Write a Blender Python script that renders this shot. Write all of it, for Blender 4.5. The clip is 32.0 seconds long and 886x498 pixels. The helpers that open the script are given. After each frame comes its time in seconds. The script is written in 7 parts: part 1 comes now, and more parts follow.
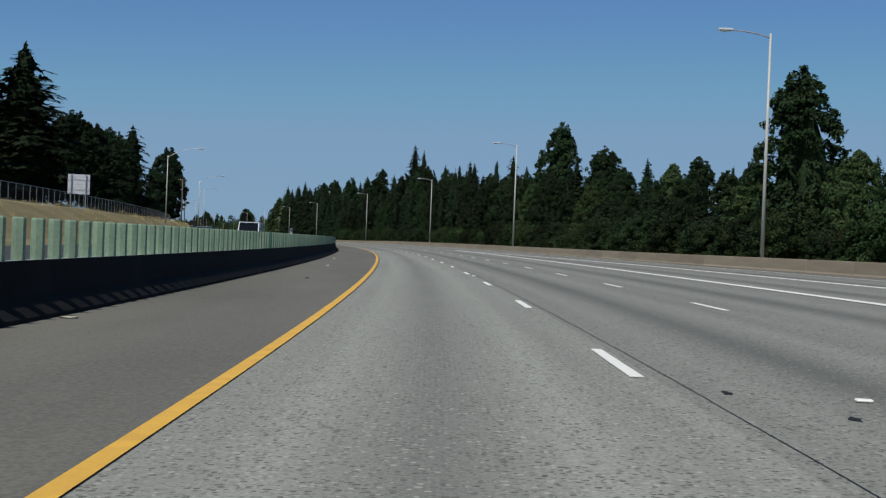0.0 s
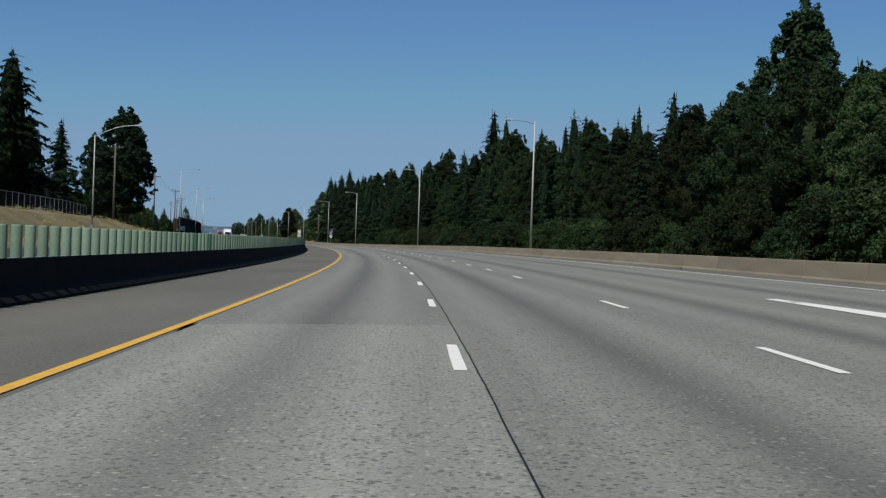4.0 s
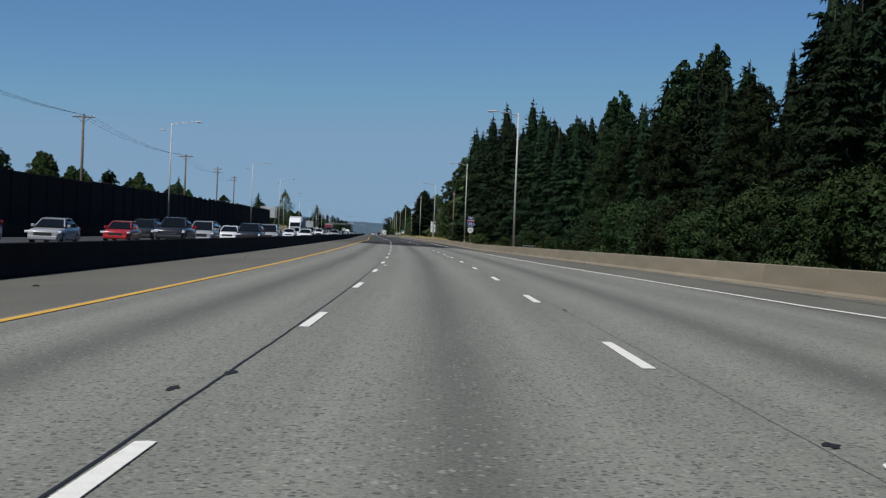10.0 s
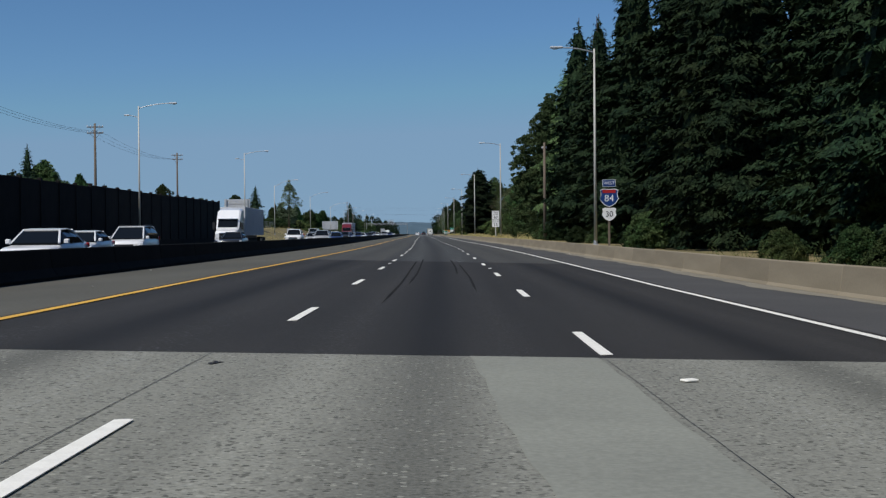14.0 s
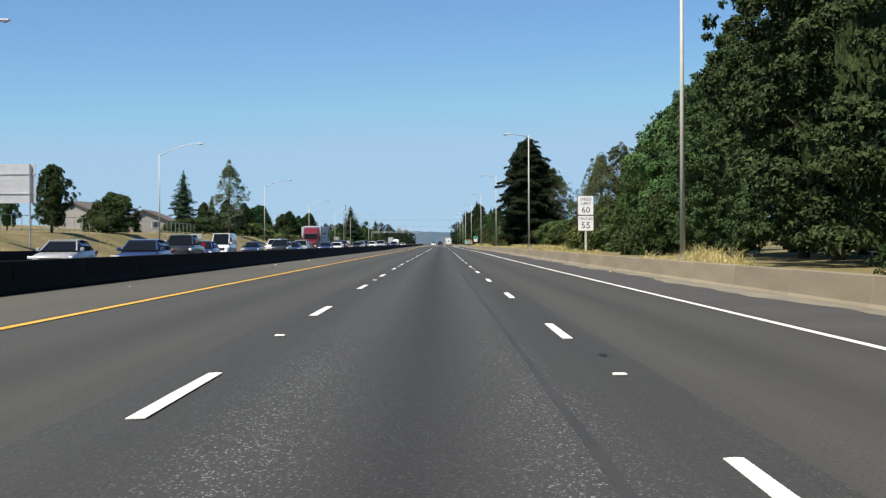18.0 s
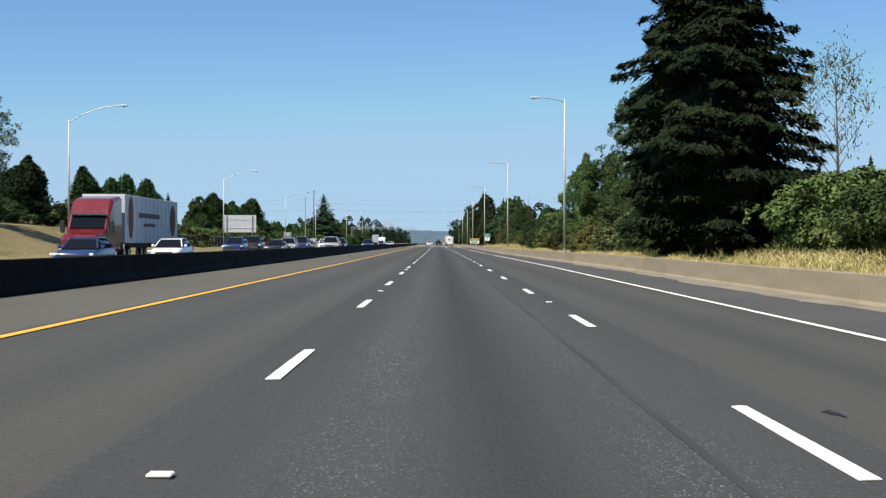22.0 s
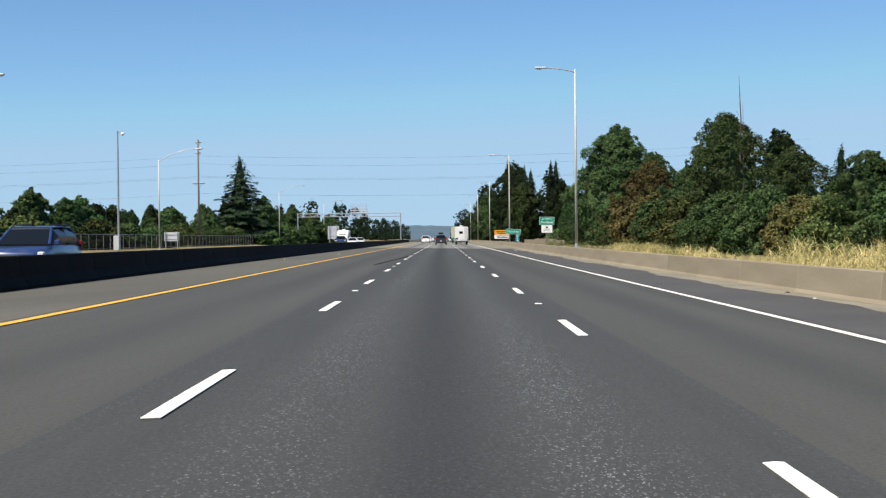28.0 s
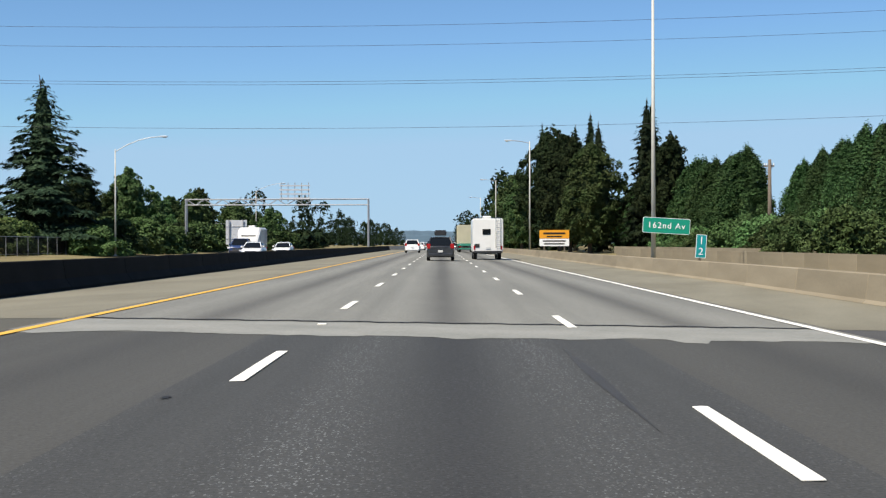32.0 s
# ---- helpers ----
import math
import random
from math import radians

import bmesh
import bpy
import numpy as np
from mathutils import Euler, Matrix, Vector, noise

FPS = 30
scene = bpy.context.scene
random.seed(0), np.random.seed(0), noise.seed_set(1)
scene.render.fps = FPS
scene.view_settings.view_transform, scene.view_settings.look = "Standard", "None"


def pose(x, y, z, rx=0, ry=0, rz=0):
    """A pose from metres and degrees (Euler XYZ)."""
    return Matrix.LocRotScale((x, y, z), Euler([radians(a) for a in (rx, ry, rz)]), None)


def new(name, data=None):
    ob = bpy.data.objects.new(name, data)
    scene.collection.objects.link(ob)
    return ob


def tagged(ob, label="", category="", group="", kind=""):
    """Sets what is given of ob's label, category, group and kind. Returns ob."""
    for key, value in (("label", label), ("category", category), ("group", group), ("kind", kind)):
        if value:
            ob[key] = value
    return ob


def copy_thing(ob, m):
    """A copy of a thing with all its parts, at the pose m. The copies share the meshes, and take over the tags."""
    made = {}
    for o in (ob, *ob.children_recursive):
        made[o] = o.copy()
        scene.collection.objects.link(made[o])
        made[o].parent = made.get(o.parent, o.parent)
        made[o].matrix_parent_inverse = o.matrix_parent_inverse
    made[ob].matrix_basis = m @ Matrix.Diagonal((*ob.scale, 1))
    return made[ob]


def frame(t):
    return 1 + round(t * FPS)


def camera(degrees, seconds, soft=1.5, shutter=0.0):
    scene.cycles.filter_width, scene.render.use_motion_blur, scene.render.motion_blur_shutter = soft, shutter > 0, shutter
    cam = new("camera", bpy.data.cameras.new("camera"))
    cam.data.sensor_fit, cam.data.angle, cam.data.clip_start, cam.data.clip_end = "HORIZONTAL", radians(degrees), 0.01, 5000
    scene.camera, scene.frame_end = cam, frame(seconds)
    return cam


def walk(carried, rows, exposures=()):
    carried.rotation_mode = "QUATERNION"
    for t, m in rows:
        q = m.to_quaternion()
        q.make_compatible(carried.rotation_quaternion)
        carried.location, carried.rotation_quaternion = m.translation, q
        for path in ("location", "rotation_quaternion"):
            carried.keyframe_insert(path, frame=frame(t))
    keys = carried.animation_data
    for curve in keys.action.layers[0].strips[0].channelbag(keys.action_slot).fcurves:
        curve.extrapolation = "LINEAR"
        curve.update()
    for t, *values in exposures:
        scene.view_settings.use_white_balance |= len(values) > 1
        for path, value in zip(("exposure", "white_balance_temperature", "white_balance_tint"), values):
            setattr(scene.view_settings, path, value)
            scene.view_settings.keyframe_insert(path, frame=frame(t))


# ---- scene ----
cam = camera(37.87, 32.0, soft=1.3)
# seconds, x, y, z, yaw, pitch, roll
PATH = [
    (0.0, -1.83, -2.51, 1.153, 0.07, -0.29, -2.21),
    (1.0, -2.21, 30.97, 1.157, 0.97, -0.36, -2.30),
    (2.0, -3.20, 64.80, 1.165, 1.85, -0.39, -2.58),
    (3.0, -4.46, 97.68, 1.177, 2.49, -0.26, -2.21),
    (6.0, -11.47, 198.94, 1.221, 5.67, -0.29, -2.19),
    (7.0, -15.32, 233.05, 1.232, 6.86, -0.35, -2.35),
    (8.0, -19.56, 265.88, 1.243, 8.17, -0.30, -2.31),
    (9.0, -24.97, 299.45, 1.242, 9.52, -0.39, -2.57),
    (10.0, -30.97, 332.33, 1.226, 10.72, -0.58, -2.26),
    (11.0, -37.61, 365.29, 1.212, 11.47, -0.50, -2.01),
    (12.0, -44.49, 398.14, 1.197, 12.21, -0.50, -1.22),
    (13.0, -51.80, 430.76, 1.179, 12.71, -0.57, -0.92),
    (14.0, -59.01, 462.65, 1.159, 12.99, -0.71, 0.53),
    (17.0, -81.44, 558.00, 1.155, 13.73, -0.30, 0.45),
    (18.0, -89.30, 589.71, 1.162, 13.83, -0.26, 0.27),
    (19.0, -97.29, 621.53, 1.163, 14.06, -0.33, 0.13),
    (20.0, -105.42, 653.46, 1.166, 14.30, -0.36, -0.07),
    (21.0, -113.55, 685.33, 1.171, 14.43, -0.32, -0.31),
    (22.0, -121.62, 717.33, 1.176, 13.68, -0.29, -0.13),
    (23.0, -129.10, 748.31, 1.175, 13.45, -0.29, -0.08),
    (24.0, -136.86, 780.53, 1.175, 13.50, -0.32, 0.06),
    (25.0, -144.64, 812.73, 1.164, 13.44, -0.41, 0.31),
    (28.0, -168.69, 909.39, 1.146, 13.88, -0.49, 0.59),
    (29.0, -176.68, 941.10, 1.152, 13.90, -0.18, 0.78),
    (30.0, -184.63, 972.81, 1.156, 13.71, -0.30, 0.31),
    (31.0, -192.42, 1004.61, 1.159, 13.81, -0.11, 0.21),
    (32.0, -200.52, 1036.90, 1.166, 13.79, -0.23, 0.18),
]
walk(cam, [(t, pose(x, y, z, 90 + p, r, w)) for t, x, y, z, w, p, r in PATH], exposures=[(0, 0.06, 6330, 10), (13, 0.06, 6330, 10), (14, 0.06, 6330, 10), (17, 0.86, 6950, 10), (32, 0.93, 6950, 10)])

# ---- the road's line: curvature (1/km, left positive) every 40 m and cross slope (degrees, right side up) every 100 m
BEND = [1.036, 1.036, 0.546, 0.44, 0.568, 0.545, 0.55, 0.541, 0.464, 0.689, 0.45, 0.285, 0.099, -0.024, 0.18, 0.228, 0.074, -0.057, -0.071, 0.032, -0.008, 0.002, 0.032, -0.006, 0.052, 0.013, -0.129, 0.061, 0.0, 0.0, 0.0, 0.0, 0.0, 0.0]
SLOPE = [1.58, 1.46, 1.2, 1.58, 1.46, -0.06, -1.7, -1.08, -1.06, -0.82, -1.77, -1.41, -0.97, -1.0]
_S = np.arange(-400.0, 2600.0, 2.0)
_k = np.interp(_S, -40 + 40 * np.arange(len(BEND)), BEND) * 1e-3
_k[_S < -40] = 0
_th = np.concatenate([[0], np.cumsum(_k[1:] + _k[:-1])])
_th -= np.interp(0, _S, _th)
_m = (_th[1:] + _th[:-1]) / 2
_x = np.concatenate([[0], np.cumsum(-2 * np.sin(_m))])
_y = np.concatenate([[0], np.cumsum(2 * np.cos(_m))])
_x -= np.interp(0, _S, _x)
_y -= np.interp(0, _S, _y)


def heading(s):
    return float(np.interp(s, _S, _th))


def slope(s):
    return np.tan(np.radians(np.interp(s, -100 + 100 * np.arange(len(SLOPE)), SLOPE)))


def barrier_u(s):
    """Where the outer concrete barrier stands, seen across the road."""
    return np.interp(s, [-400, 0, 71, 160, 233, 262, 300, 332, 363, 460, 500, 1060, 1100, 1400], [24, 20.2, 17.8, 14.5, 14.1, 14.2, 13.7, 12.9, 12.0, 11.1, 10.6, 10.6, 11.3, 11.5])


def smooth(x, a, b):
    x = np.clip((x - a) / (b - a), 0, 1)
    return x * x * (3 - 2 * x)


def road_z(s, u):
    return slope(s) * np.clip(u, -4.0, 14) + -0.12 * smooth(-u, 7.7, 9.6) * smooth(s, 330, 460)


def land_z(s, u):
    """The ground beside the road: banks on both sides."""
    z = road_z(s, u)
    b = barrier_u(s)
    up = np.interp(s, [-400, 300, 480, 560, 1060, 1120, 2000], [0.1, 0.1, 0.2, 0.55, 0.6, 0.2, 0.2])
    z = z + up * smooth(u, b + 0.35, b + 1.2) + 0.9 * smooth(u, b + 4, b + 40)
    bank = np.interp(s, [-400, 60, 310, 440, 655, 690, 780, 850, 890, 920, 1000], [3.2, 3.8, 3.6, 1.2, 1.4, 2.4, 3.0, 3.0, 1.6, 0.5, 0.3])
    z = z + bank * smooth(-u, 27.0, 37.0) + 0.6 * bank * smooth(-u, 40, 75)
    return z


def P(s, u, z=0.0, land=False):
    a = heading(s)
    g = land_z(s, u) if land else road_z(s, u)
    return Vector((float(np.interp(s, _S, _x)) + u * math.cos(a), float(np.interp(s, _S, _y)) + u * math.sin(a), float(g) + z))


def grid_xy(s, u):
    a = np.interp(s, _S, _th)
    return np.interp(s, _S, _x) + u * np.cos(a), np.interp(s, _S, _y) + u * np.sin(a)


def stand(s, u, z=0.0, turn=0.0, land=True, size=1.0):
    """A pose at that place beside the road; its y axis runs along the road."""
    p = P(s, u, z, land)
    return Matrix.Translation(p) @ Matrix.Rotation(heading(s) + radians(turn), 4, "Z") @ Matrix.Diagonal((size, size, size, 1))

# ---- light
TO_SUN = Vector((-0.36, -0.62, 1.0)).normalized()
world = bpy.data.worlds.new("sky")
scene.world = world
world.use_nodes = True
_n = world.node_tree.nodes
_sky = _n.new("ShaderNodeTexSky")
_sky.sky_type = "NISHITA"
_sky.sun_disc = False
_sky.sun_elevation = math.asin(TO_SUN.z)
_sky.sun_rotation = math.atan2(TO_SUN.x, TO_SUN.y)
_sky.air_density, _sky.dust_density, _sky.ozone_density, _sky.altitude = 1.0, 0.05, 5.0, 600
_tint = _n.new("ShaderNodeMix")
_tint.data_type, _tint.blend_type = "RGBA", "MULTIPLY"
_tint.inputs[0].default_value, _tint.inputs[7].default_value = 1.0, (0.768, 0.975, 1.13, 1)
world.node_tree.links.new(_sky.outputs[0], _tint.inputs[6])
_haze = _n.new("ShaderNodeMix")
_haze.data_type, _haze.blend_type = "RGBA", "DARKEN"
_haze.inputs[0].default_value, _haze.inputs[7].default_value = 0.88, (3.12, 4.99, 7.30, 1)
world.node_tree.links.new(_tint.outputs[2], _haze.inputs[6])
world.node_tree.links.new(_haze.outputs[2], _n["Background"].inputs[0])
_n["Background"].inputs[1].default_value = 0.063
_sun = new("sun", bpy.data.lights.new("sun", "SUN"))
_sun.data.energy, _sun.data.angle, _sun.data.color = 3.4, radians(0.53), (1.0, 0.95, 0.87)
_sun.matrix_world = Matrix.Translation((0, 400, 200)) @ (-TO_SUN).to_track_quat("-Z", "Y").to_matrix().to_4x4()

# ---- materials
def nodes_of(name):
    m = bpy.data.materials.new(name)
    m.use_nodes = True
    nt = m.node_tree
    return m, nt, nt.nodes["Principled BSDF"]


def math_node(nt, op, a, b=None, c=None, clamp=False):
    n = nt.nodes.new("ShaderNodeMath")
    n.operation, n.use_clamp = op, clamp
    for i, v in enumerate((a, b, c)):
        if v is None:
            continue
        if isinstance(v, (int, float)):
            n.inputs[i].default_value = v
        else:
            nt.links.new(v, n.inputs[i])
    return n.outputs[0]


def mix(nt, f, a, b, blend="MIX"):
    n = nt.nodes.new("ShaderNodeMix")
    n.data_type, n.blend_type = "RGBA", blend
    for i, v in ((0, f), (6, a), (7, b)):
        if isinstance(v, (int, float)):
            n.inputs[i].default_value = v
        elif isinstance(v, tuple):
            n.inputs[i].default_value = (*v, 1)
        else:
            nt.links.new(v, n.inputs[i])
    return n.outputs[2]


def noise_tex(nt, co, scale, detail=4.0, rough=0.55, stretch=None):
    if stretch:
        mp = nt.nodes.new("ShaderNodeMapping")
        mp.inputs[3].default_value = stretch
        nt.links.new(co, mp.inputs[0])
        co = mp.outputs[0]
    n = nt.nodes.new("ShaderNodeTexNoise")
    nt.links.new(co, n.inputs["Vector"])
    n.inputs["Scale"].default_value, n.inputs["Detail"].default_value, n.inputs["Roughness"].default_value = scale, detail, rough
    return n.outputs[0]


def ramp(nt, f, lo, hi):
    n = nt.nodes.new("ShaderNodeMapRange")
    n.inputs[1].default_value, n.inputs[2].default_value = lo, hi
    nt.links.new(f, n.inputs[0])
    return n.outputs[0]


def bump(nt, bsdf, height, strength, dist=0.02):
    n = nt.nodes.new("ShaderNodeBump")
    n.inputs["Strength"].default_value, n.inputs["Distance"].default_value = strength, dist
    nt.links.new(height, n.inputs["Height"])
    nt.links.new(n.outputs[0], bsdf.inputs["Normal"])


def mat(name, c1, c2=None, scale=2.0, fine=40.0, rough=0.8, metal=0.0, relief=0.25, vary=0.0, stretch=None, grain=0.25):
    """A surface of two tones mixed by large stains and fine grain; vary: brightness from piece to piece."""
    m, nt, b = nodes_of(name)
    c2 = c2 or tuple(x * 0.75 for x in c1)
    co = nt.nodes.new("ShaderNodeTexCoord").outputs["Object"]
    big, small = noise_tex(nt, co, scale, 5, stretch=stretch), noise_tex(nt, co, fine, 3)
    col = mix(nt, ramp(nt, big, 0.35, 0.65), c1, c2)
    col = mix(nt, grain, col, mix(nt, ramp(nt, small, 0.3, 0.7), tuple(x * 0.55 for x in c2), tuple(min(1, x * 1.25) for x in c1)))
    if vary:
        r = nt.nodes.new("ShaderNodeObjectInfo").outputs["Random"]
        hs = nt.nodes.new("ShaderNodeHueSaturation")
        nt.links.new(col, hs.inputs["Color"])
        nt.links.new(math_node(nt, "MULTIPLY_ADD", r, 2 * vary, 1 - vary), hs.inputs["Value"])
        col = hs.outputs[0]
    nt.links.new(col, b.inputs["Base Color"])
    b.inputs["Roughness"].default_value, b.inputs["Metallic"].default_value = rough, metal
    b.inputs["Specular IOR Level"].default_value = 0.5 if rough < 0.85 else 0.12
    if relief:
        bump(nt, b, math_node(nt, "ADD", small, math_node(nt, "MULTIPLY", big, 0.6)), relief, 0.01)
    return m


def paving(name, c1, c2, oil, wear, speck, rough=0.85, dark=0.5, patch=0.5, wide=-14.0, fleck=0.0, pebble=38.0, drawn=1.0):
    """Road surface: its UV map holds metres across and along. Oil drips darken the middle of each lane, tyres polish two tracks."""
    m, nt, b = nodes_of(name)
    uv = nt.nodes.new("ShaderNodeUVMap").outputs[0]
    sp = nt.nodes.new("ShaderNodeSeparateXYZ")
    nt.links.new(uv, sp.inputs[0])
    u = sp.outputs[0]
    big = noise_tex(nt, uv, 0.25, 5, 0.6, (1, 0.35, 1))
    streak = noise_tex(nt, uv, 1.0, 4, 0.6, (1.6, 0.03, 1))
    grit = noise_tex(nt, uv, 30.0, 2, 0.7)
    grit2 = noise_tex(nt, uv, 9.0, 3, 0.6)
    vor = nt.nodes.new("ShaderNodeTexVoronoi")
    mp = nt.nodes.new("ShaderNodeMapping")
    mp.inputs[3].default_value = (1, drawn, 1)
    nt.links.new(uv, mp.inputs[0])
    nt.links.new(mp.outputs[0], vor.inputs["Vector"])
    vor.inputs["Scale"].default_value = pebble
    stone = vor.outputs["Color"]
    col = mix(nt, ramp(nt, big, 0.3, 0.7), c1, c2)
    col = mix(nt, ramp(nt, streak, 0.4, 0.75), col, tuple(x * 0.8 for x in c2))
    # distance from the middle of the nearest lane
    lane = math_node(nt, "ABSOLUTE", math_node(nt, "SUBTRACT", math_node(nt, "PINGPONG", math_node(nt, "ADD", u, 36.6), 1.83), 1.83))
    wob = math_node(nt, "MULTIPLY_ADD", streak, 0.5, -0.25)
    d = math_node(nt, "ADD", lane, wob)
    core = math_node(nt, "POWER", 2.718, math_node(nt, "MULTIPLY", math_node(nt, "MULTIPLY", d, d), -8.0))
    col = mix(nt, math_node(nt, "MULTIPLY", core, math_node(nt, "MULTIPLY_ADD", big, 0.7, dark - 0.35, clamp=True), clamp=True), col, oil)
    w = math_node(nt, "SUBTRACT", lane, 0.95)
    track = math_node(nt, "POWER", 2.718, math_node(nt, "MULTIPLY", math_node(nt, "MULTIPLY", w, w), wide))
    col = mix(nt, math_node(nt, "MULTIPLY", track, wear), col, tuple(min(1, x * 1.35) for x in c1))
    sv = nt.nodes.new("ShaderNodeSeparateColor")
    nt.links.new(stone, sv.inputs[0])
    pale = math_node(nt, "MULTIPLY", math_node(nt, "GREATER_THAN", sv.outputs[0], 0.90), math_node(nt, "MULTIPLY_ADD", sv.outputs[2], speck, 0.35 * speck), clamp=True)
    pale = math_node(nt, "MULTIPLY", pale, math_node(nt, "MULTIPLY", math_node(nt, "MULTIPLY_ADD", track, 0.85, 0.15), ramp(nt, big, 0.3, 0.6)))
    col = mix(nt, pale, col, (0.44, 0.46, 0.46))
    dk = math_node(nt, "MULTIPLY", math_node(nt, "LESS_THAN", sv.outputs[1], 0.16), 0.55 * patch, clamp=True)
    col = mix(nt, dk, col, tuple(x * 0.35 for x in c2))
    col = mix(nt, math_node(nt, "MULTIPLY", ramp(nt, grit2, 0.5, 0.72), 0.35 * patch), col, tuple(x * 0.5 for x in c2))
    if fleck:
        v2 = nt.nodes.new("ShaderNodeTexVoronoi")
        nt.links.new(uv, v2.inputs["Vector"])
        v2.inputs["Scale"].default_value = 21.0
        s2 = nt.nodes.new("ShaderNodeSeparateColor")
        nt.links.new(v2.outputs["Color"], s2.inputs[0])
        near = math_node(nt, "LESS_THAN", v2.outputs["Distance"], math_node(nt, "MULTIPLY", s2.outputs[1], 0.50))
        pit = math_node(nt, "MULTIPLY", near, math_node(nt, "GREATER_THAN", s2.outputs[0], 0.42))
        col = mix(nt, math_node(nt, "MULTIPLY", pit, fleck), col, tuple(x * 0.12 for x in c2))
        pit = math_node(nt, "MULTIPLY", near, math_node(nt, "LESS_THAN", s2.outputs[0], 0.24))
        col = mix(nt, math_node(nt, "MULTIPLY", pit, fleck * 0.6), col, tuple(x * 1.65 for x in c1))
    col = mix(nt, 0.36, col, mix(nt, ramp(nt, grit, 0.3, 0.7), tuple(x * 0.5 for x in c2), tuple(min(1, x * 1.4) for x in c1)))
    nt.links.new(col, b.inputs["Base Color"])
    b.inputs["Roughness"].default_value = rough
    b.inputs["Specular IOR Level"].default_value = 0.25
    bump(nt, b, grit, 0.5, 0.006)
    return m


def foliage(name, c1, c2, c3, rough=0.75, leaflet=9.0, own=None):
    """Leaves whose tone changes from leaflet to leaflet, from spray to spray and from tree to tree."""
    m, nt, b = nodes_of(name)
    g = nt.nodes.new("ShaderNodeNewGeometry").outputs["Random Per Island"]
    r = nt.nodes.new("ShaderNodeObjectInfo").outputs["Random"] if own is None else own
    co = nt.nodes.new("ShaderNodeTexCoord").outputs["Object"]
    vor = nt.nodes.new("ShaderNodeTexVoronoi")
    nt.links.new(co, vor.inputs["Vector"])
    vor.inputs["Scale"].default_value = leaflet
    cell = nt.nodes.new("ShaderNodeSeparateColor")
    nt.links.new(vor.outputs["Color"], cell.inputs[0])
    col = mix(nt, math_node(nt, "MULTIPLY_ADD", g, 0.55, math_node(nt, "MULTIPLY", cell.outputs[0], 0.45)), c1, c2)
    col = mix(nt, math_node(nt, "MULTIPLY", ramp(nt, noise_tex(nt, co, 0.5, 3), 0.42, 0.68), 0.7), col, c3)
    hs = nt.nodes.new("ShaderNodeHueSaturation")
    nt.links.new(col, hs.inputs["Color"])
    tone = math_node(nt, "MULTIPLY", math_node(nt, "MULTIPLY_ADD", r, 0.75, 0.62), math_node(nt, "MULTIPLY_ADD", cell.outputs[1], 1.1, 0.45))
    nt.links.new(tone, hs.inputs["Value"])
    nt.links.new(math_node(nt, "MULTIPLY_ADD", r, 0.045, 0.475), hs.inputs["Hue"])
    nt.links.new(hs.outputs[0], b.inputs["Base Color"])
    b.inputs["Roughness"].default_value = rough
    b.inputs["Specular IOR Level"].default_value = 0.06
    bump(nt, b, cell.outputs[2], 0.7, 0.05)
    return m


def plain(name, col, rough=0.5, metal=0.0, emit=None):
    m, nt, b = nodes_of(name)
    b.inputs["Base Color"].default_value = (*col, 1)
    b.inputs["Roughness"].default_value, b.inputs["Metallic"].default_value = rough, metal
    return m


M = {}
M["old_concrete"] = paving("old_concrete_paving", (0.2702, 0.2686, 0.2244), (0.2101, 0.2094, 0.1762), (0.06162, 0.06241, 0.05451), 0.35, 0.5, dark=0.88, patch=1.1, fleck=1.0)
M["pale_concrete"] = paving("pale_concrete_paving", (0.3255, 0.3255, 0.271), (0.2496, 0.2496, 0.2101), (0.1106, 0.1122, 0.09638), 0.35, 0.5, dark=0.72, patch=1.1, fleck=1.0)
M["asphalt"] = paving("asphalt_paving", (0.06399, 0.06518, 0.06202), (0.04977, 0.05056, 0.04819), (0.02686, 0.02686, 0.02686), 0.22, 0.78, dark=0.95, patch=0.5, wide=-7.0, pebble=88.0, drawn=0.5)
M["smooth"] = paving("smooth_asphalt_paving", (0.081, 0.0795, 0.0715), (0.064, 0.0632, 0.057), (0.040, 0.040, 0.038), 0.12, 0.08, dark=0.6, patch=0.25)
M["fresh"] = paving("fresh_dark_asphalt", (0.045, 0.0422, 0.0378), (0.025, 0.0237, 0.0218), (0.0065, 0.0065, 0.0066), 0.15, 0.2, dark=1.1, patch=0.7)
M["deck"] = paving("bridge_deck_concrete", (0.237, 0.2354, 0.207), (0.158, 0.158, 0.1406), (0.0395, 0.03713, 0.03555), 0.25, 0.4, dark=0.9, patch=0.7)
M["shoulder"] = mat("shoulder_asphalt", (0.182, 0.175, 0.144), (0.127, 0.123, 0.103), 0.35, 26, 0.9, relief=0.5, grain=0.4, stretch=(1, 0.2, 1))
M["shoulder_worn"] = mat("worn_shoulder_asphalt", (0.128, 0.124, 0.104), (0.090, 0.088, 0.075), 0.35, 26, 0.9, relief=0.5, grain=0.4, stretch=(1, 0.2, 1))
M["shoulder_dark"] = mat("shoulder_new_asphalt", (0.0948, 0.09322, 0.09085), (0.07505, 0.07426, 0.07268), 0.3, 30, 0.9, relief=0.4)
M["shoulder_deck"] = mat("dusty_khaki_shoulder", (0.237, 0.2228, 0.1699), (0.1699, 0.158, 0.1185), 0.5, 30, 0.9, relief=0.4, stretch=(1, 0.25, 1))
M["barrier"] = mat("barrier_concrete", (0.297, 0.253, 0.180), (0.222, 0.187, 0.131), 1.1, 18, 0.9, relief=0.3, vary=0.10, stretch=(1, 0.16, 0.9), grain=0.12)
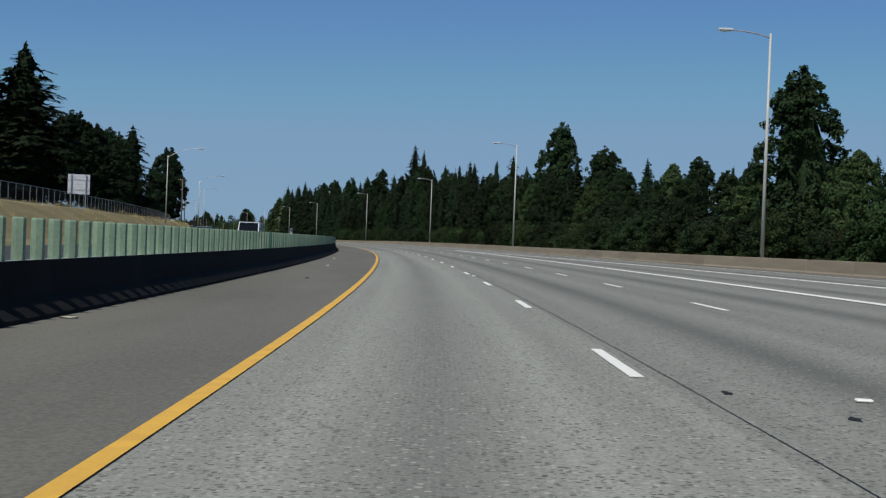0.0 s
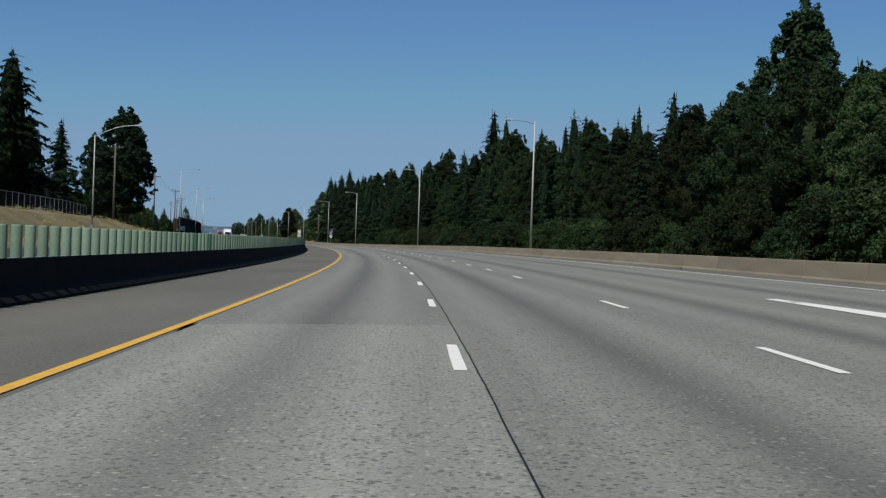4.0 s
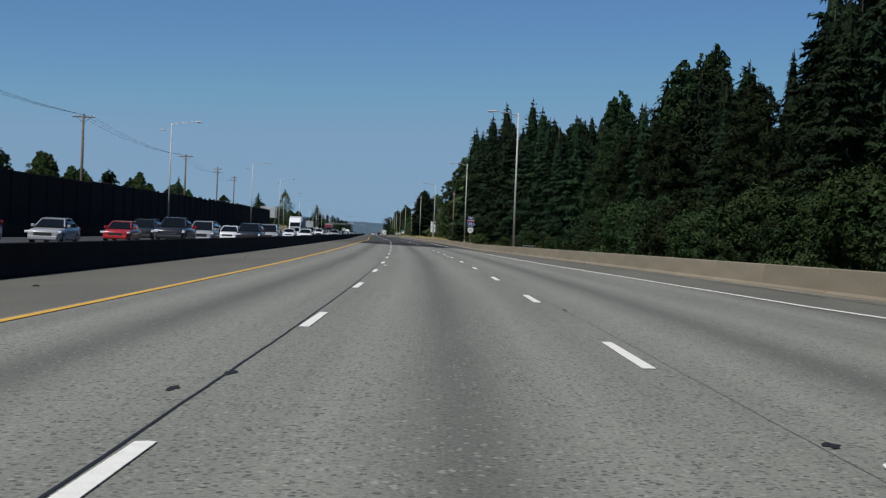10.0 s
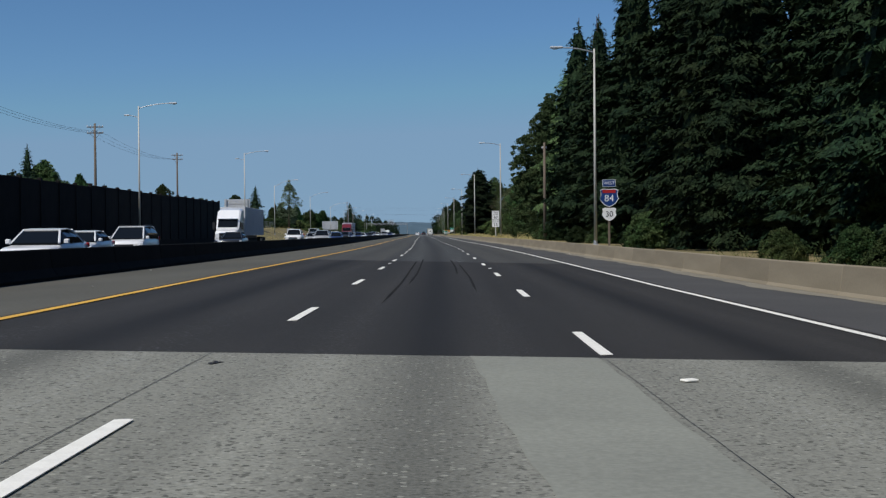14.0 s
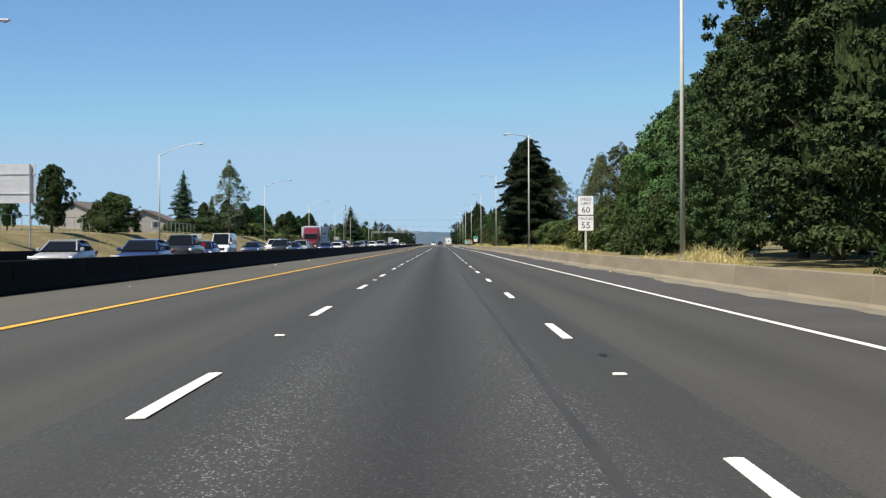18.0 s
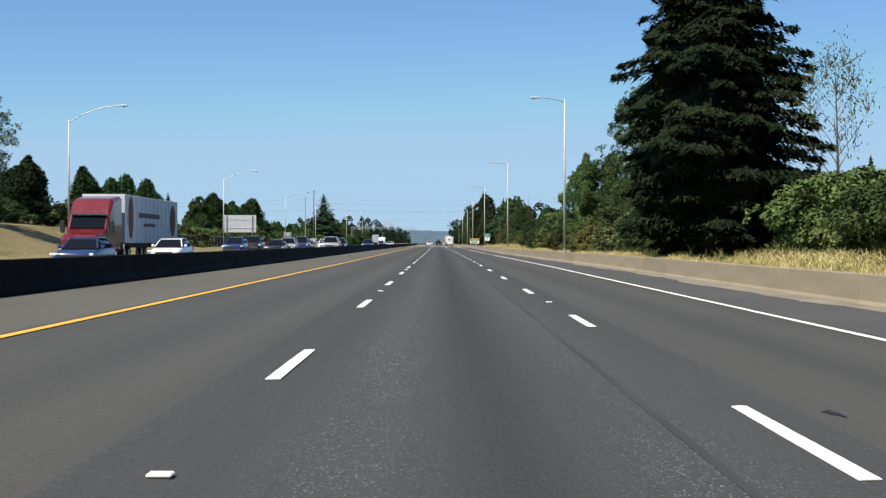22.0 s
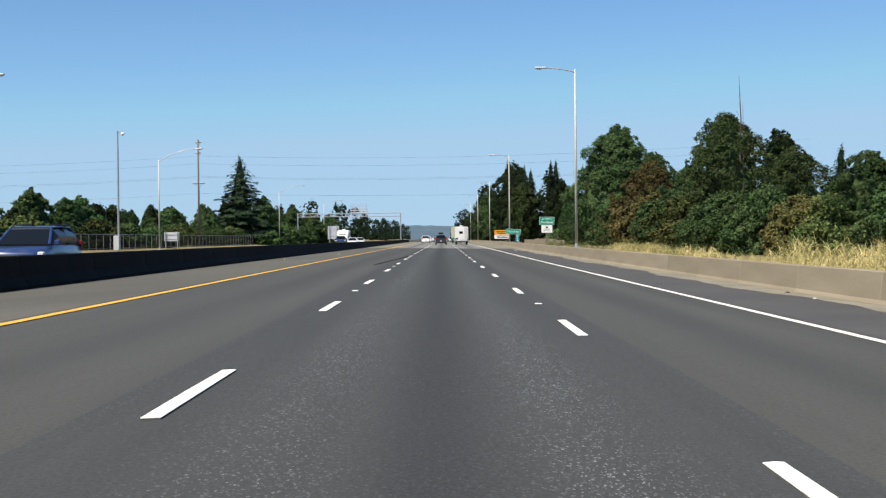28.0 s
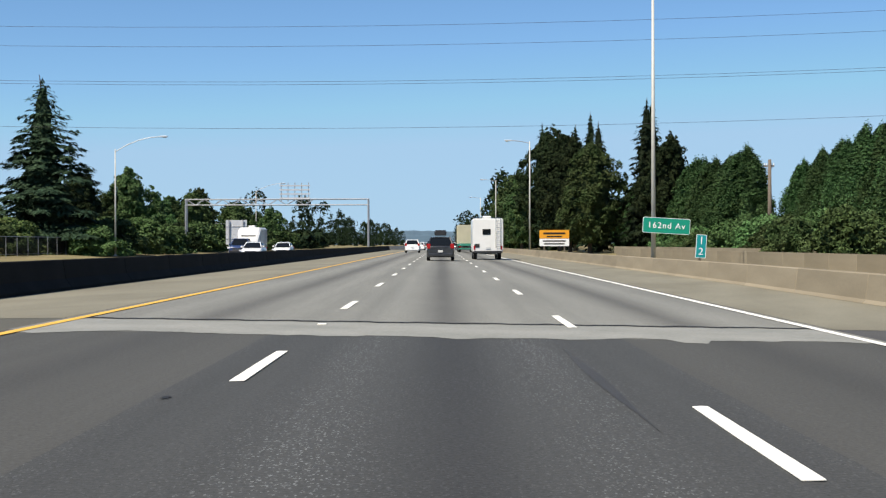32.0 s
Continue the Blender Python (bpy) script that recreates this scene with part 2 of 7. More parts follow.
# near-black base colour carries the shade on the barrier's road side
M["median"] = mat("shade_dark_concrete", (0.0135, 0.0128, 0.0115), (0.0072, 0.0070, 0.0064), 0.8, 25, 0.9, relief=0.4, vary=0.15)
M["white"] = mat("white_road_paint", (0.97, 0.94, 0.83), (0.86, 0.83, 0.73), 6, 60, 0.6, relief=0.3, grain=0.12)
M["yellow"] = mat("yellow_road_paint", (0.84, 0.48, 0.055), (0.70, 0.39, 0.05), 3, 50, 0.6, relief=0.3, grain=0.15)
M["tar"] = plain("joint_tar", (0.012, 0.012, 0.013), 0.7)
M["steel"] = mat("galvanised_steel", (0.44, 0.45, 0.46), (0.35, 0.36, 0.37), 3, 30, 0.5, 0.5, 0.1)
M["pole"] = mat("grey_pole_paint", (0.57, 0.56, 0.50), (0.48, 0.47, 0.425), 1.5, 30, 0.6, 0.1, 0.1)
M["lamp_head"] = mat("pale_lamp_housing", (0.72, 0.74, 0.75), (0.60, 0.62, 0.64), 4, 30, 0.4, 0.2, 0.1)
M["lens"] = plain("lamp_glass", (0.75, 0.77, 0.78), 0.2)
M["wood"] = mat("weathered_pole_wood", (0.20, 0.165, 0.13), (0.125, 0.10, 0.08), 2, 30, 0.9, 0, 0.5, stretch=(4, 4, 0.3))
M["bark"] = mat("bark", (0.13, 0.10, 0.075), (0.07, 0.055, 0.042), 2, 20, 0.95, 0, 0.7, stretch=(4, 4, 0.5))
M["wire"] = plain("wire", (0.03, 0.03, 0.032), 0.6)
M["paddle"] = mat("green_glare_paddle", (0.215, 0.300, 0.190), (0.150, 0.215, 0.145), 2, 20, 0.6, 0, 0.05, vary=0.16)
M["paddle_dark"] = mat("dark_green_glare_paddle", (0.05, 0.15, 0.09), (0.04, 0.115, 0.07), 2, 20, 0.55, 0, 0.05, vary=0.2)
# brown taken almost to black: the wall's unlit side is in the colour
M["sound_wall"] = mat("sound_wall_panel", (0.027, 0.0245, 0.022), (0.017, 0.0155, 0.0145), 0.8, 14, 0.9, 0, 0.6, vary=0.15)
M["grass_dry"] = mat("dry_grass_ground", (0.2686, 0.2133, 0.1106), (0.1343, 0.1264, 0.05925), 0.15, 4, 0.95, 0, 0.6)
M["dry"] = foliage("dry_grass_blades", (0.62, 0.53, 0.25), (0.48, 0.40, 0.17), (0.36, 0.34, 0.13), own=0.5)
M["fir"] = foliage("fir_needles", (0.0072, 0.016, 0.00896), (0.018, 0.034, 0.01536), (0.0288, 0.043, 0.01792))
M["hemlock"] = foliage("hemlock_needles", (0.0324, 0.062, 0.02304), (0.0765, 0.122, 0.04608), (0.099, 0.136, 0.05632))
M["spruce"] = foliage("spruce_needles", (0.016, 0.034, 0.020), (0.032, 0.056, 0.032), (0.040, 0.062, 0.030))
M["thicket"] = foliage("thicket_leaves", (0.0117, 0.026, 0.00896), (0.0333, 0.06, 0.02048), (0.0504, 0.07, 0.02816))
M["bough"] = foliage("bough_leaves", (0.0135, 0.032, 0.0128), (0.0765, 0.125, 0.0512), (0.0828, 0.118, 0.04864))
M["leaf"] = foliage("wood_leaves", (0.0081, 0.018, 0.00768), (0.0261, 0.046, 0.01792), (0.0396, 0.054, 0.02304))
M["grove"] = foliage("grove_leaves", (0.0198, 0.042, 0.01408), (0.0594, 0.098, 0.03456), (0.0882, 0.112, 0.04608))
M["rust"] = foliage("rusty_brush_leaves", (0.045, 0.050, 0.018), (0.11, 0.095, 0.035), (0.13, 0.10, 0.04))
M["maple"] = foliage("maple_leaves", (0.0378, 0.078, 0.0256), (0.0792, 0.136, 0.04608), (0.1035, 0.155, 0.06144))
M["cedar"] = foliage("cedar_sprays", (0.0216, 0.05, 0.01792), (0.045, 0.088, 0.03072), (0.0594, 0.1, 0.0384))
M["brush"] = foliage("brush_leaves", (0.048, 0.075, 0.024), (0.10, 0.125, 0.042), (0.115, 0.12, 0.042))
M["silver"] = foliage("silver_poplar_leaves", (0.055, 0.080, 0.040), (0.17, 0.20, 0.13), (0.09, 0.12, 0.06))
M["willow"] = foliage("willow_leaves", (0.036, 0.052, 0.022), (0.105, 0.125, 0.062), (0.12, 0.12, 0.06))
M["bloom"] = foliage("flowering_brush", (0.06, 0.10, 0.03), (0.26, 0.28, 0.15), (0.10, 0.14, 0.05))
# the blue is air haze painted into the hill colour, no volume used
M["hill"] = mat("haze_blue_wooded_hill", (0.098, 0.148, 0.185), (0.074, 0.118, 0.150), 0.01, 0.05, 1.0, 0, 0)

# ---- building helpers
def thing(name, label, category, m=None, group="", kind=""):
    ob = new(name)
    ob.empty_display_size = 0.2
    if m is not None:
        ob.matrix_world = m
    return tagged(ob, label, category, group, kind)


def link_mesh(name, me, parent=None, m=None, label=""):
    ob = new(name, me)
    if parent is not None:
        ob.parent = parent
    if m is not None:
        ob.matrix_basis = m
    return tagged(ob, label) if label else ob


def part(name, bm, material, parent=None, label="", smooth_faces=False):
    me = bpy.data.meshes.new(name)
    bm.normal_update()
    bm.to_mesh(me)
    bm.free()
    me.materials.append(material)
    if smooth_faces:
        for p in me.polygons:
            p.use_smooth = len(p.vertices) <= 4
    return link_mesh(name, me, parent, None, label)


def raw_mesh(name, verts, faces, material, uvs=None):
    me = bpy.data.meshes.new(name)
    me.from_pydata(verts, [], faces)
    me.materials.append(material)
    if uvs is not None:
        layer = me.uv_layers.new(name="UVMap")
        idx = np.empty(len(me.loops), dtype=np.int32)
        me.loops.foreach_get("vertex_index", idx)
        layer.data.foreach_set("uv", np.asarray(uvs, dtype=np.float32)[idx].ravel())
    me.update()
    return me


def box(bm, x0, x1, y0, y1, z0, z1, bevel=0.0):
    r = bmesh.ops.create_cube(bm, size=1.0, matrix=Matrix.Translation(((x0 + x1) / 2, (y0 + y1) / 2, (z0 + z1) / 2)) @ Matrix.Diagonal((x1 - x0, y1 - y0, z1 - z0, 1)))
    if bevel:
        es = list({e for v in r["verts"] for e in v.link_edges})
        bmesh.ops.bevel(bm, geom=es, offset=bevel, segments=1, affect="EDGES")
    return r["verts"]


def rod(bm, a, b, r0, r1=None, n=8):
    """A round bar from a to b."""
    a, b = Vector(a), Vector(b)
    r1 = r0 if r1 is None else r1
    d = b - a
    m = Matrix.Translation((a + b) / 2) @ d.to_track_quat("Z", "Y").to_matrix().to_4x4()
    bmesh.ops.create_cone(bm, cap_ends=True, segments=n, radius1=r0, radius2=r1, depth=d.length, matrix=m)


def prism(bm, outline, y0, y1):
    """The (x, z) outline drawn out along y."""
    a = [bm.verts.new((x, y0, z)) for x, z in outline]
    b = [bm.verts.new((x, y1, z)) for x, z in outline]
    n = len(outline)
    fs = [bm.faces.new(a), bm.faces.new(b[::-1])]
    for i in range(n):
        fs.append(bm.faces.new((a[i], b[i], b[(i + 1) % n], a[(i + 1) % n])))
    bmesh.ops.recalc_face_normals(bm, faces=fs)


def strip(name, s0, s1, left, right, material, lift=0.0, step=4.0, cols=2, label="", category="road", kind="structure", land=False, wobble=0.0):
    """A sheet along the road between two offsets, which may change along it; UV in metres."""
    ss = np.arange(s0, s1 + step * 0.5, step)
    ss[-1] = s1
    fl = left if callable(left) else (lambda s: left + 0 * s)
    fr = right if callable(right) else (lambda s: right + 0 * s)
    f = np.linspace(0, 1, cols)
    S, Fr = np.meshgrid(ss, f, indexing="ij")
    U = fl(S) * (1 - Fr) + fr(S) * Fr
    if wobble:
        U = U + wobble * (np.sin(S * 1.7) + np.sin(S * 0.61 + 2) + np.sin(S * 4.3 + 1))
    X, Y = grid_xy(S, U)
    Z = (land_z(S, U) if land else road_z(S, U)) + lift
    verts = np.stack([X, Y, Z], -1).reshape(-1, 3)
    n, c = len(ss), cols
    i = (np.arange(n - 1)[:, None] * c + np.arange(c - 1)[None]).ravel()
    faces = np.stack([i, i + 1, i + c + 1, i + c], -1)
    me = raw_mesh(name, verts.tolist(), faces.tolist(), material, np.stack([U, S], -1).reshape(-1, 2))
    return tagged(new(name, me), label, category, "", kind)


# ---- ground and paving
_us = np.concatenate([-np.geomspace(620, 90, 10), np.arange(-80, -24, 3.0), np.arange(-24, 8.5, 4.0), np.arange(9, 40, 1.5), np.geomspace(42, 1400, 14)])
_ss = np.concatenate([np.arange(-390, -100, 40.0), np.arange(-100, 1300, 6.0), np.arange(1300, 2590, 40.0)])
_SS, _UU = np.meshgrid(_ss, _us, indexing="ij")
_X, _Y = grid_xy(_SS, _UU)
_inside = (_UU > -27.5) & (_UU < barrier_u(_SS) + 0.5)
_Z = land_z(_SS, _UU) - 0.08 - 0.10 * _inside + np.where(_inside, 0, 0.10 * np.sin(_SS * 0.21 + _UU * 0.4) * np.sin(_UU * 0.33))
_Z = np.where(np.abs(_UU) > 78, _Z * (1 - smooth(np.abs(_UU), 78, 180)) - 1.6 * smooth(np.abs(_UU), 95, 600), _Z)
_c = len(_us)
_i = (np.arange(len(_ss) - 1)[:, None] * _c + np.arange(_c - 1)[None]).ravel()
_gm = raw_mesh("ground", np.stack([_X, _Y, _Z], -1).reshape(-1, 3).tolist(), np.stack([_i, _i + 1, _i + _c + 1, _i + _c], -1).tolist(), M["grass_dry"])
tagged(new("ground", _gm), "dry grass and soil ground beside the freeway", "ground", "", "structure")
_far = bmesh.new()
bmesh.ops.create_grid(_far, x_segments=1, y_segments=1, size=9000, matrix=Matrix.Translation((0, 500, -1.5)))
tagged(part("ground_far", _far, M["grass_dry"]), "flat land running out to the horizon", "ground", "", "structure")

EDGE = lambda s: np.interp(s, [-60, 0, 80, 150, 200, 280, 330, 360, 400, 450, 500], [18.0, 17.0, 15.0, 12.9, 12.0, 11.5, 11.3, 9.2, 7.9, 7.36, 7.36])
GORE = lambda s: np.interp(s, [-60, 36, 68, 100, 115, 160], [15.5, 12.0, 11.7, 10.9, 9.9, 7.75])
strip("road_concrete_inner", -60, 150, -3.55, 0.14, M["pale_concrete"], 0, 4, 3, "pale worn concrete first lane with a dark oil streak")
strip("road_concrete_outer", -60, 150, 0.14, lambda s: EDGE(s) + 0.25, M["old_concrete"], 0, 4, 7, "worn grey concrete outer lanes with dark oil streaks")
strip("road_concrete", 150, 480, -3.9, lambda s: EDGE(s) + 0.25, M["old_concrete"], 0, 4, 8, "worn grey concrete freeway lanes with dark oil streaks")
strip("road_asphalt_start", 480, 522, -3.9, 7.6, M["fresh"], 0, 4, 8, "fresh black asphalt over the freeway lanes")
strip("road_asphalt", 522, 1075.5, -0.48, 4.08, M["asphalt"], 0, 4, 5, "dark asphalt middle lane with exposed pale stones")
strip("road_asphalt_inner", 522, 1075.5, -3.9, -0.48, M["smooth"], 0, 4, 3, "smooth brown-grey asphalt in the first lane")
strip("road_asphalt_outer", 522, 1075.5, 4.08, 7.6, M["smooth"], 0, 4, 3, "smooth brown-grey asphalt in the third lane")
strip("road_bridge_deck", 1075.5, 1300, -3.9, 7.6, M["deck"], 0, 4, 8, "pale concrete bridge deck lanes")
strip("road_beyond", 1300, 2500, -7.3, 11.0, M["asphalt"], 0, 20, 4, "freeway running on into the distance")
strip("shoulder_left", -60, 480, -7.6, lambda s: np.where(s < 149, -3.55, -3.9), M["shoulder"], 0, 4, 3, "brown-grey asphalt shoulder beside the median barrier", "shoulder")
strip("shoulder_left_new", 480, 1300, -7.6, -3.9, M["shoulder_worn"], 0, 4, 3, "worn grey asphalt shoulder beside the median barrier", "shoulder")
strip("shoulder_bridge", 1078, 1300, 7.61, lambda s: barrier_u(s) + 0.4, M["shoulder_deck"], 0.004, 4, 3, "brown-grey dusty shoulder on the bridge approach", "shoulder")
strip("shoulder_left_bridge", 1078, 1300, -7.6, -3.91, M["shoulder_deck"], 0.004, 4, 3, "dusty khaki shoulder beside the median on the bridge approach", "shoulder")
strip("shoulder_right_start", -60, 480, lambda s: EDGE(s) + 0.25, lambda s: barrier_u(s) + 0.4, M["shoulder"], 0, 4, 3, "brown-grey asphalt shoulder beside the outer barrier", "shoulder")
strip("shoulder_right", 480, 1300, lambda s: EDGE(s) + 0.25, lambda s: barrier_u(s) + 0.4, M["shoulder_dark"], 0, 4, 3, "grey asphalt shoulder beside the outer barrier", "shoulder")
strip("road_opposite", -60, 2500, -27.0, -7.6, M["asphalt"], -0.01, 8, 6, "opposite carriageway of the freeway")

# blown dust and gravel against the foot of the outer barrier
M["dust"] = mat("pale_dust_and_gravel", (0.275, 0.250, 0.195), (0.19, 0.174, 0.138), 0.8, 22, 0.95, relief=0.5, stretch=(1, 0.5, 1))
_reach = lambda s: 0.42 + 0.16 * np.sin(s * 0.19) + 0.12 * np.sin(s * 0.53 + 1.0) + 0.07 * np.sin(s * 1.7)
strip("dust_verge", 335, 1078, lambda s: barrier_u(s) - (0.25 + _reach(s)) * np.interp(s, [335, 420, 540, 600], [0.35, 0.6, 0.9, 1.15]), lambda s: barrier_u(s) + 0.12, M["dust"], 0.005, 0.6, 4, "pale dust and gravel along the foot of the barrier", "dust", wobble=0.012)

# a broken dark crack between the dust and the shoulder
_cs, _crk = 252.0, random.Random(5)
while _cs < 470:
    _cl = _crk.uniform(5, 15)
    _cu = _crk.uniform(0.72, 0.86)
    strip("shoulder_crack", _cs, _cs + _cl, lambda s: barrier_u(s) - _cu - 0.022, lambda s: barrier_u(s) - _cu + 0.022, M["tar"], 0.012, 0.5, 2, "dark open crack along the shoulder edge", "crack", wobble=0.022)
    _cs += _cl + _crk.uniform(0.5, 5)

# ---- barriers
def barrier(name, label, u_of, s0, s1, seg, height, material, outline, group):
    root = thing(name, label, "barrier", None, "", "structure")
    bm = bmesh.new()
    prism(bm, outline(height), -seg / 2 + 0.012, seg / 2 - 0.012)
    bmesh.ops.bevel(bm, geom=[e for e in bm.edges if abs(e.verts[0].co.y - e.verts[1].co.y) < 1e-4], offset=0.012, segments=1, affect="EDGES")
    me = bpy.data.meshes.new("segment")
    bm.normal_update()
    bm.to_mesh(me)
    bm.free()
    me.materials.append(material)
    s = s0
    while s < s1:
        c = s + seg / 2
        a, b = P(s, float(u_of(s))), P(s + seg, float(u_of(s + seg)))
        d = b - a
        turn = math.atan2(-d.x, d.y)
        tilt = math.atan2(d.z, Vector((d.x, d.y)).length)
        link_mesh("segment", me, root, Matrix.Translation((a + b) / 2) @ Matrix.Rotation(turn, 4, "Z") @ Matrix.Rotation(tilt, 4, "X"))
        s += seg
    return root


def jersey(h):
    r = [(0.30, 0), (0.30, 0.08), (0.15, 0.28), (0.085, h - 0.02), (0.065, h)]
    return [(-0.30, -0.1)] + [(-x, z) for x, z in r] + [(x, z) for x, z in r[::-1]] + [(0.30, -0.1)]


def parapet(h):
    return [(-0.24, -0.1), (-0.24, 0.02), (-0.17, 0.10), (-0.10, h - 0.02), (-0.08, h), (0.12, h), (0.14, h - 0.02), (0.14, -0.1)]


def footed(h):
    r = [(0.44, 0), (0.44, 0.06), (0.16, 0.30), (0.085, h - 0.02), (0.065, h)]
    return [(-0.44, -0.1)] + [(-x, z) for x, z in r] + [(x, z) for x, z in r[::-1]] + [(0.44, -0.1)]


barrier("median_barrier", "concrete median barrier with a wide foot, coloured dark for shade", lambda s: -7.55 + 0 * s, -20, 309.4, 6.1, 0.77, M["median"], footed, "")
barrier("median_barrier", "concrete median barrier coloured dark for its shade", lambda s: -7.55 + 0 * s, 309.4, 1290, 6.1, 0.74, M["median"], jersey, "")
barrier("outer_barrier", "tan weathered concrete barrier along the outer shoulder", lambda s: barrier_u(s) + 0.3, 20, 1290, 6.1, 0.68, M["barrier"], parapet, "")

barrier("low_wall", "low pale concrete wall on the bank beyond the bridge joint", lambda s: 18.0 + 0 * s, 1098, 1174, 3.6, 0.95, M["barrier"], lambda h: [(-0.12, -0.3), (-0.12, h), (0.12, h), (0.12, -0.3)], "")

# ---- road markings
def solid(name, s0, s1, at, width, material, label):
    return strip(name, s0, s1, lambda s: (at(s) if callable(at) else at) - width / 2 + 0 * s, lambda s: (at(s) if callable(at) else at) + width / 2 + 0 * s, material, 0.012, 2, 2, label, "road marking")


solid("yellow_edge_line", -40, 1290, lambda s: np.interp(s, [0, 25, 60, 500, 560], [-3.61, -3.66, -3.71, -3.71, -3.67]), 0.15, M["yellow"], "yellow edge line beside the left shoulder")
solid("white_edge_line", -40, 1290, EDGE, 0.16, M["white"], "white edge line beside the outer shoulder")
solid("gore_line", -40, 160, GORE, 0.32, M["white"], "white gore line of the joining ramp")
solid("merge_line", -40, 160, lambda s: 7.75 + 0 * s, 0.32, M["white"], "white solid line beside the joining ramp")
strip("lane_joint", 0, 480, lambda s: np.interp(s, [0, 12, 30, 60, 110, 235, 275, 320, 420, 470], [0.33, 0.27, 0.18, 0.14, 0.17, 0.10, 0.12, -0.10, -0.16, -0.25]) - np.interp(s, [0, 120, 220, 380, 400], [0.005, 0.006, 0.015, 0.013, 0.0035]), lambda s: np.interp(s, [0, 12, 30, 60, 110, 235, 275, 320, 420, 470], [0.33, 0.27, 0.18, 0.14, 0.17, 0.10, 0.12, -0.10, -0.16, -0.25]) + np.interp(s, [0, 120, 220, 380, 400], [0.005, 0.006, 0.015, 0.013, 0.0035]), M["tar"], 0.005, 0.7, 2, "black tar-filled joint between concrete lanes", "road joint", wobble=0.003)

strip("lane_joint_outer", 195, 480, lambda s: np.interp(s, [195, 245, 300, 440, 480], [4.12, 4.05, 4.0, 3.72, 3.6]) - 0.0022, lambda s: np.interp(s, [195, 245, 300, 440, 480], [4.12, 4.05, 4.0, 3.72, 3.6]) + 0.0022, M["tar"], 0.005, 0.7, 2, "thin dark joint between the outer concrete lanes", "road joint", wobble=0.003)
_dm = bmesh.new()
_o = [(-0.07, 0), (0.06, 0.02), (0.07, 3.03), (0.02, 3.05), (-0.05, 3.02), (-0.065, 1.5)]
_f = bmesh.ops.extrude_face_region(_dm, geom=[_dm.faces.new([_dm.verts.new((x, y, 0.0)) for x, y in _o])])
bmesh.ops.translate(_dm, vec=(0, 0, 0.006), verts=[v for v in _f["geom"] if isinstance(v, bmesh.types.BMVert)])
bmesh.ops.recalc_face_normals(_dm, faces=_dm.faces)
_dash = bpy.data.meshes.new("dash")
_dm.to_mesh(_dash)
_dm.free()
_dash.materials.append(M["white"])


def dashes(name, label, u, s0, s1, phase):
    root = thing(name, label, "road marking", None, "", "structure")
    k = math.ceil((s0 - phase) / 12.19)
    while k * 12.19 + phase < s1:
        s = k * 12.19 + phase - 3.05
        a = P(s, u, 0.006)
        d = P(s + 3.05, u, 0.006) - a
        link_mesh("dash", _dash, root, Matrix.Translation(a) @ d.to_track_quat("Y", "Z").to_matrix().to_4x4())
        k += 1


dashes("lane_line_inner", "white dashes between the first two lanes", 0.0, -20, 1500, 0.0)
dashes("lane_line_outer", "white dashes between the second and third lane", 3.66, -20, 170, 0.0)
dashes("lane_line_outer_far", "white dashes between the second and third lane", 3.66, 170, 1500, 7.9)
dashes("lane_line_opposite", "white dashes on the opposite carriageway", -13.4, 100, 1200, 3.0)

# ---- trees: crowns of leaf sprays over limbs, each kind made once and then copied
def cards(rng, pos, nrm, along, length, width):
    """Pointed three-cornered sprays that lie in the plane across nrm, drawn out along `along`."""
    a = along - (along * nrm).sum(1, keepdims=True) * nrm
    a /= np.linalg.norm(a, axis=1, keepdims=True) + 1e-9
    c = np.cross(nrm, a)
    L, W = np.reshape(length, (-1, 1)), np.reshape(width, (-1, 1))
    return np.stack([pos - a * L * 0.42 - c * W * 0.5, pos - a * L * 0.42 + c * W * 0.5, pos + a * L * 0.58 - nrm * L * 0.12], 1)


def unit(v):
    return v / (np.linalg.norm(v, axis=1, keepdims=True) + 1e-9)


def sprays(rng, centre, along, across, length, width):
    """Narrow blades as four-cornered faces; arrays of n rows."""
    n = len(centre)
    a = unit(along)
    c = unit(across - (across * a).sum(1, keepdims=True) * a)
    L, W = np.reshape(length, (-1, 1)), np.reshape(width, (-1, 1))
    droop = np.zeros_like(a)
    droop[:, 2:] = -0.22 * L
    v = np.stack([centre - a * L * 0.5, centre + c * W * 0.5, centre + a * L * 0.5 + droop, centre - c * W * 0.5], 1)
    return v.reshape(-1, 3), np.arange(4 * n).reshape(n, 4)


def leafy(name, v, f, material):
    me = bpy.data.meshes.new(name)
    me.from_pydata(v.tolist(), [], f.tolist())
    me.materials.append(material)
    me.update()
    return me


def crown_mesh(tri, core_v, core_f, material):
    """Leaf cards and the dark inner mass behind them in one mesh."""
    n = len(tri) * 3
    faces = np.concatenate([np.arange(n).reshape(-1, 3), core_f + n]) if len(core_f) else np.arange(n).reshape(-1, 3)
    verts = np.concatenate([tri.reshape(-1, 3), core_v]) if len(core_f) else tri.reshape(-1, 3)
    return leafy("crown", verts, faces, material)


def lathe(rows, around, radius):
    """A closed lumpy body of turning: rows of heights, radius(t index, azimuth)."""
    v, f = [], []
    for i, z in enumerate(rows):
        for k in range(around):
            az = 6.283 * k / around
            rr = radius(i, az)
            v.append((math.cos(az) * rr, math.sin(az) * rr, z))
    for i in range(len(rows) - 1):
        for k in range(around):
            a, b = i * around + k, i * around + (k + 1) % around
            f += [(a, b, b + around), (a, b + around, a + around)]
    return np.array(v), np.array(f, dtype=int)


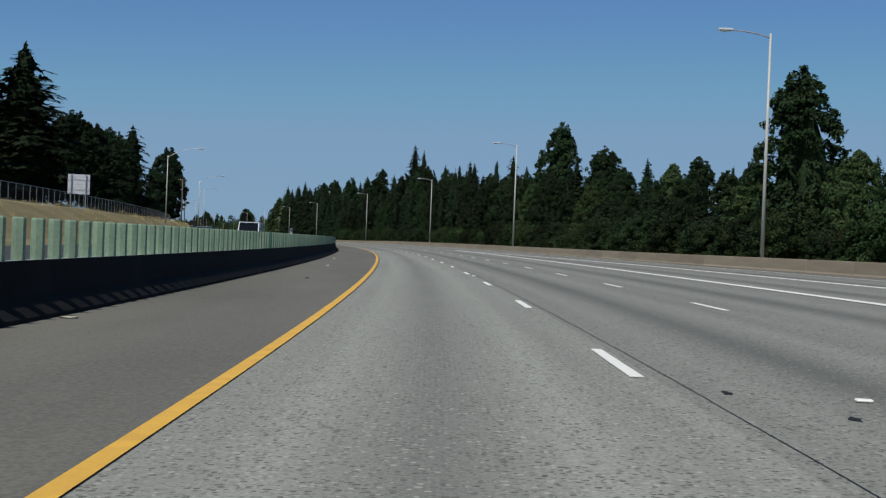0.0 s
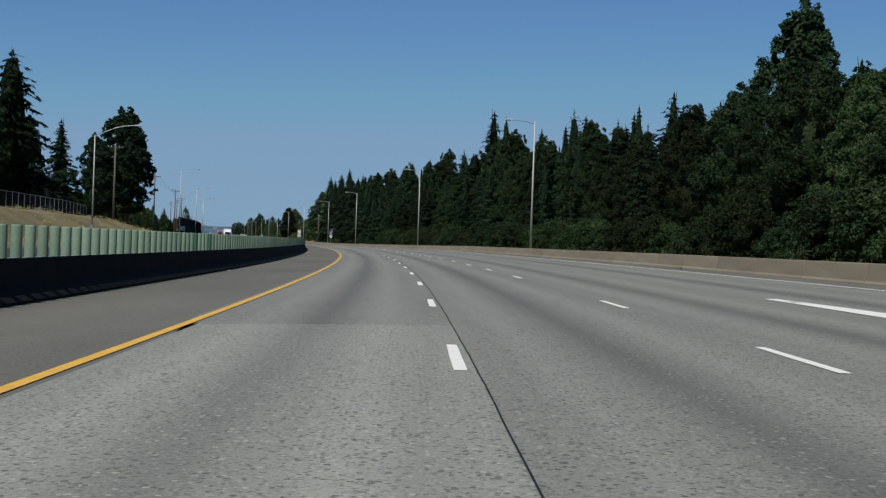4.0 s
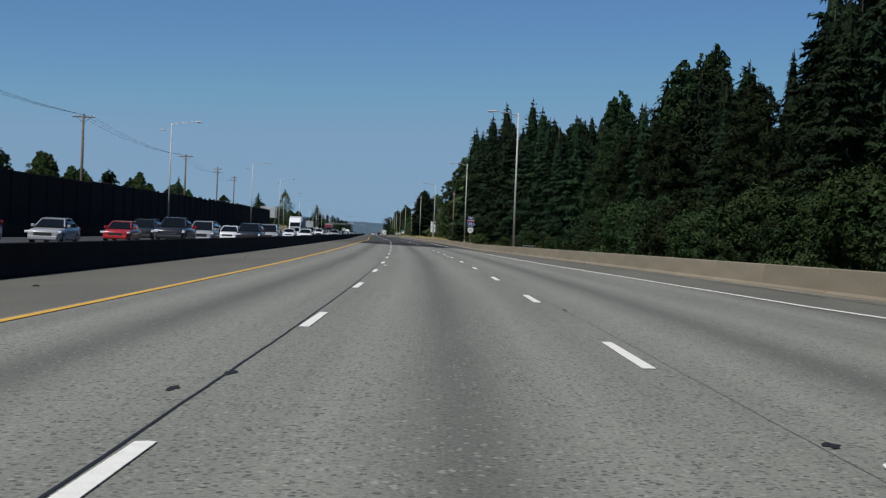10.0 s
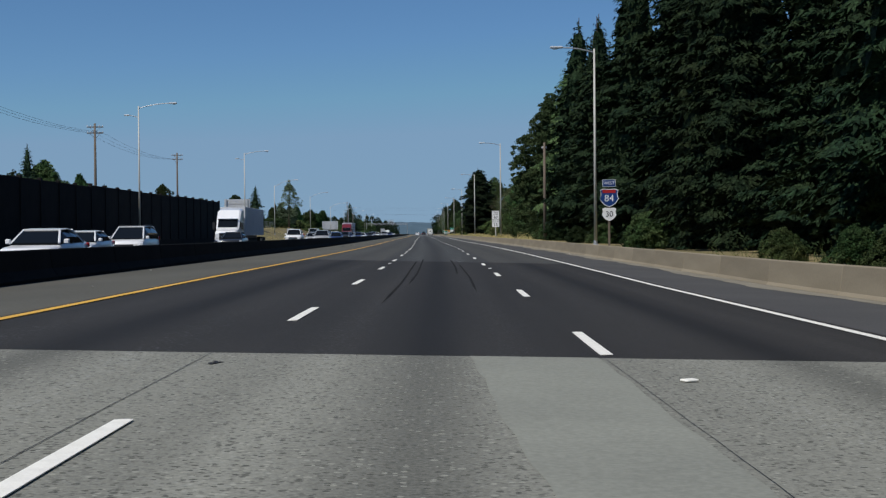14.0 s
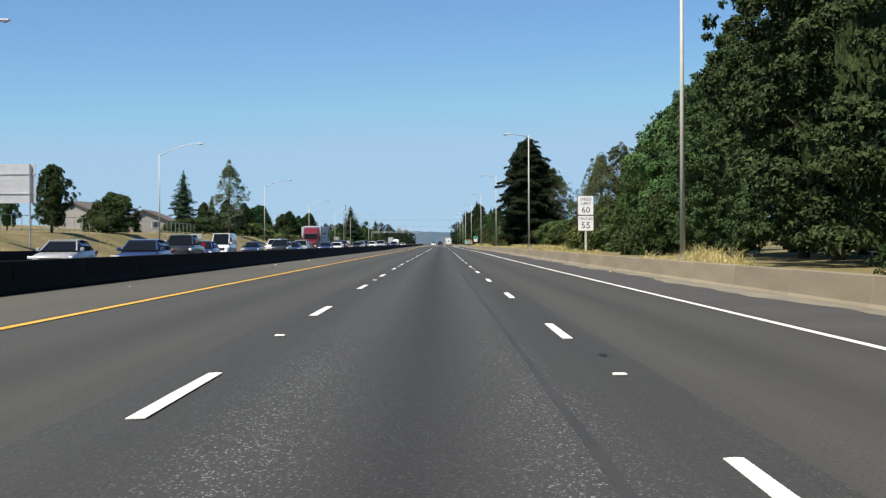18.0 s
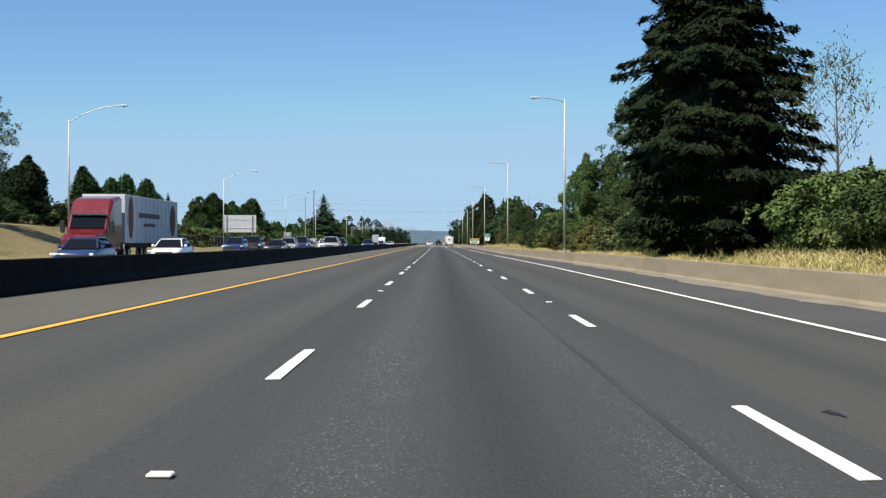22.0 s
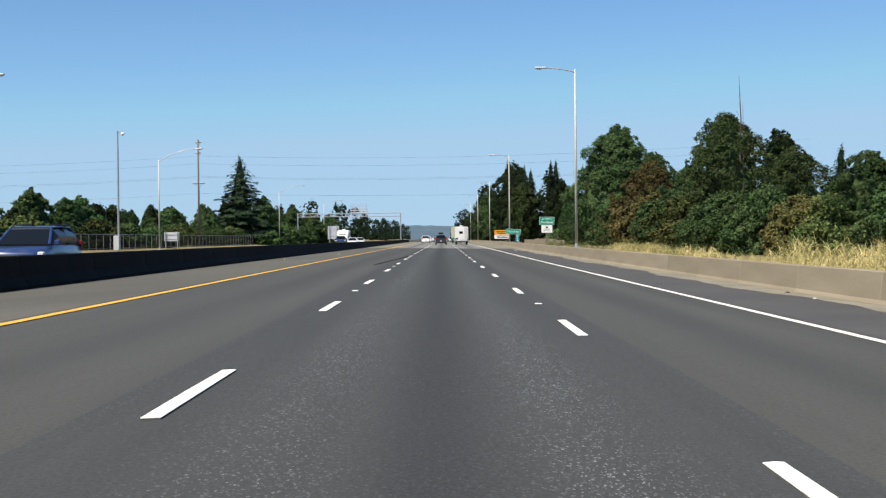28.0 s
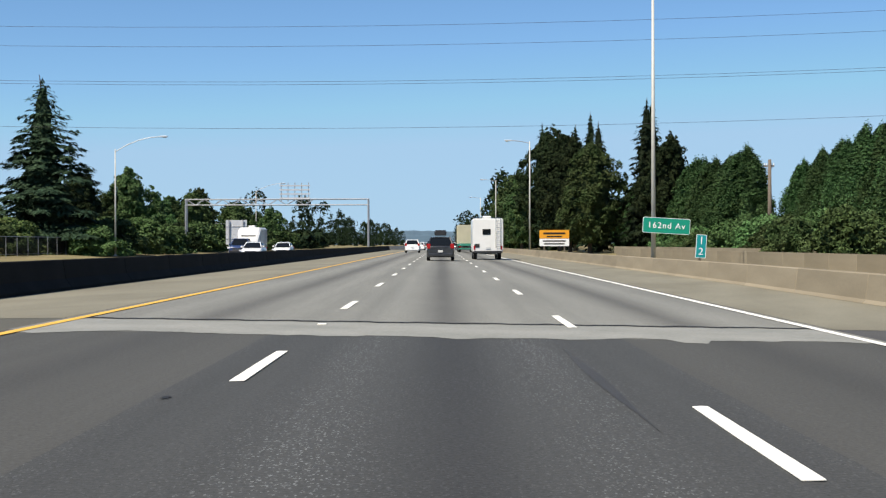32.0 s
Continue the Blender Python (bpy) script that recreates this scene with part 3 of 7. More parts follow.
def trunk_mesh(rng, h, r, lean=0.0, limbs=0, start=0.35, spread=0.35, n=8):
    bm = bmesh.new()
    pts = [Vector((lean * h * t * t + rng.normal(0, 0.02) * h * 0.3 * (t > 0), rng.normal(0, 0.02) * h * 0.3 * (t > 0), h * t)) for t in (-0.03, 0.25, 0.5, 0.75, 1.0)]
    rad = [r * 1.25, r * 0.85, r * 0.62, r * 0.38, r * 0.08]
    for i in range(4):
        rod(bm, pts[i], pts[i + 1] + (pts[i + 1] - pts[i]) * 0.02, rad[i], rad[i + 1], n)
    ends = []
    for k in range(limbs):
        t = start + (0.9 - start) * (k + 0.5) / limbs
        base = pts[0].lerp(pts[4], t)
        az = k * 2.4 + rng.uniform(-0.5, 0.5)
        L = h * spread * (1.15 - t) * rng.uniform(0.7, 1.25)
        mid = base + Vector((math.cos(az) * L * 0.5, math.sin(az) * L * 0.5, L * 0.35))
        tip = mid + Vector((math.cos(az + 0.3) * L * 0.5, math.sin(az + 0.3) * L * 0.5, L * rng.uniform(0.2, 0.6)))
        rod(bm, base, mid, r * 0.34 * (1.2 - t), r * 0.2 * (1.2 - t), 6)
        rod(bm, mid, tip, r * 0.2 * (1.2 - t), r * 0.05, 6)
        ends.append(tip)
    return bm, ends


def fir(detail, seed, h, r, low=0.05, label="", droop=0.22, tier=1.0, cover=1.5, size=0.48, gaps=0.06, power=0.8, wave=0.2, flank=0.36, name="fir_tree", material="fir", core=0.46, gain=1.0):
    """A conifer: whorls of flat drooping boughs, each a fan of needle sprays, round a dark inner cone."""
    rng = np.random.default_rng(seed)
    root = thing(name, label, "tree")
    bm, _ = trunk_mesh(rng, h, h * 0.013 + 0.06)
    part("trunk", bm, M["bark"], root)
    side = rng.uniform(1 - wave, 1 + wave, 9)
    size = size / detail ** 0.5
    reach = lambda t: r * min(1.0, gain * max(0.0, 1 - t) ** power * 0.97 + 0.03) * min(1.0, 0.62 + t * 3.2)
    out = []
    z = h * low
    while z < h * 0.965:
        t = (z / h - low) / (1 - low)
        nb = int(rng.integers(6, 9)) if t < 0.85 else 5
        a0 = rng.uniform(0, 6.283)
        whorl = rng.uniform(0.84, 1.1)
        for b in range(nb):
            if rng.random() < gaps:
                continue
            az = a0 + b * 6.283 / nb + rng.normal(0, 0.16)
            l = reach(t) * whorl * rng.uniform(0.72, 1.14) * side[int((az % 6.283) / 6.284 * 8)]
            l = max(l, 0.35)
            n = max(5, int(cover * 0.62 * l * max(l, 0.9) * 2 * flank / (size * size * 0.24)))
            q = 1 - rng.random(n) ** 1.15 * 0.92
            wid = flank * l * np.sin(np.pi * np.clip(q * 0.83 + 0.12, 0, 1)) + 0.10
            v = rng.uniform(-1, 1, n)
            lift = -droop * l * q ** 1.6 + 0.10 * l * np.clip(q - 0.75, 0, 1) - 0.30 * wid * v * v + rng.normal(0, 0.07, n) + 0.10 * l * (1 - q)
            d, e = np.array([math.cos(az), math.sin(az), 0.0]), np.array([-math.sin(az), math.cos(az), 0.0])
            pos = d * (l * q)[:, None] + e * (wid * v)[:, None]
            pos[:, 2] = np.maximum(z + lift + rng.normal(0, 0.05), 0.05)
            nrm = unit(np.array([0, 0, 1.0]) + d * (0.25 + 0.35 * q)[:, None] + rng.normal(0, 0.36, (n, 3)))
            al = d * 0.8 + e * (0.9 * v)[:, None] + rng.normal(0, 0.25, (n, 3)) + np.array([0, 0, -0.25])
            k = rng.uniform(0.7, 1.3, n) * (0.55 + 0.45 * min(1, l / 2))
            out.append(cards(rng, pos, nrm, al, size * k, size * 0.48 * k))
        z += (0.55 + 0.45 * (1 - t)) * h / 24 * tier * rng.uniform(0.8, 1.2)
    # the leader
    n = 24
    zz = h * (0.92 + 0.065 * rng.random(n))
    pos = np.stack([rng.normal(0, 0.06, n), rng.normal(0, 0.06, n), zz], 1)
    out.append(cards(rng, pos, unit(rng.normal(0, 1, (n, 3)) * np.array([1, 1, 0.3])), np.tile([0, 0, 1.0], (n, 1)) + rng.normal(0, 0.3, (n, 3)), np.full(n, size * 0.7), np.full(n, size * 0.25)))
    rows = np.linspace(max(0.0, low - 0.02), 0.93, 14) * h
    cv, cf = lathe(rows, 9, lambda i, az: core * reach(max(0.0, (rows[i] / h - low) / (1 - low))) * (1 + 0.25 * math.sin(az * 3 + i * 1.9 + seed) + 0.18 * math.sin(i * 2.7 + az)))
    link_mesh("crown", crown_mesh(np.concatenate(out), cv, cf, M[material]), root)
    return root


PROFILE = {  # half width of a crown against height, both 0 to 1
    "oval": lambda t: math.sin(math.pi * min(1, max(0, 0.10 + 0.90 * t)) ** 0.85) ** 0.62,
    "full": lambda t: (min(1.0, 0.72 + t * 1.4)) * (1 - t ** 3.2) ** 0.55,
    "flame": lambda t: min(1.0, 0.82 + 0.6 * t) * (1 - t ** 2.2) ** 0.75,
    "dome": lambda t: (1 - t ** 2.4) ** 0.55,
}


def broad(detail, seed, h, r, material, name="broadleaf_tree", label="", shape="oval", base=0.10, leaf=0.26, clump=0.16, cover=0.92, lump=0.30, limbs=9, category="tree", stray=0.40, core=0.56, flat=0.85, dome=1.0, slim=0.62):
    """A leafy crown: clumps spread over a lumpy envelope, each a dome of leaves facing outward, round a dark inner mass."""
    rng = np.random.default_rng(seed)
    root = thing(name, label, category)
    bm, ends = trunk_mesh(rng, h * 0.86, h * 0.015 + 0.05, rng.uniform(-0.04, 0.04), limbs, 0.28, min(0.40, 1.1 * r / h))
    part("trunk", bm, M["bark"], root)
    leaf = leaf / detail ** 0.5
    prof = PROFILE[shape]
    ph = rng.uniform(0, 6.28, 6)

    def reach(t, az):
        w = 1 + lump * (0.35 * math.sin(az + ph[5]) + 0.5 * math.sin(2 * az + ph[0] + 3 * t) + 0.4 * math.sin(3 * az + ph[1] - 5 * t) + 0.5 * math.sin(7 * t + ph[2] + az) + 0.3 * math.sin(5 * az + 11 * t + ph[3]))
        return r * prof(t) * w

    hc = h * (1 - base)
    cr0 = clump * r
    area = 2 * math.pi * r * hc * 0.72 + math.pi * r * r
    count = int(2.0 * area / (math.pi * cr0 * cr0))
    shoots = [(rng.uniform(0, 6.283), rng.uniform(0.15, 0.8), rng.uniform(0.02, 0.13)) for _ in range(7)]
    out = []
    for k in range(count):
        t = 1 - abs(rng.normal(0, 0.10)) if k < 0.10 * count else rng.random() ** 0.92
        t = min(max(t, 0.0), 0.99)
        az = rng.uniform(0, 6.283)
        rr = reach(t, az) * rng.uniform(0.52, 1.0) ** 0.8
        cr = cr0 * rng.uniform(0.5, 1.5) * (0.65 + 0.35 * prof(t))
        if rng.random() < stray:
            rr, cr = rr * rng.uniform(1.0, 1.22), cr * rng.uniform(0.4, 0.8)
        rr = max(0.0, rr - cr * 0.5)
        z = h * base + hc * t * (0.95 + 0.06 * math.sin(3 * az + ph[4]) + 0.05 * math.sin(2 * az + ph[5])) - (cr * 0.5 if t > 0.9 else 0)
        if k % 9 == 0 and category == "tree":
            sa, sr, sh = shoots[k // 9 % 7]
            f = rng.random()
            az, t = sa + rng.normal(0, 0.15), 0.9
            rr = sr * r * prof(0.72) * (1 - 0.5 * f)
            z, cr = h * base + hc * (0.80 + (0.12 + sh) * f), cr0 * (0.85 - 0.5 * f)
        c = np.array([math.cos(az) * rr, math.sin(az) * rr, z])
        n = int(cover * 2.4 * math.pi * cr * cr / (leaf * leaf * slim * 0.5) * rng.uniform(0.7, 1.15)) + 4
        g = unit(rng.normal(0, 1, (n, 3)))
        o = np.array([math.cos(az), math.sin(az), 0.55 + 0.9 * max(0, t - 0.6)])
        o /= np.linalg.norm(o)
        dt = g @ o
        g = np.where((dt < -0.15)[:, None], g - 2 * dt[:, None] * o, g)
        rad = cr * (0.72 + 0.34 * rng.random(n) + 0.45 * rng.random(n) ** 6)
        p = c + g * rad[:, None] * np.array([1, 1, flat])
        nrm = unit(g * dome + rng.normal(0, 0.62, (n, 3)) + np.array([0, 0, 0.45]))
        q = leaf * rng.uniform(0.6, 1.35, n)
        out.append(cards(rng, p, nrm, rng.normal(0, 1, (n, 3)) + np.array([0, 0, -0.5]), q, q * slim * rng.uniform(0.75, 1.2, n)))
    tri = np.concatenate(out)
    tri[..., 2] = np.maximum(tri[..., 2], 0.0)
    rows = h * base + hc * np.linspace(0.0, 0.94, 10)
    cv, cf = lathe(rows, 12, lambda i, az: max(0.02, core * reach(i / 9 * 0.94, az) - cr0 * 0.8))
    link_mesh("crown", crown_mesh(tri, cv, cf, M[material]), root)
    return root


def bush(detail, seed, h, r, material, label, leaf=0.19, lump=0.30):
    return broad(detail, seed, h, r, material, "bush", label, "dome", 0.0, leaf, 0.18, 1.0, lump, 5, "bush", 0.42)


def bare(detail, seed, h):
    rng = np.random.default_rng(seed)
    root = thing("bare_tree", "thin nearly leafless grey tree beside dry grass", "tree")
    bm, ends = trunk_mesh(rng, h, 0.13, 0.06, 16, 0.38, 0.42, 6)
    for e in list(ends):
        for _ in range(4):
            m = e + Vector((rng.normal(0, 0.4), rng.normal(0, 0.4), rng.uniform(0.3, 0.9)))
            rod(bm, e, m, 0.03, 0.014, 4)
            rod(bm, m, m + Vector((rng.normal(0, 0.3), rng.normal(0, 0.3), rng.uniform(0.2, 0.6))), 0.014, 0.005, 4)
    part("trunk", bm, M["bark"], root)
    n = 900
    e = np.array([list(x) for x in ends])[rng.integers(0, len(ends), n)] + rng.normal(0, 0.5, (n, 3)) + np.array([0, 0, 0.3])
    tri = cards(rng, e, unit(rng.normal(0, 1, (n, 3))), rng.normal(0, 1, (n, 3)), rng.uniform(0.12, 0.24, n), rng.uniform(0.08, 0.15, n))
    link_mesh("crown", crown_mesh(tri, np.zeros((0, 3)), np.zeros((0, 3), dtype=int), M["brush"]), root)
    return root


def snag(detail, seed, h):
    rng = np.random.default_rng(seed)
    root = thing("dead_tree", "bare dead trunk with a few broken stubs", "tree")
    bm, ends = trunk_mesh(rng, h, 0.10, 0.01, 9, 0.45, 0.12, 6)
    part("trunk", bm, M["bark"], root)
    return root


FORMS = {
    "fir0": lambda d: fir(d, 1, 22, 5.0, 0.04, "tall dark green fir beside the freeway"),
    "fir1": lambda d: fir(d, 2, 22, 3.7, 0.08, "tall narrow dark fir in the roadside wood", droop=0.3, gaps=0.10),
    "fir2": lambda d: fir(d, 3, 22, 5.4, 0.14, "ragged dark fir with bare lower trunk", droop=0.14, gaps=0.16, wave=0.3, core=0.34),
    "fir3": lambda d: fir(d, 4, 22, 4.5, 0.02, "dense dark green fir with branches to the ground", tier=0.9),
    "doug0": lambda d: fir(d, 41, 22, 4.6, 0.05, "tall dark fir with a broad clumpy crown", droop=0.12, power=0.62, gaps=0.12, wave=0.3, tier=1.1),
    "doug1": lambda d: fir(d, 42, 22, 5.2, 0.05, "old dark fir with heavy drooping boughs", droop=0.34, power=0.58, gaps=0.1, wave=0.3, tier=1.15),
    "doug2": lambda d: fir(d, 43, 22, 4.0, 0.03, "dark fir with an uneven pointed crown", droop=0.2, power=0.7, gaps=0.14, wave=0.35),
    "spruce": lambda d: fir(d, 5, 16, 4.3, 0.02, "pointed blue-green spruce standing alone", droop=0.16, gaps=0.10, power=0.86, wave=0.15, size=0.42, core=0.34, material="spruce"),
    "hemlock": lambda d: fir(d, 6, 20, 5.2, 0.03, "tall green hemlock with feathery spreading boughs", droop=0.28, power=0.52, tier=0.9, gaps=0.08, wave=0.25, size=0.42, cover=1.3, material="hemlock"),
    "wide0": lambda d: broad(d, 11, 18, 4.6, "leaf", label="tall dark green broadleaf tree in the roadside wood", shape="full"),
    "wide1": lambda d: broad(d, 12, 18, 3.9, "leaf", label="tall narrow broadleaf tree with dark leaves", shape="full", clump=0.18),
    "wide2": lambda d: broad(d, 13, 18, 5.2, "grove", label="broad dark green roadside tree", shape="oval"),
    "maple": lambda d: broad(d, 14, 14, 5.0, "maple", "maple_tree", "green maple with broad leaves", "oval", 0.04, 0.28, 0.18, 1.1, 0.30, stray=0.4),
    "maple1": lambda d: broad(d, 15, 14, 4.8, "grove", "maple_tree", "dense dark green maple above the barrier", "oval", 0.02, 0.27, 0.16, 1.0, 0.42, stray=0.5),
    "layered": lambda d: broad(d, 53, 19, 5.2, "bough", "broadleaf_tree", "tall dark tree with layered leafy boughs over deep shade", "full", 0.03, 0.25, 0.15, 0.85, 0.40, 12, stray=0.5, core=0.46, flat=0.5, dome=0.7),
    "willow": lambda d: broad(d, 54, 11, 3.6, "willow", "willow_tree", "loose olive willow with thin upright shoots", "oval", 0.06, 0.13, 0.13, 0.42, 0.40, 18, stray=0.55, core=0.16),
    "grovelet": lambda d: broad(d, 51, 9, 3.4, "grove", "broadleaf_tree", "loose young tree with grey-green leaves and twiggy shoots", "oval", 0.02, 0.15, 0.14, 0.56, 0.40, 12, stray=0.55, core=0.34),
    "rusty": lambda d: broad(d, 52, 9, 3.6, "rust", "broadleaf_tree", "half dead tree with rusty brown leaves", "oval", 0.02, 0.20, 0.16, 0.6, 0.34, 14, stray=0.5, core=0.40),
    "poplar": lambda d: broad(d, 16, 17, 3.3, "silver", "poplar_tree", "light open poplar with grey-green leaves", "oval", 0.10, 0.22, 0.15, 0.36, 0.36, 14, stray=0.55, core=0.10),
    "open": lambda d: broad(d, 19, 17, 4.6, "grove", "broadleaf_tree", "tall open tree with dark leaves and sky between its limbs", "full", 0.10, 0.22, 0.16, 0.56, 0.36, 16, stray=0.5, core=0.16),
    "cedar": lambda d: broad(d, 17, 9, 2.0, "cedar", "cedar_tree", "dense upright green cedar in a row", "flame", 0.0, 0.15, 0.17, 1.1, 0.16, 4, stray=0.14, flat=2.4, dome=1.0, core=0.7),
    "bush0": lambda d: bush(d, 21, 3.4, 2.6, "brush", "olive green roadside bush above the barrier"),
    "bush1": lambda d: bush(d, 22, 4.2, 2.8, "grove", "dark green roadside bush above the barrier"),
    "bush2": lambda d: bush(d, 23, 2.6, 2.9, "brush", "low olive brush on the roadside bank"),
    "bush3": lambda d: bush(d, 24, 5.2, 3.0, "leaf", "tall dark thicket beside the freeway"),
    "bush4": lambda d: bush(d, 25, 4.0, 2.8, "maple", "light green roadside shrub"),
    "bush5": lambda d: bush(d, 27, 4.6, 2.9, "thicket", "dense green roadside thicket"),
    "bush6": lambda d: bush(d, 28, 3.6, 2.6, "rust", "dry rusty brown roadside bush"),
    "bare": lambda d: bare(d, 31, 8.5),
    "snag": lambda d: snag(d, 32, 9.0),
    "bigpine": lambda d: broad(d, 18, 22, 4.6, "fir", "pine_tree", "massive dark pine with a lumpy crown above the bank", "full", 0.14, 0.40, 0.20, 1.2, 0.36, 10, stray=0.4),
    "lone": lambda d: fir(d, 7, 17.4, 5.0, 0.05, "broad dark fir standing alone behind the barrier", droop=0.16, tier=0.58, power=0.55, gain=1.35, gaps=0.06, wave=0.26, size=0.38, cover=1.5, core=0.66),
    "bloom": lambda d: bush(d, 26, 4.2, 2.8, "bloom", "bush covered in creamy white flowers"),
}
KIND = {}
HEIGHT = {"doug0": 22, "doug1": 22, "doug2": 22, "fir0": 22, "fir1": 22, "fir2": 22, "fir3": 22, "spruce": 16, "hemlock": 20, "wide0": 18, "wide1": 18, "wide2": 18, "maple": 14, "maple1": 14, "layered": 19, "willow": 11, "grovelet": 9, "rusty": 9, "poplar": 17, "open": 17, "cedar": 9,
          "bush0": 3.4, "bush1": 4.2, "bush2": 2.6, "bush3": 5.2, "bush4": 4.0, "bush5": 4.6, "bush6": 3.6, "bare": 8.5, "snag": 9.0, "lone": 17.4, "bigpine": 22, "bloom": 4.2}
_tree_rng = random.Random(7)


def plant(kind, s, u, h, wide=1.0, group="roadside trees"):
    k = h / HEIGHT[kind]
    m = Matrix.Translation(P(s, u, -0.12, True)) @ Matrix.Rotation(_tree_rng.uniform(0, 6.28), 4, "Z") @ Matrix.Diagonal((k * wide, k * wide, k, 1))
    mid = kind[:4] == "bush" and s < 440
    far = kind not in ("spruce", "poplar", "lone") and not (kind == "cedar" and u > 0) and (u > (30 if s > 850 else 25) or u < -42 or s > 1110 or (u < -30 and not 690 < s < 870))
    key = (kind, far, mid)
    if key in KIND:
        o = KIND[key]
        return copy_thing(o, m @ Matrix.Diagonal((1 / o.scale[0], 1 / o.scale[1], 1 / o.scale[2], 1)))
    KIND[key] = FORMS[kind](0.36 if far else 0.85 if mid else 1.0)
    KIND[key].matrix_basis = m
    return tagged(KIND[key], group=group)


# the wood on the outer side: a thicket by the barrier, front trees, and tall back rows
_r = random.Random(11)
_s = 66.0
while _s < 640:
    b = float(barrier_u(_s))
    if _s < 440:
        plant(_r.choice(["bush5", "bush3", "bush3", "bush5", "bush3"] if _s > 190 else ["bush3", "bush5", "bush3", "bush5", "bush3"]), _s + _r.uniform(-1.5, 1.5), b + _r.uniform(4.8, 6.4), _r.uniform(2.2, 4.4), 1.1)
    elif _r.random() < 0.28:
        plant(_r.choice(["bush1", "bush5", "bush3"]), _s + _r.uniform(-1.5, 1.5), b + _r.uniform(4.0, 5.6), _r.uniform(1.3, 2.5), 1.1)
    _s += 4.2
_s = 74.0
while _s < 462:
    b = float(barrier_u(_s))
    near = np.interp(_s, [60, 150, 200, 270, 340, 430, 462], [8.5, 9.0, 11.0, 13.2, 13.4, 12.6, 11.5])
    plant(_r.choice(["doug0", "wide1", "doug2", "wide0", "wide1", "doug1"] if _s > 230 else ["wide0", "wide1", "wide2", "wide1", "doug2", "wide0"]), _s, b + _r.uniform(7.5, 11), near * _r.uniform(0.74, 1.08), _r.uniform(0.85, 1.12))
    _s += _r.uniform(5.5, 8.0)
_s = 84.0
while _s < 470:
    mid = np.interp(_s, [60, 150, 200, 270, 340, 430, 470], [9.5, 10.5, 12.5, 16.0, 18.4, 19.8, 19])
    plant(_r.choice(["doug0", "wide0", "doug1", "wide1", "doug2", "fir0"]), _s, _r.uniform(29, 34), mid * _r.uniform(0.72, 1.0), _r.uniform(0.85, 1.15))
    _s += _r.uniform(6.0, 9.0)
_s = 96.0
while _s < 660:
    tall = np.interp(_s, [96, 130, 180, 243, 300, 370, 440, 500, 560, 640], [11, 11.5, 14, 17.5, 20, 23.5, 24, 25, 26, 27])
    plant(_r.choice(["doug0", "fir2", "fir0", "doug2", "fir1", "wide1"]), _s, _r.uniform(39, 47), tall * _r.uniform(0.74, 1.06), _r.uniform(0.9, 1.2))
    _s += _r.uniform(6.0, 9.0)
for s, u, h, k, w in [(255, 40.9, 24.4, "wide1", 0.9), (243, 47, 19, "wide0", 1.0), (298, 40.4, 21.5, "fir2", 1.0), (368, 32.9, 21.5, "wide1", 0.8), (377, 31, 20.5, "wide1", 0.8), (381, 40.5, 24, "fir0", 0.9), (438, 35.3, 23.6, "doug0", 0.9), (457, 46.3, 35.5, "fir2", 0.9), (450, 48, 33, "fir0", 0.8), (495, 36.1, 23, "wide1", 0.9),
                      (560, 39.4, 26, "wide1", 0.8), (572, 42.7, 28, "fir2", 0.9), (516, 44.7, 28, "wide1", 0.8), (88, 26.0, 13.8, "wide1", 1.05), (285, 24.4, 17.6, "doug2", 1.0), (276, 25, 15.0, "wide1", 0.9), (345, 27, 15.5, "wide0", 0.9)]:
    plant(k, s, u, h, w)
# the dark firs
_s = 468.0
while _s < 622:
    h = float(np.interp(_s, [464, 490, 508, 540, 570, 605, 640, 652], [14, 17, 20, 22, 24.5, 24, 22, 20]))
    plant(_r.choice(["fir0", "fir3", "doug1", "fir0", "fir3"]), _s, _r.uniform(18.4, 20.4), h * _r.uniform(0.84, 1.06), _r.uniform(1.0, 1.22))
    plant(_r.choice(["doug2", "fir3", "doug0"]), _s + 3, _r.uniform(25.5, 32), h * _r.uniform(0.8, 1.02), 1.2)
    _s += _r.uniform(6.5, 9.5)
for s, u, h, k, w in [(546, 18.4, 21.0, "fir0", 1.0), (598, 18.9, 22.9, "fir0", 1.0), (628, 19.5, 22.0, "hemlock", 1.0), (637, 21.0, 22.5, "fir0", 1.0), (646, 19.0, 19.5, "layered", 0.95), (656, 20.0, 18.5, "layered", 0.9), (665, 21.0, 16.0, "layered", 0.95), (674, 19.8, 13.6, "layered", 0.9), (683, 20.5, 12.4, "layered", 0.95), (632, 28, 22, "fir3", 1.1), (644, 27, 22, "doug0", 1.2), (657, 28, 20, "doug2", 1.1), (671, 26, 19, "doug0", 1.0), (684, 27, 16, "doug2", 1.0)]:
    plant(k, s, u, h, w)
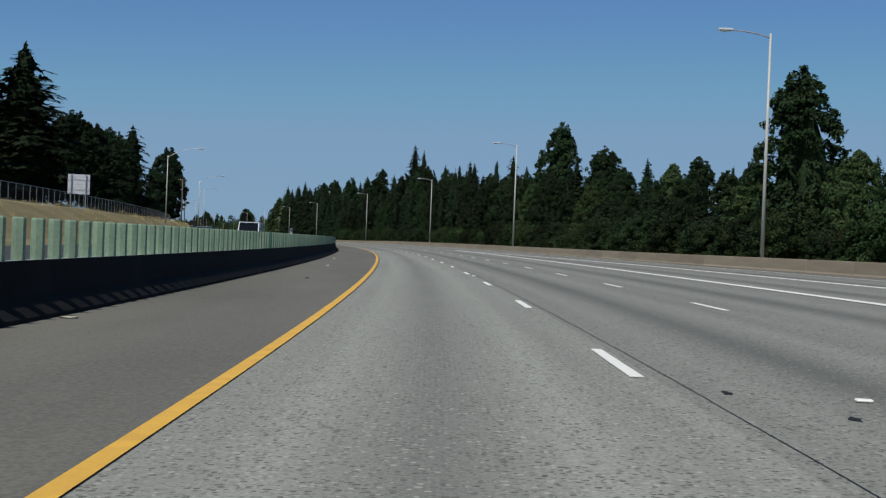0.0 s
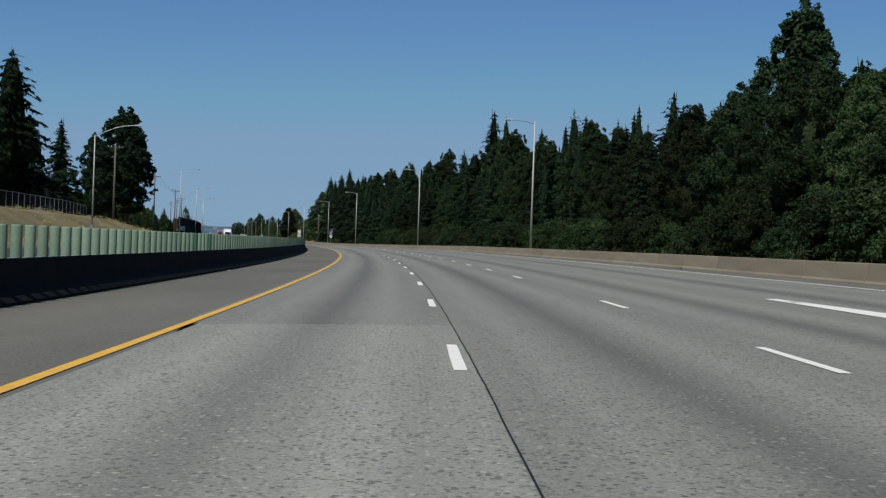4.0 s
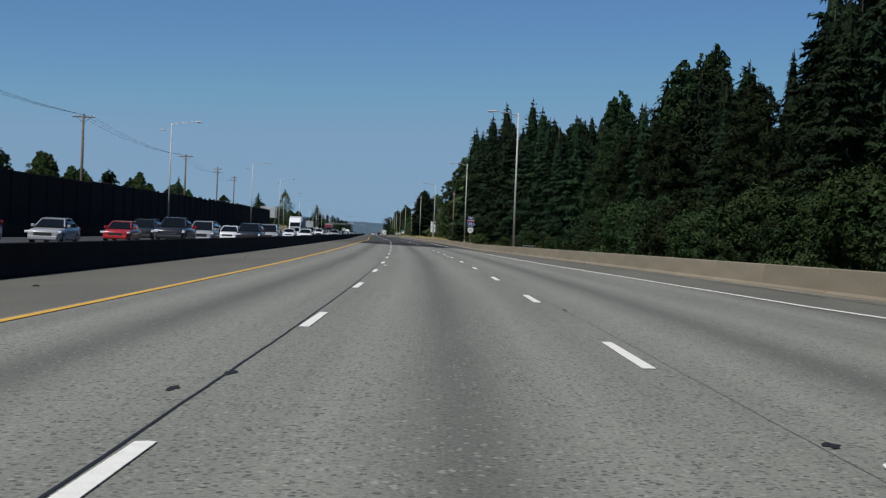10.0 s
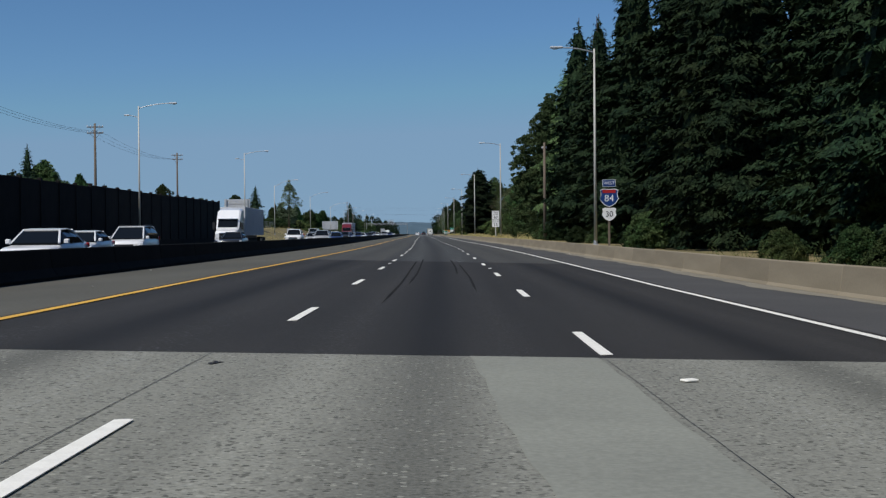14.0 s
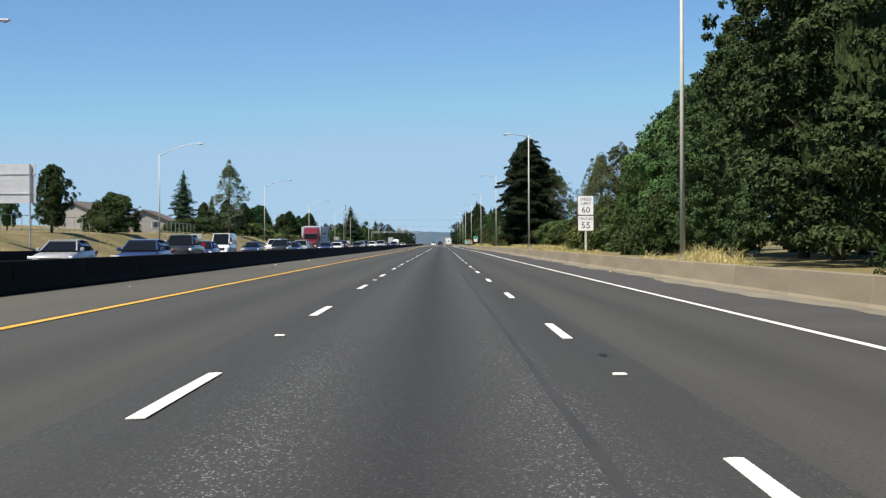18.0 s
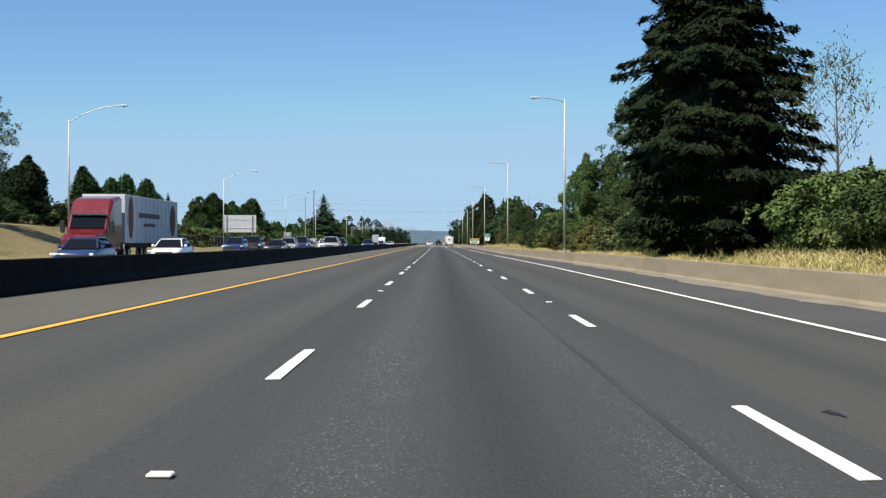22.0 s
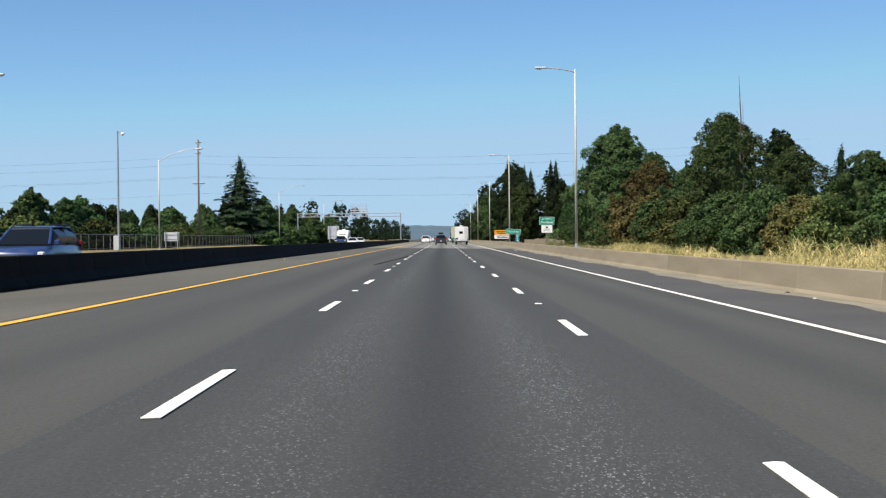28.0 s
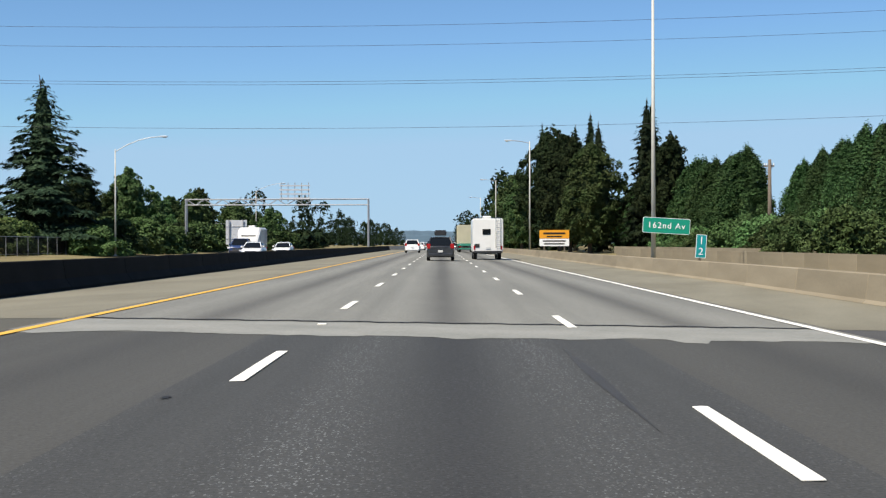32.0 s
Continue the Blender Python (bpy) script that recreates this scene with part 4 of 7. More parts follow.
# trees and brush past the firs
for s, u, h, k, w in [(692, 20.0, 11.6, "maple", 0.9), (700, 19.2, 10.0, "maple", 0.8), (707, 20.8, 9.6, "maple", 0.8), (697, 24, 11.2, "wide2", 0.9), (689, 17.6, 4.6, "bush1", 0.9),
                      (720, 21, 5.5, "bush1", 1.0), (716, 23.5, 13.2, "wide1", 0.9), (724, 19.8, 10.2, "willow", 1.0), (732, 18.8, 9.8, "willow", 0.9), (731, 18.6, 5.0, "bush0", 0.9), (735, 22, 8.0, "wide2", 0.9), (742, 23, 6.0, "bush3", 1.1),
                      (750, 22, 3.8, "bush0", 1.2), (758, 25, 5.0, "bush1", 1.1), (766, 21, 3.5, "bush0", 1.1), (774, 24, 4.5, "bush1", 1.2), (783, 20, 3.6, "bush4", 1.1), (778, 27, 5, "wide2", 0.9),
                      (796, 15.2, 17.4, "lone", 0.97), (823, 17.2, 4.4, "bush5", 1.1), (817, 18, 3.8, "bush1", 1.1), (786, 19.5, 4, "bush0", 1.1), (798, 21, 4.5, "bush1", 1.1), (790, 20.2, 9.6, "bare", 0.55), (803, 20, 4.6, "bush0", 1.0), (811, 22, 3.6, "bush0", 1.1), (818, 27, 5, "bush1", 1.2), (826, 24, 3.4, "bush2", 1.1), (834, 27, 4.5, "bush0", 1.2), (842, 23, 3.2, "bush4", 1.1),
                      (850, 25, 5, "bush3", 1.2), (842, 19.6, 4.4, "bloom", 1.2), (836, 19.0, 3.6, "bloom", 1.1), (853, 19.2, 4.6, "bush1", 1.2), (848, 22, 5, "bush3", 1.2), (873, 17.8, 10.4, "maple", 0.78), (880, 21.5, 11.0, "open", 0.9), (870, 23.5, 17.5, "open", 1.0), (862, 25, 15.5, "open", 0.9), (888, 23, 9.5, "open", 1.1), (862, 22, 9, "wide2", 0.9),
                      (860, 16.8, 3.6, "bush0", 1.0), (853, 16.8, 3.0, "bush6", 1.0), (889, 17.6, 3.8, "bush6", 1.1), (801, 18.4, 3.0, "bush6", 0.9), (815, 30, 6.5, "fir1", 1.3), (822, 32, 6.0, "fir1", 1.3), (830, 31, 7.0, "fir3", 1.1), (764, 30, 5.5, "fir1", 1.3), (876, 16.6, 4.0, "bush0", 1.1), (884, 16.8, 4.4, "bush1", 1.1), (892, 17.2, 4.8, "bush0", 1.1), (900, 17.5, 5.2, "bush1", 1.1)]:
    plant(k, s, u, h, w)
for i in range(19):
    plant(_r.choice(["bush0", "bush1", "bush1", "bush4"]), 742 + 6 * i + _r.uniform(-2, 2), _r.uniform(24, 29), _r.uniform(3.0, 4.6), 1.15)
_s = 908.0
while _s < 1000:
    low = float(np.interp(_s, [908, 960, 1000], [1.9, 2.5, 3.4]))
    plant(_r.choice(["bush0", "bush1", "bush1", "bush3"]), _s, _r.uniform(18.0, 20.5), low * _r.uniform(0.85, 1.2), _r.uniform(0.95, 1.3))
    plant(_r.choice(["bush1", "bush3", "bush3"]), _s + 2, _r.uniform(22, 27), low * _r.uniform(1.1, 1.45), _r.uniform(0.95, 1.35))
    _s += 5.2
for s, u, h, k, w in [(980, 19.5, 4.3, "wide2", 1.25), (987, 20.5, 5.2, "fir3", 1.25), (993, 20, 5.2, "grovelet", 1.2), (1000, 22, 4.9, "wide2", 1.2), (1007, 19.6, 8.2, "grovelet", 1.0), (1015, 21.5, 8.9, "wide2", 0.95), (1022, 20, 5.8, "wide2", 1.2), (1030, 22, 6.4, "wide1", 1.2), (1037, 19.6, 7.3, "rusty", 1.1), (1044, 21.5, 7.9, "maple1", 1.0), (1051, 22, 8.7, "wide2", 0.9),
                      (1059, 19.6, 11.6, "maple1", 1.0), (1068, 20.6, 11.8, "maple1", 1.0), (1075, 23, 12.8, "maple1", 0.85), (1042, 18, 2.6, "bush1", 1.0), (1056, 18.5, 3, "bush1", 1.0), (1070, 19.5, 5.0, "bush3", 0.9),
                      (1003, 18.6, 3.4, "bush1", 1.1), (1010, 18.8, 3.6, "bush0", 1.2), (1017, 19, 3.4, "bush1", 1.2), (1024, 18.8, 3.6, "bush1", 1.2), (1031, 19, 4.2, "bush6", 1.1), (1038, 24, 6.0, "bush3", 1.2), (954, 24, 7.0, "snag", 0.8), (1010.5, 21.2, 11.2, "snag", 0.8), (1013, 22, 9.6, "snag", 0.7), (955, 29, 6.0, "fir1", 1.2), (1026, 28, 8.6, "wide1", 1.1), (985, 18.2, 2.6, "bush6", 1.0), (1086, 27, 2.2, "bush1", 1.0), (1093, 24, 2.0, "bush1", 1.1), (1101, 27, 2.5, "bush4", 1.1), (1110, 25.5, 2.4, "bush1", 1.1), (1120, 21, 3.0, "bush4", 1.0), (1133, 22, 2.8, "bush1", 1.0), (1140, 26, 3.2, "bush4", 1.1)]:
    plant(k, s, u, h, w)
for i in range(15):
    plant("cedar", 1132 + i * 3.4, 36.0 + _r.uniform(-0.6, 0.6), 11.2 - 0.2 * i + _r.uniform(-0.7, 0.5), 1.42)
for i in range(15):
    plant("cedar", 1180 + i * 5.0, 30.0 + _r.uniform(-0.6, 0.6), 9.2 + _r.uniform(-0.9, 0.6), 1.7)
for i in range(12):
    plant(_r.choice(["bush4", "bush1", "bush4"]), 1128 + i * 5.5, 25.5 + _r.uniform(-1, 1), _r.uniform(2.2, 3.4), 1.1)
for s, u, h, k, w in [(1216, 20, 13, "wide2", 1.0), (1224, 21, 18, "fir1", 1.0), (1232, 23, 17.5, "fir0", 0.9), (1240, 20, 16, "wide0", 1.0), (1252, 22, 19, "fir1", 1.0), (1266, 21, 18, "wide1", 1.1), (1280, 22, 20, "fir3", 1.0), (1296, 22, 22, "wide0", 1.0), (1314, 22, 25, "fir0", 0.9), (1330, 24, 22, "fir1", 1.0), (1300, 17, 14, "wide2", 1.0), (1322, 16.5, 15, "maple1", 1.0), (1209, 25.8, 18, "fir0", 0.9), (1216, 27.5, 18.4, "fir1", 1.1), (1204, 27.5, 13, "wide0", 1.0), (1340, 18, 17, "fir0", 1.0)]:
    plant(k, s, u, h, w)
# the far side of the opposite carriageway
for s, u, h, k, w in [(205, -55.5, 25.5, "fir0", 2.1), (196, -66, 24, "fir3", 1.6), (203, -60, 22.5, "doug2", 1.3), (222, -47, 14.5, "bigpine", 1.25), (232, -52, 17, "bigpine", 1.1), (244, -50, 14, "bigpine", 1.2), (256, -58, 18, "wide0", 1.0), (268, -48, 17, "fir2", 1.0), (282, -55, 16, "wide2", 1.0), (300, -50, 18, "wide1", 1.0), (318, -48.8, 23.0, "doug1", 1.2), (309, -53, 20, "wide1", 1.1), (335, -56, 14, "wide0", 1.0),
                      (398, -40.5, 23.6, "bigpine", 1.1), (384, -45, 17, "bigpine", 1.1), (372, -50, 19, "fir2", 1.0), (360, -54, 17, "wide1", 1.0), (398, -47, 8, "wide2", 1.0), (410, -52, 7, "bush3", 1.2),
                      (440, -48, 7, "bush1", 1.2), (452, -50, 8, "wide2", 0.9), (470, -52, 8, "fir1", 1.0), (500, -50, 8.5, "wide0", 0.8), (512, -48, 9, "wide2", 0.9), (528, -50, 9, "fir1", 1.0), (546, -52, 8.5, "wide2", 0.9), (566, -50, 9, "wide0", 0.9), (585, -48, 9.5, "wide2", 0.9), (600, -50, 9, "fir0", 0.9), (622, -46, 11, "spruce", 1.0), (640, -50, 9, "wide2", 0.9), (660, -46, 7, "wide0", 0.9),
                      (680, -42, 5.5, "bush3", 1.1), (692, -44, 7.5, "wide2", 0.9), (706, -43, 4.5, "bush0", 1.2), (726, -36.5, 6.6, "wide2", 1.0), (738, -45, 6.0, "wide2", 0.8), (750, -36.6, 4.5, "bush1", 1.1),
                      (836, -37.0, 13.2, "poplar", 1.15), (852, -48.6, 12.8, "spruce", 1.2), (838, -42, 6, "wide2", 1.0), (859, -41, 6, "bush3", 1.2), (870, -43, 8, "cedar", 1.4), (808, -41, 2.2, "bush4", 1.6), (813, -40.5, 2.6, "bush1", 1.5), (819, -40.5, 2.8, "bush4", 1.5), (825, -40, 2.9, "bush1", 1.5), (831, -40, 3.0, "bush1", 1.5), (838, -40, 2.8, "bush4", 1.5), (845, -39.5, 2.6, "bush1", 1.5), (852, -39.5, 2.4, "bush1", 1.5), (846, -42, 7.5, "fir3", 1.4),
                      (903, -42.5, 8.4, "cedar", 1.3), (909, -42, 9.4, "cedar", 1.3), (916, -43, 8, "cedar", 1.4), (931, -44, 10.2, "cedar", 1.3), (937, -43.6, 8.2, "cedar", 1.4), (888, -42, 8.5, "cedar", 1.4), (957, -46, 9.6, "spruce", 1.2), (955, -42, 5.0, "maple", 0.9), (1014, -43.5, 9.6, "cedar", 1.7), (1038, -43, 11.0, "cedar", 1.8), (1034, -44.5, 9.5, "cedar", 1.6), (968, -42, 6.2, "maple", 0.9), (980, -45, 9.5, "maple1", 0.9), (992, -44, 10.5, "cedar", 1.6), (1000, -44, 9.5, "cedar", 1.6), (1010, -45, 9, "maple1", 0.9),
                      (1193, -39.5, 18.6, "spruce", 1.55), (1186, -46, 8, "wide2", 1.0), (1205, -45, 10.5, "fir1", 1.1), (1218, -42, 9.5, "wide0", 1.0), (1232, -40, 11, "maple1", 1.0), (1246, -42, 10.5, "fir1", 1.1), (1256, -36, 9, "maple", 1.0), (1272, -38, 10, "wide2", 1.0), (1285, -34, 8, "maple", 1.1), (1300, -36, 9, "wide0", 1.0), (1325, -33, 8.5, "maple", 1.1)]:
    plant(k, s, u, h, w)
_s = 1022.0
while _s < 1190:
    plant(_r.choice(["maple", "wide2", "cedar", "bush3", "maple1", "cedar"]), _s, _r.uniform(-48, -43), _r.uniform(4.6, 7.4), 1.25)
    plant(_r.choice(["bush1", "bush0", "bush4"]), _s + 2, _r.uniform(-42, -39), _r.uniform(2.2, 3.6), 1.3)
    _s += 5.0
_s = 875.0
while _s < 1020:
    plant(_r.choice(["bush1", "bush0", "bush4", "bush2"]), _s, _r.uniform(-42, -38), _r.uniform(2.2, 3.8), 1.4)
    _s += 5.5
for i in range(30):
    plant(_r.choice(["doug0", "wide2", "doug2", "cedar", "wide0"]), 428 + 8 * i + _r.uniform(-3, 3), _r.uniform(-55, -48), _r.uniform(7.0, 9.5) * (1.0 if i > 15 or i % 3 == 0 else 0.7), 1.15)
for i in range(44):
    plant(_r.choice(["bush1", "bush4", "bush3", "bush1"]), 1190 + 5 * i, _r.uniform(-38, -33), _r.uniform(3.0, 4.8), 1.35)
    if i % 2 == 0:
        plant(_r.choice(["maple", "wide2", "doug0", "maple1", "wide0"]), 1192 + 5 * i, _r.uniform(-48, -42), _r.uniform(6.5, 10.5), 1.1)
# far woods: one mass of small trees that closes the view
_rng2 = np.random.default_rng(5)
_V, _F, _n = [], [], 0
_src = {}
for k in ("fir1", "fir3", "wide1", "wide2"):
    me = [c for c in KIND[(k, True, False)].children if c.name.startswith("crown")][0].data
    co = np.empty(len(me.vertices) * 3)
    me.vertices.foreach_get("co", co)
    co = co[:len(co) // 2 // 9 * 9].reshape(-1, 3, 3)
    _src[k] = co[_rng2.permutation(len(co))[:330]] / HEIGHT[k]
for i in range(520):
    s = _rng2.uniform(1330, 2300)
    side = _rng2.choice([-1, 1])
    u = side * (17 + 100 * _rng2.random() ** 1.6) - (15 if side < 0 else 0)
    h = _rng2.uniform(8, 17) * (1.25 if side > 0 else 0.9)
    k = ("fir1", "fir3", "wide1", "wide2")[_rng2.integers(0, 4)]
    q = _src[k].copy()
    cen = q.mean(1, keepdims=True)
    q = (q - cen) * 3.0 + cen
    a = _rng2.uniform(0, 6.28)
    q = np.stack([q[..., 0] * math.cos(a) - q[..., 1] * math.sin(a), q[..., 0] * math.sin(a) + q[..., 1] * math.cos(a), q[..., 2]], -1) * h
    _V.append((q + np.array(P(s, u, 0, True))).reshape(-1, 3))
_V = np.concatenate(_V)
tagged(new("far_woods", leafy("far_woods", _V, np.arange(len(_V)).reshape(-1, 3), M["fir"])), "dark woods in the distance along the freeway", "woods", "", "stuff")


def ridge(name, dist, z0, height, seed, width):
    rng = np.random.default_rng(seed)
    a0 = heading(1200)
    n = 160
    xs = np.linspace(-width, width, n)
    prof = sum(rng.uniform(0.3, 1) * np.sin(xs / width * f + rng.uniform(0, 6)) for f in (3, 5, 9, 14)) / 3
    rough = np.convolve(rng.normal(0, 1, n), np.ones(3) / 3, "same") * 0.06
    top = height * (0.75 + 0.3 * prof + rough) * np.exp(-(xs / width * 1.25) ** 4)
    f, l = Vector((-math.sin(a0), math.cos(a0), 0)), Vector((math.cos(a0), math.sin(a0), 0))
    o = P(1060, 0)
    v, fc = [], []
    for i in range(n):
        for dz, back in ((z0, 0), (max(z0, top[i] * 0.6), 200), (top[i], 500), (z0, 1500)):
            p = o + f * (dist + back) + l * xs[i]
            v.append((p.x, p.y, dz))
    for i in range(n - 1):
        for j in range(3):
            fc.append((i * 4 + j, i * 4 + 4 + j, i * 4 + 5 + j, i * 4 + 1 + j))
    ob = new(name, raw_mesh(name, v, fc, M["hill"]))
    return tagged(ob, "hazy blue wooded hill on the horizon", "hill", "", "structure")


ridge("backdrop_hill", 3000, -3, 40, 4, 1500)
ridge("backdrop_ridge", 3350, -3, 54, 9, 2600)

# ---- glare paddles on the median barrier
_bm = bmesh.new()
_o = [(-0.105, 0.0), (-0.085, -0.05), (0, -0.085), (0.085, -0.05), (0.105, 0.0), (0.08, -0.012), (-0.08, -0.012)]
_a = [_bm.verts.new((x, y, 0)) for x, y in _o]
_b = [_bm.verts.new((x, y, 0.575)) for x, y in _o]
_c = [_bm.verts.new((x * 0.9, y * 0.9, 0.60)) for x, y in _o]
for _i in range(7):
    _j = (_i + 1) % 7
    _bm.faces.new((_a[_i], _a[_j], _b[_j], _b[_i]))
    _bm.faces.new((_b[_i], _b[_j], _c[_j], _c[_i]))
_bm.faces.new(_c)
_paddle = bpy.data.meshes.new("paddle")
bmesh.ops.recalc_face_normals(_bm, faces=_bm.faces)
for _f in _bm.faces:
    _f.smooth = len(_f.verts) == 4
_bm.to_mesh(_paddle)
_bm.free()
_paddle.materials.append(M["paddle"])
_paddle_dark = _paddle.copy()
_paddle_dark.materials[0] = M["paddle_dark"]
_screen = thing("glare_screen", "row of pale green plastic glare paddles on the median barrier", "glare screen")
_rail = strip("base_rail", 6, 304.5, -7.62, -7.48, M["steel"], 0.785, 4, 2)
_rail.parent = _screen
for _key in ("label", "category", "kind"):
    if _key in _rail:
        del _rail[_key]
_r = random.Random(3)
_s = 44.0
while _s < 304.4:
    link_mesh("paddle", _paddle_dark if _r.random() < 0.06 else _paddle, _screen, stand(_s, -7.55, 0.78, _r.uniform(-9, 9), False))
    _s += 0.87
_pv, _pf = [], []
_pc = [tuple(v.co) for v in _paddle.vertices]
_pp = [tuple(p.vertices) for p in _paddle.polygons]
_s = 9.2
while _s < 44:
    m = stand(_s, -7.55, 0.78, _r.uniform(-9, 9), False)
    k = len(_pv)
    _pv += [tuple(m @ Vector(c)) for c in _pc]
    _pf += [tuple(k + i for i in p) for p in _pp]
    _s += 0.87
_near = link_mesh("paddle_run", raw_mesh("paddle_run", _pv, _pf, M["paddle"]), _screen)
_near["kind"] = "stuff"

# ---- lamps
def arm_lamp(label, h, reach, rise, head, r=0.10, second=False):
    """A tapered pole with one curved arm over -x, its luminaire at the end."""
    root = thing("street_lamp", label, "street lamp")
    bm = bmesh.new()
    box(bm, -0.22, 0.22, -0.22, 0.22, 0.0, 0.10, 0.02)
    rod(bm, (0, 0, 0.1), (0, 0, 0.35), r * 1.35, r * 1.2, 10)
    part("base", bm, M["steel"], root)
    bm = bmesh.new()
    rod(bm, (0, 0, 0.35), (0, 0, h), r, r * 0.55, 12)
    part("pole", bm, M["pole"], root, "", True)
    bm = bmesh.new()
    pts = [Vector((-reach * t, 0, h - 0.25 + rise * (1 - (1 - t) ** 2.0))) for t in (0, 0.25, 0.5, 0.75, 1.0)]
    for a, b in zip(pts, pts[1:]):
        rod(bm, a, b, 0.045, 0.038, 8)
    arm = part("arm", bm, M["steel"], root)
    bm = bmesh.new()
    e = pts[-1]
    box(bm, e.x - head, e.x + 0.12, -0.16, 0.16, e.z - 0.05, e.z + 0.09, 0.04)
    part("luminaire", bm, M["lamp_head"], arm)
    bm = bmesh.new()
    bmesh.ops.create_uvsphere(bm, u_segments=10, v_segments=6, radius=0.15, matrix=Matrix.Translation((e.x - head * 0.55, 0, e.z - 0.06)) @ Matrix.Diagonal((1.5, 0.85, 0.5, 1)))
    part("lens", bm, M["lens"], arm, "clear lamp lens")
    if second:
        bm = bmesh.new()
        rod(bm, (0, 0, h - 1.15), (0.9, 0, h - 0.95), 0.035, 0.03, 8)
        arm = part("arm", bm, M["steel"], root, "short second arm below the top")
        bm = bmesh.new()
        box(bm, 0.85, 1.45, -0.15, 0.15, h - 1.0, h - 0.86, 0.04)
        part("luminaire", bm, M["lamp_head"], arm)
    return root


_lamp_r = arm_lamp("tall grey street lamp with a short arm behind the barrier", 13.6, 2.3, 0.35, 0.75, 0.115)
_lamp_l = arm_lamp("galvanised street lamp with a long rising arm", 10.8, 4.6, 1.5, 0.7, 0.10)
_lamp_t = arm_lamp("tall slim street lamp beside the sound wall", 14.4, 3.2, 0.5, 0.7, 0.11, True)
_first = {}


def place(ob, m, group=""):
    """Puts the first at its place and copies it for the rest."""
    if ob.name not in _first:
        _first[ob.name] = True
        ob.matrix_basis = m
        return tagged(ob, group=group)
    return copy_thing(ob, m)


for s, u in ((71, 18.4), (160.5, 15.1), (262, 15.75), (353, 12.9), (459.5, 11.9), (556.5, 12.9), (652, 12.25), (751, 12.5), (843.5, 12.5), (935, 12.5), (1025.5, 12.2), (1121.5, 12.1), (1215, 12.6), (1310, 12.6), (1405, 12.6)):
    place(_lamp_r, stand(s, u, -0.05), "lamps along the outer barrier")
for s, u in ((198, -32.5), (284, -32.0), (752, -31.5), (845.6, -31.8), (930.4, -31.9), (1011.8, -31.8), (1081.5, -31.8), (1189, -31.0), (1290, -31.2)):
    place(_lamp_l, stand(s, u, -0.05, 180), "lamps along the opposite carriageway")
for s, u in ((403, -30.0), (503, -29.0), (599, -27.8), (675, -27.4)):
    place(_lamp_t, stand(s, u, -0.05, 180), "lamps along the opposite carriageway")

# ---- wooden utility poles and wires
def utility(h, arms, label):
    root = thing("utility_pole", label, "utility pole")
    bm = bmesh.new()
    rod(bm, (0, 0, -0.2), (0, 0, h), 0.19, 0.12, 10)
    part("pole", bm, M["wood"], root, "", True)
    for k, (z, w) in enumerate(arms):
        bm = bmesh.new()
        box(bm, -w / 2, w / 2, 0.11, 0.22, z - 0.06, z + 0.06, 0.01)
        rod(bm, (-w * 0.3, 0.16, z - 0.05), (0, 0.1, z - 0.7), 0.02, 0.02, 5)
        rod(bm, (w * 0.3, 0.16, z - 0.05), (0, 0.1, z - 0.7), 0.02, 0.02, 5)
        arm = part("crossarm", bm, M["wood"], root)
        for x in (-0.46, -0.25, 0.25, 0.46):
            bm = bmesh.new()
            rod(bm, (x * w, 0.16, z + 0.06), (x * w, 0.16, z + 0.22), 0.05, 0.035, 6)
            part("insulator", bm, M["lens"], arm)
    return root


_up = utility(12.0, [(11.7, 2.4)], "brown wooden utility pole with one crossarm")
_up2 = utility(13.0, [(12.6, 1.9), (11.9, 1.9)], "brown wooden utility pole with two crossarms")
_places = [(340, -37), (409, -35.6), (476, -33.9), (551, -34.4), (619, -37.2), (690, -41)]
for i, (s, u) in enumerate(_places):
    place(_up2 if i >= 4 else _up, stand(s, u, 0, 4), "utility poles behind the sound wall")
_tall = utility(17.4, [(16.9, 1.0), (15.2, 0.9), (10.2, 2.0)], "slender wooden power pole with a small crossarm")
place(_tall, stand(1138.6, -37.8))
place(utility(10.2, [(9.6, 0.5)], "plain wooden pole just behind the barrier"), stand(602, 13.7))
place(utility(7.5, [(7.0, 0.8)], "short dark utility pole beyond the sound wall"), stand(1160, 27.6))
place(utility(5.0, [(4.6, 1.6)], "low utility pole with one crossarm"), stand(1150, 36))


def wire(a, b, sag, r=0.012):
    cu = bpy.data.curves.new("wire", "CURVE")
    cu.dimensions, cu.bevel_depth, cu.bevel_resolution = "3D", r, 0
    sp = cu.splines.new("POLY")
    n = 14
    sp.points.add(n)
    for i in range(n + 1):
        t = i / n
        p = a.lerp(b, t)
        sp.points[i].co = (p.x, p.y, p.z - sag * 4 * t * (1 - t), 1)
    ob = new("cable", cu)
    dg = bpy.context.evaluated_depsgraph_get()
    me = bpy.data.meshes.new_from_object(ob.evaluated_get(dg))
    bpy.data.objects.remove(ob)
    me.materials.append(M["wire"])
    return me


def cable(a, b, sag, label, r=0.012):
    return tagged(new("cable", wire(a, b, sag, r)), label, "cable", "overhead cables")


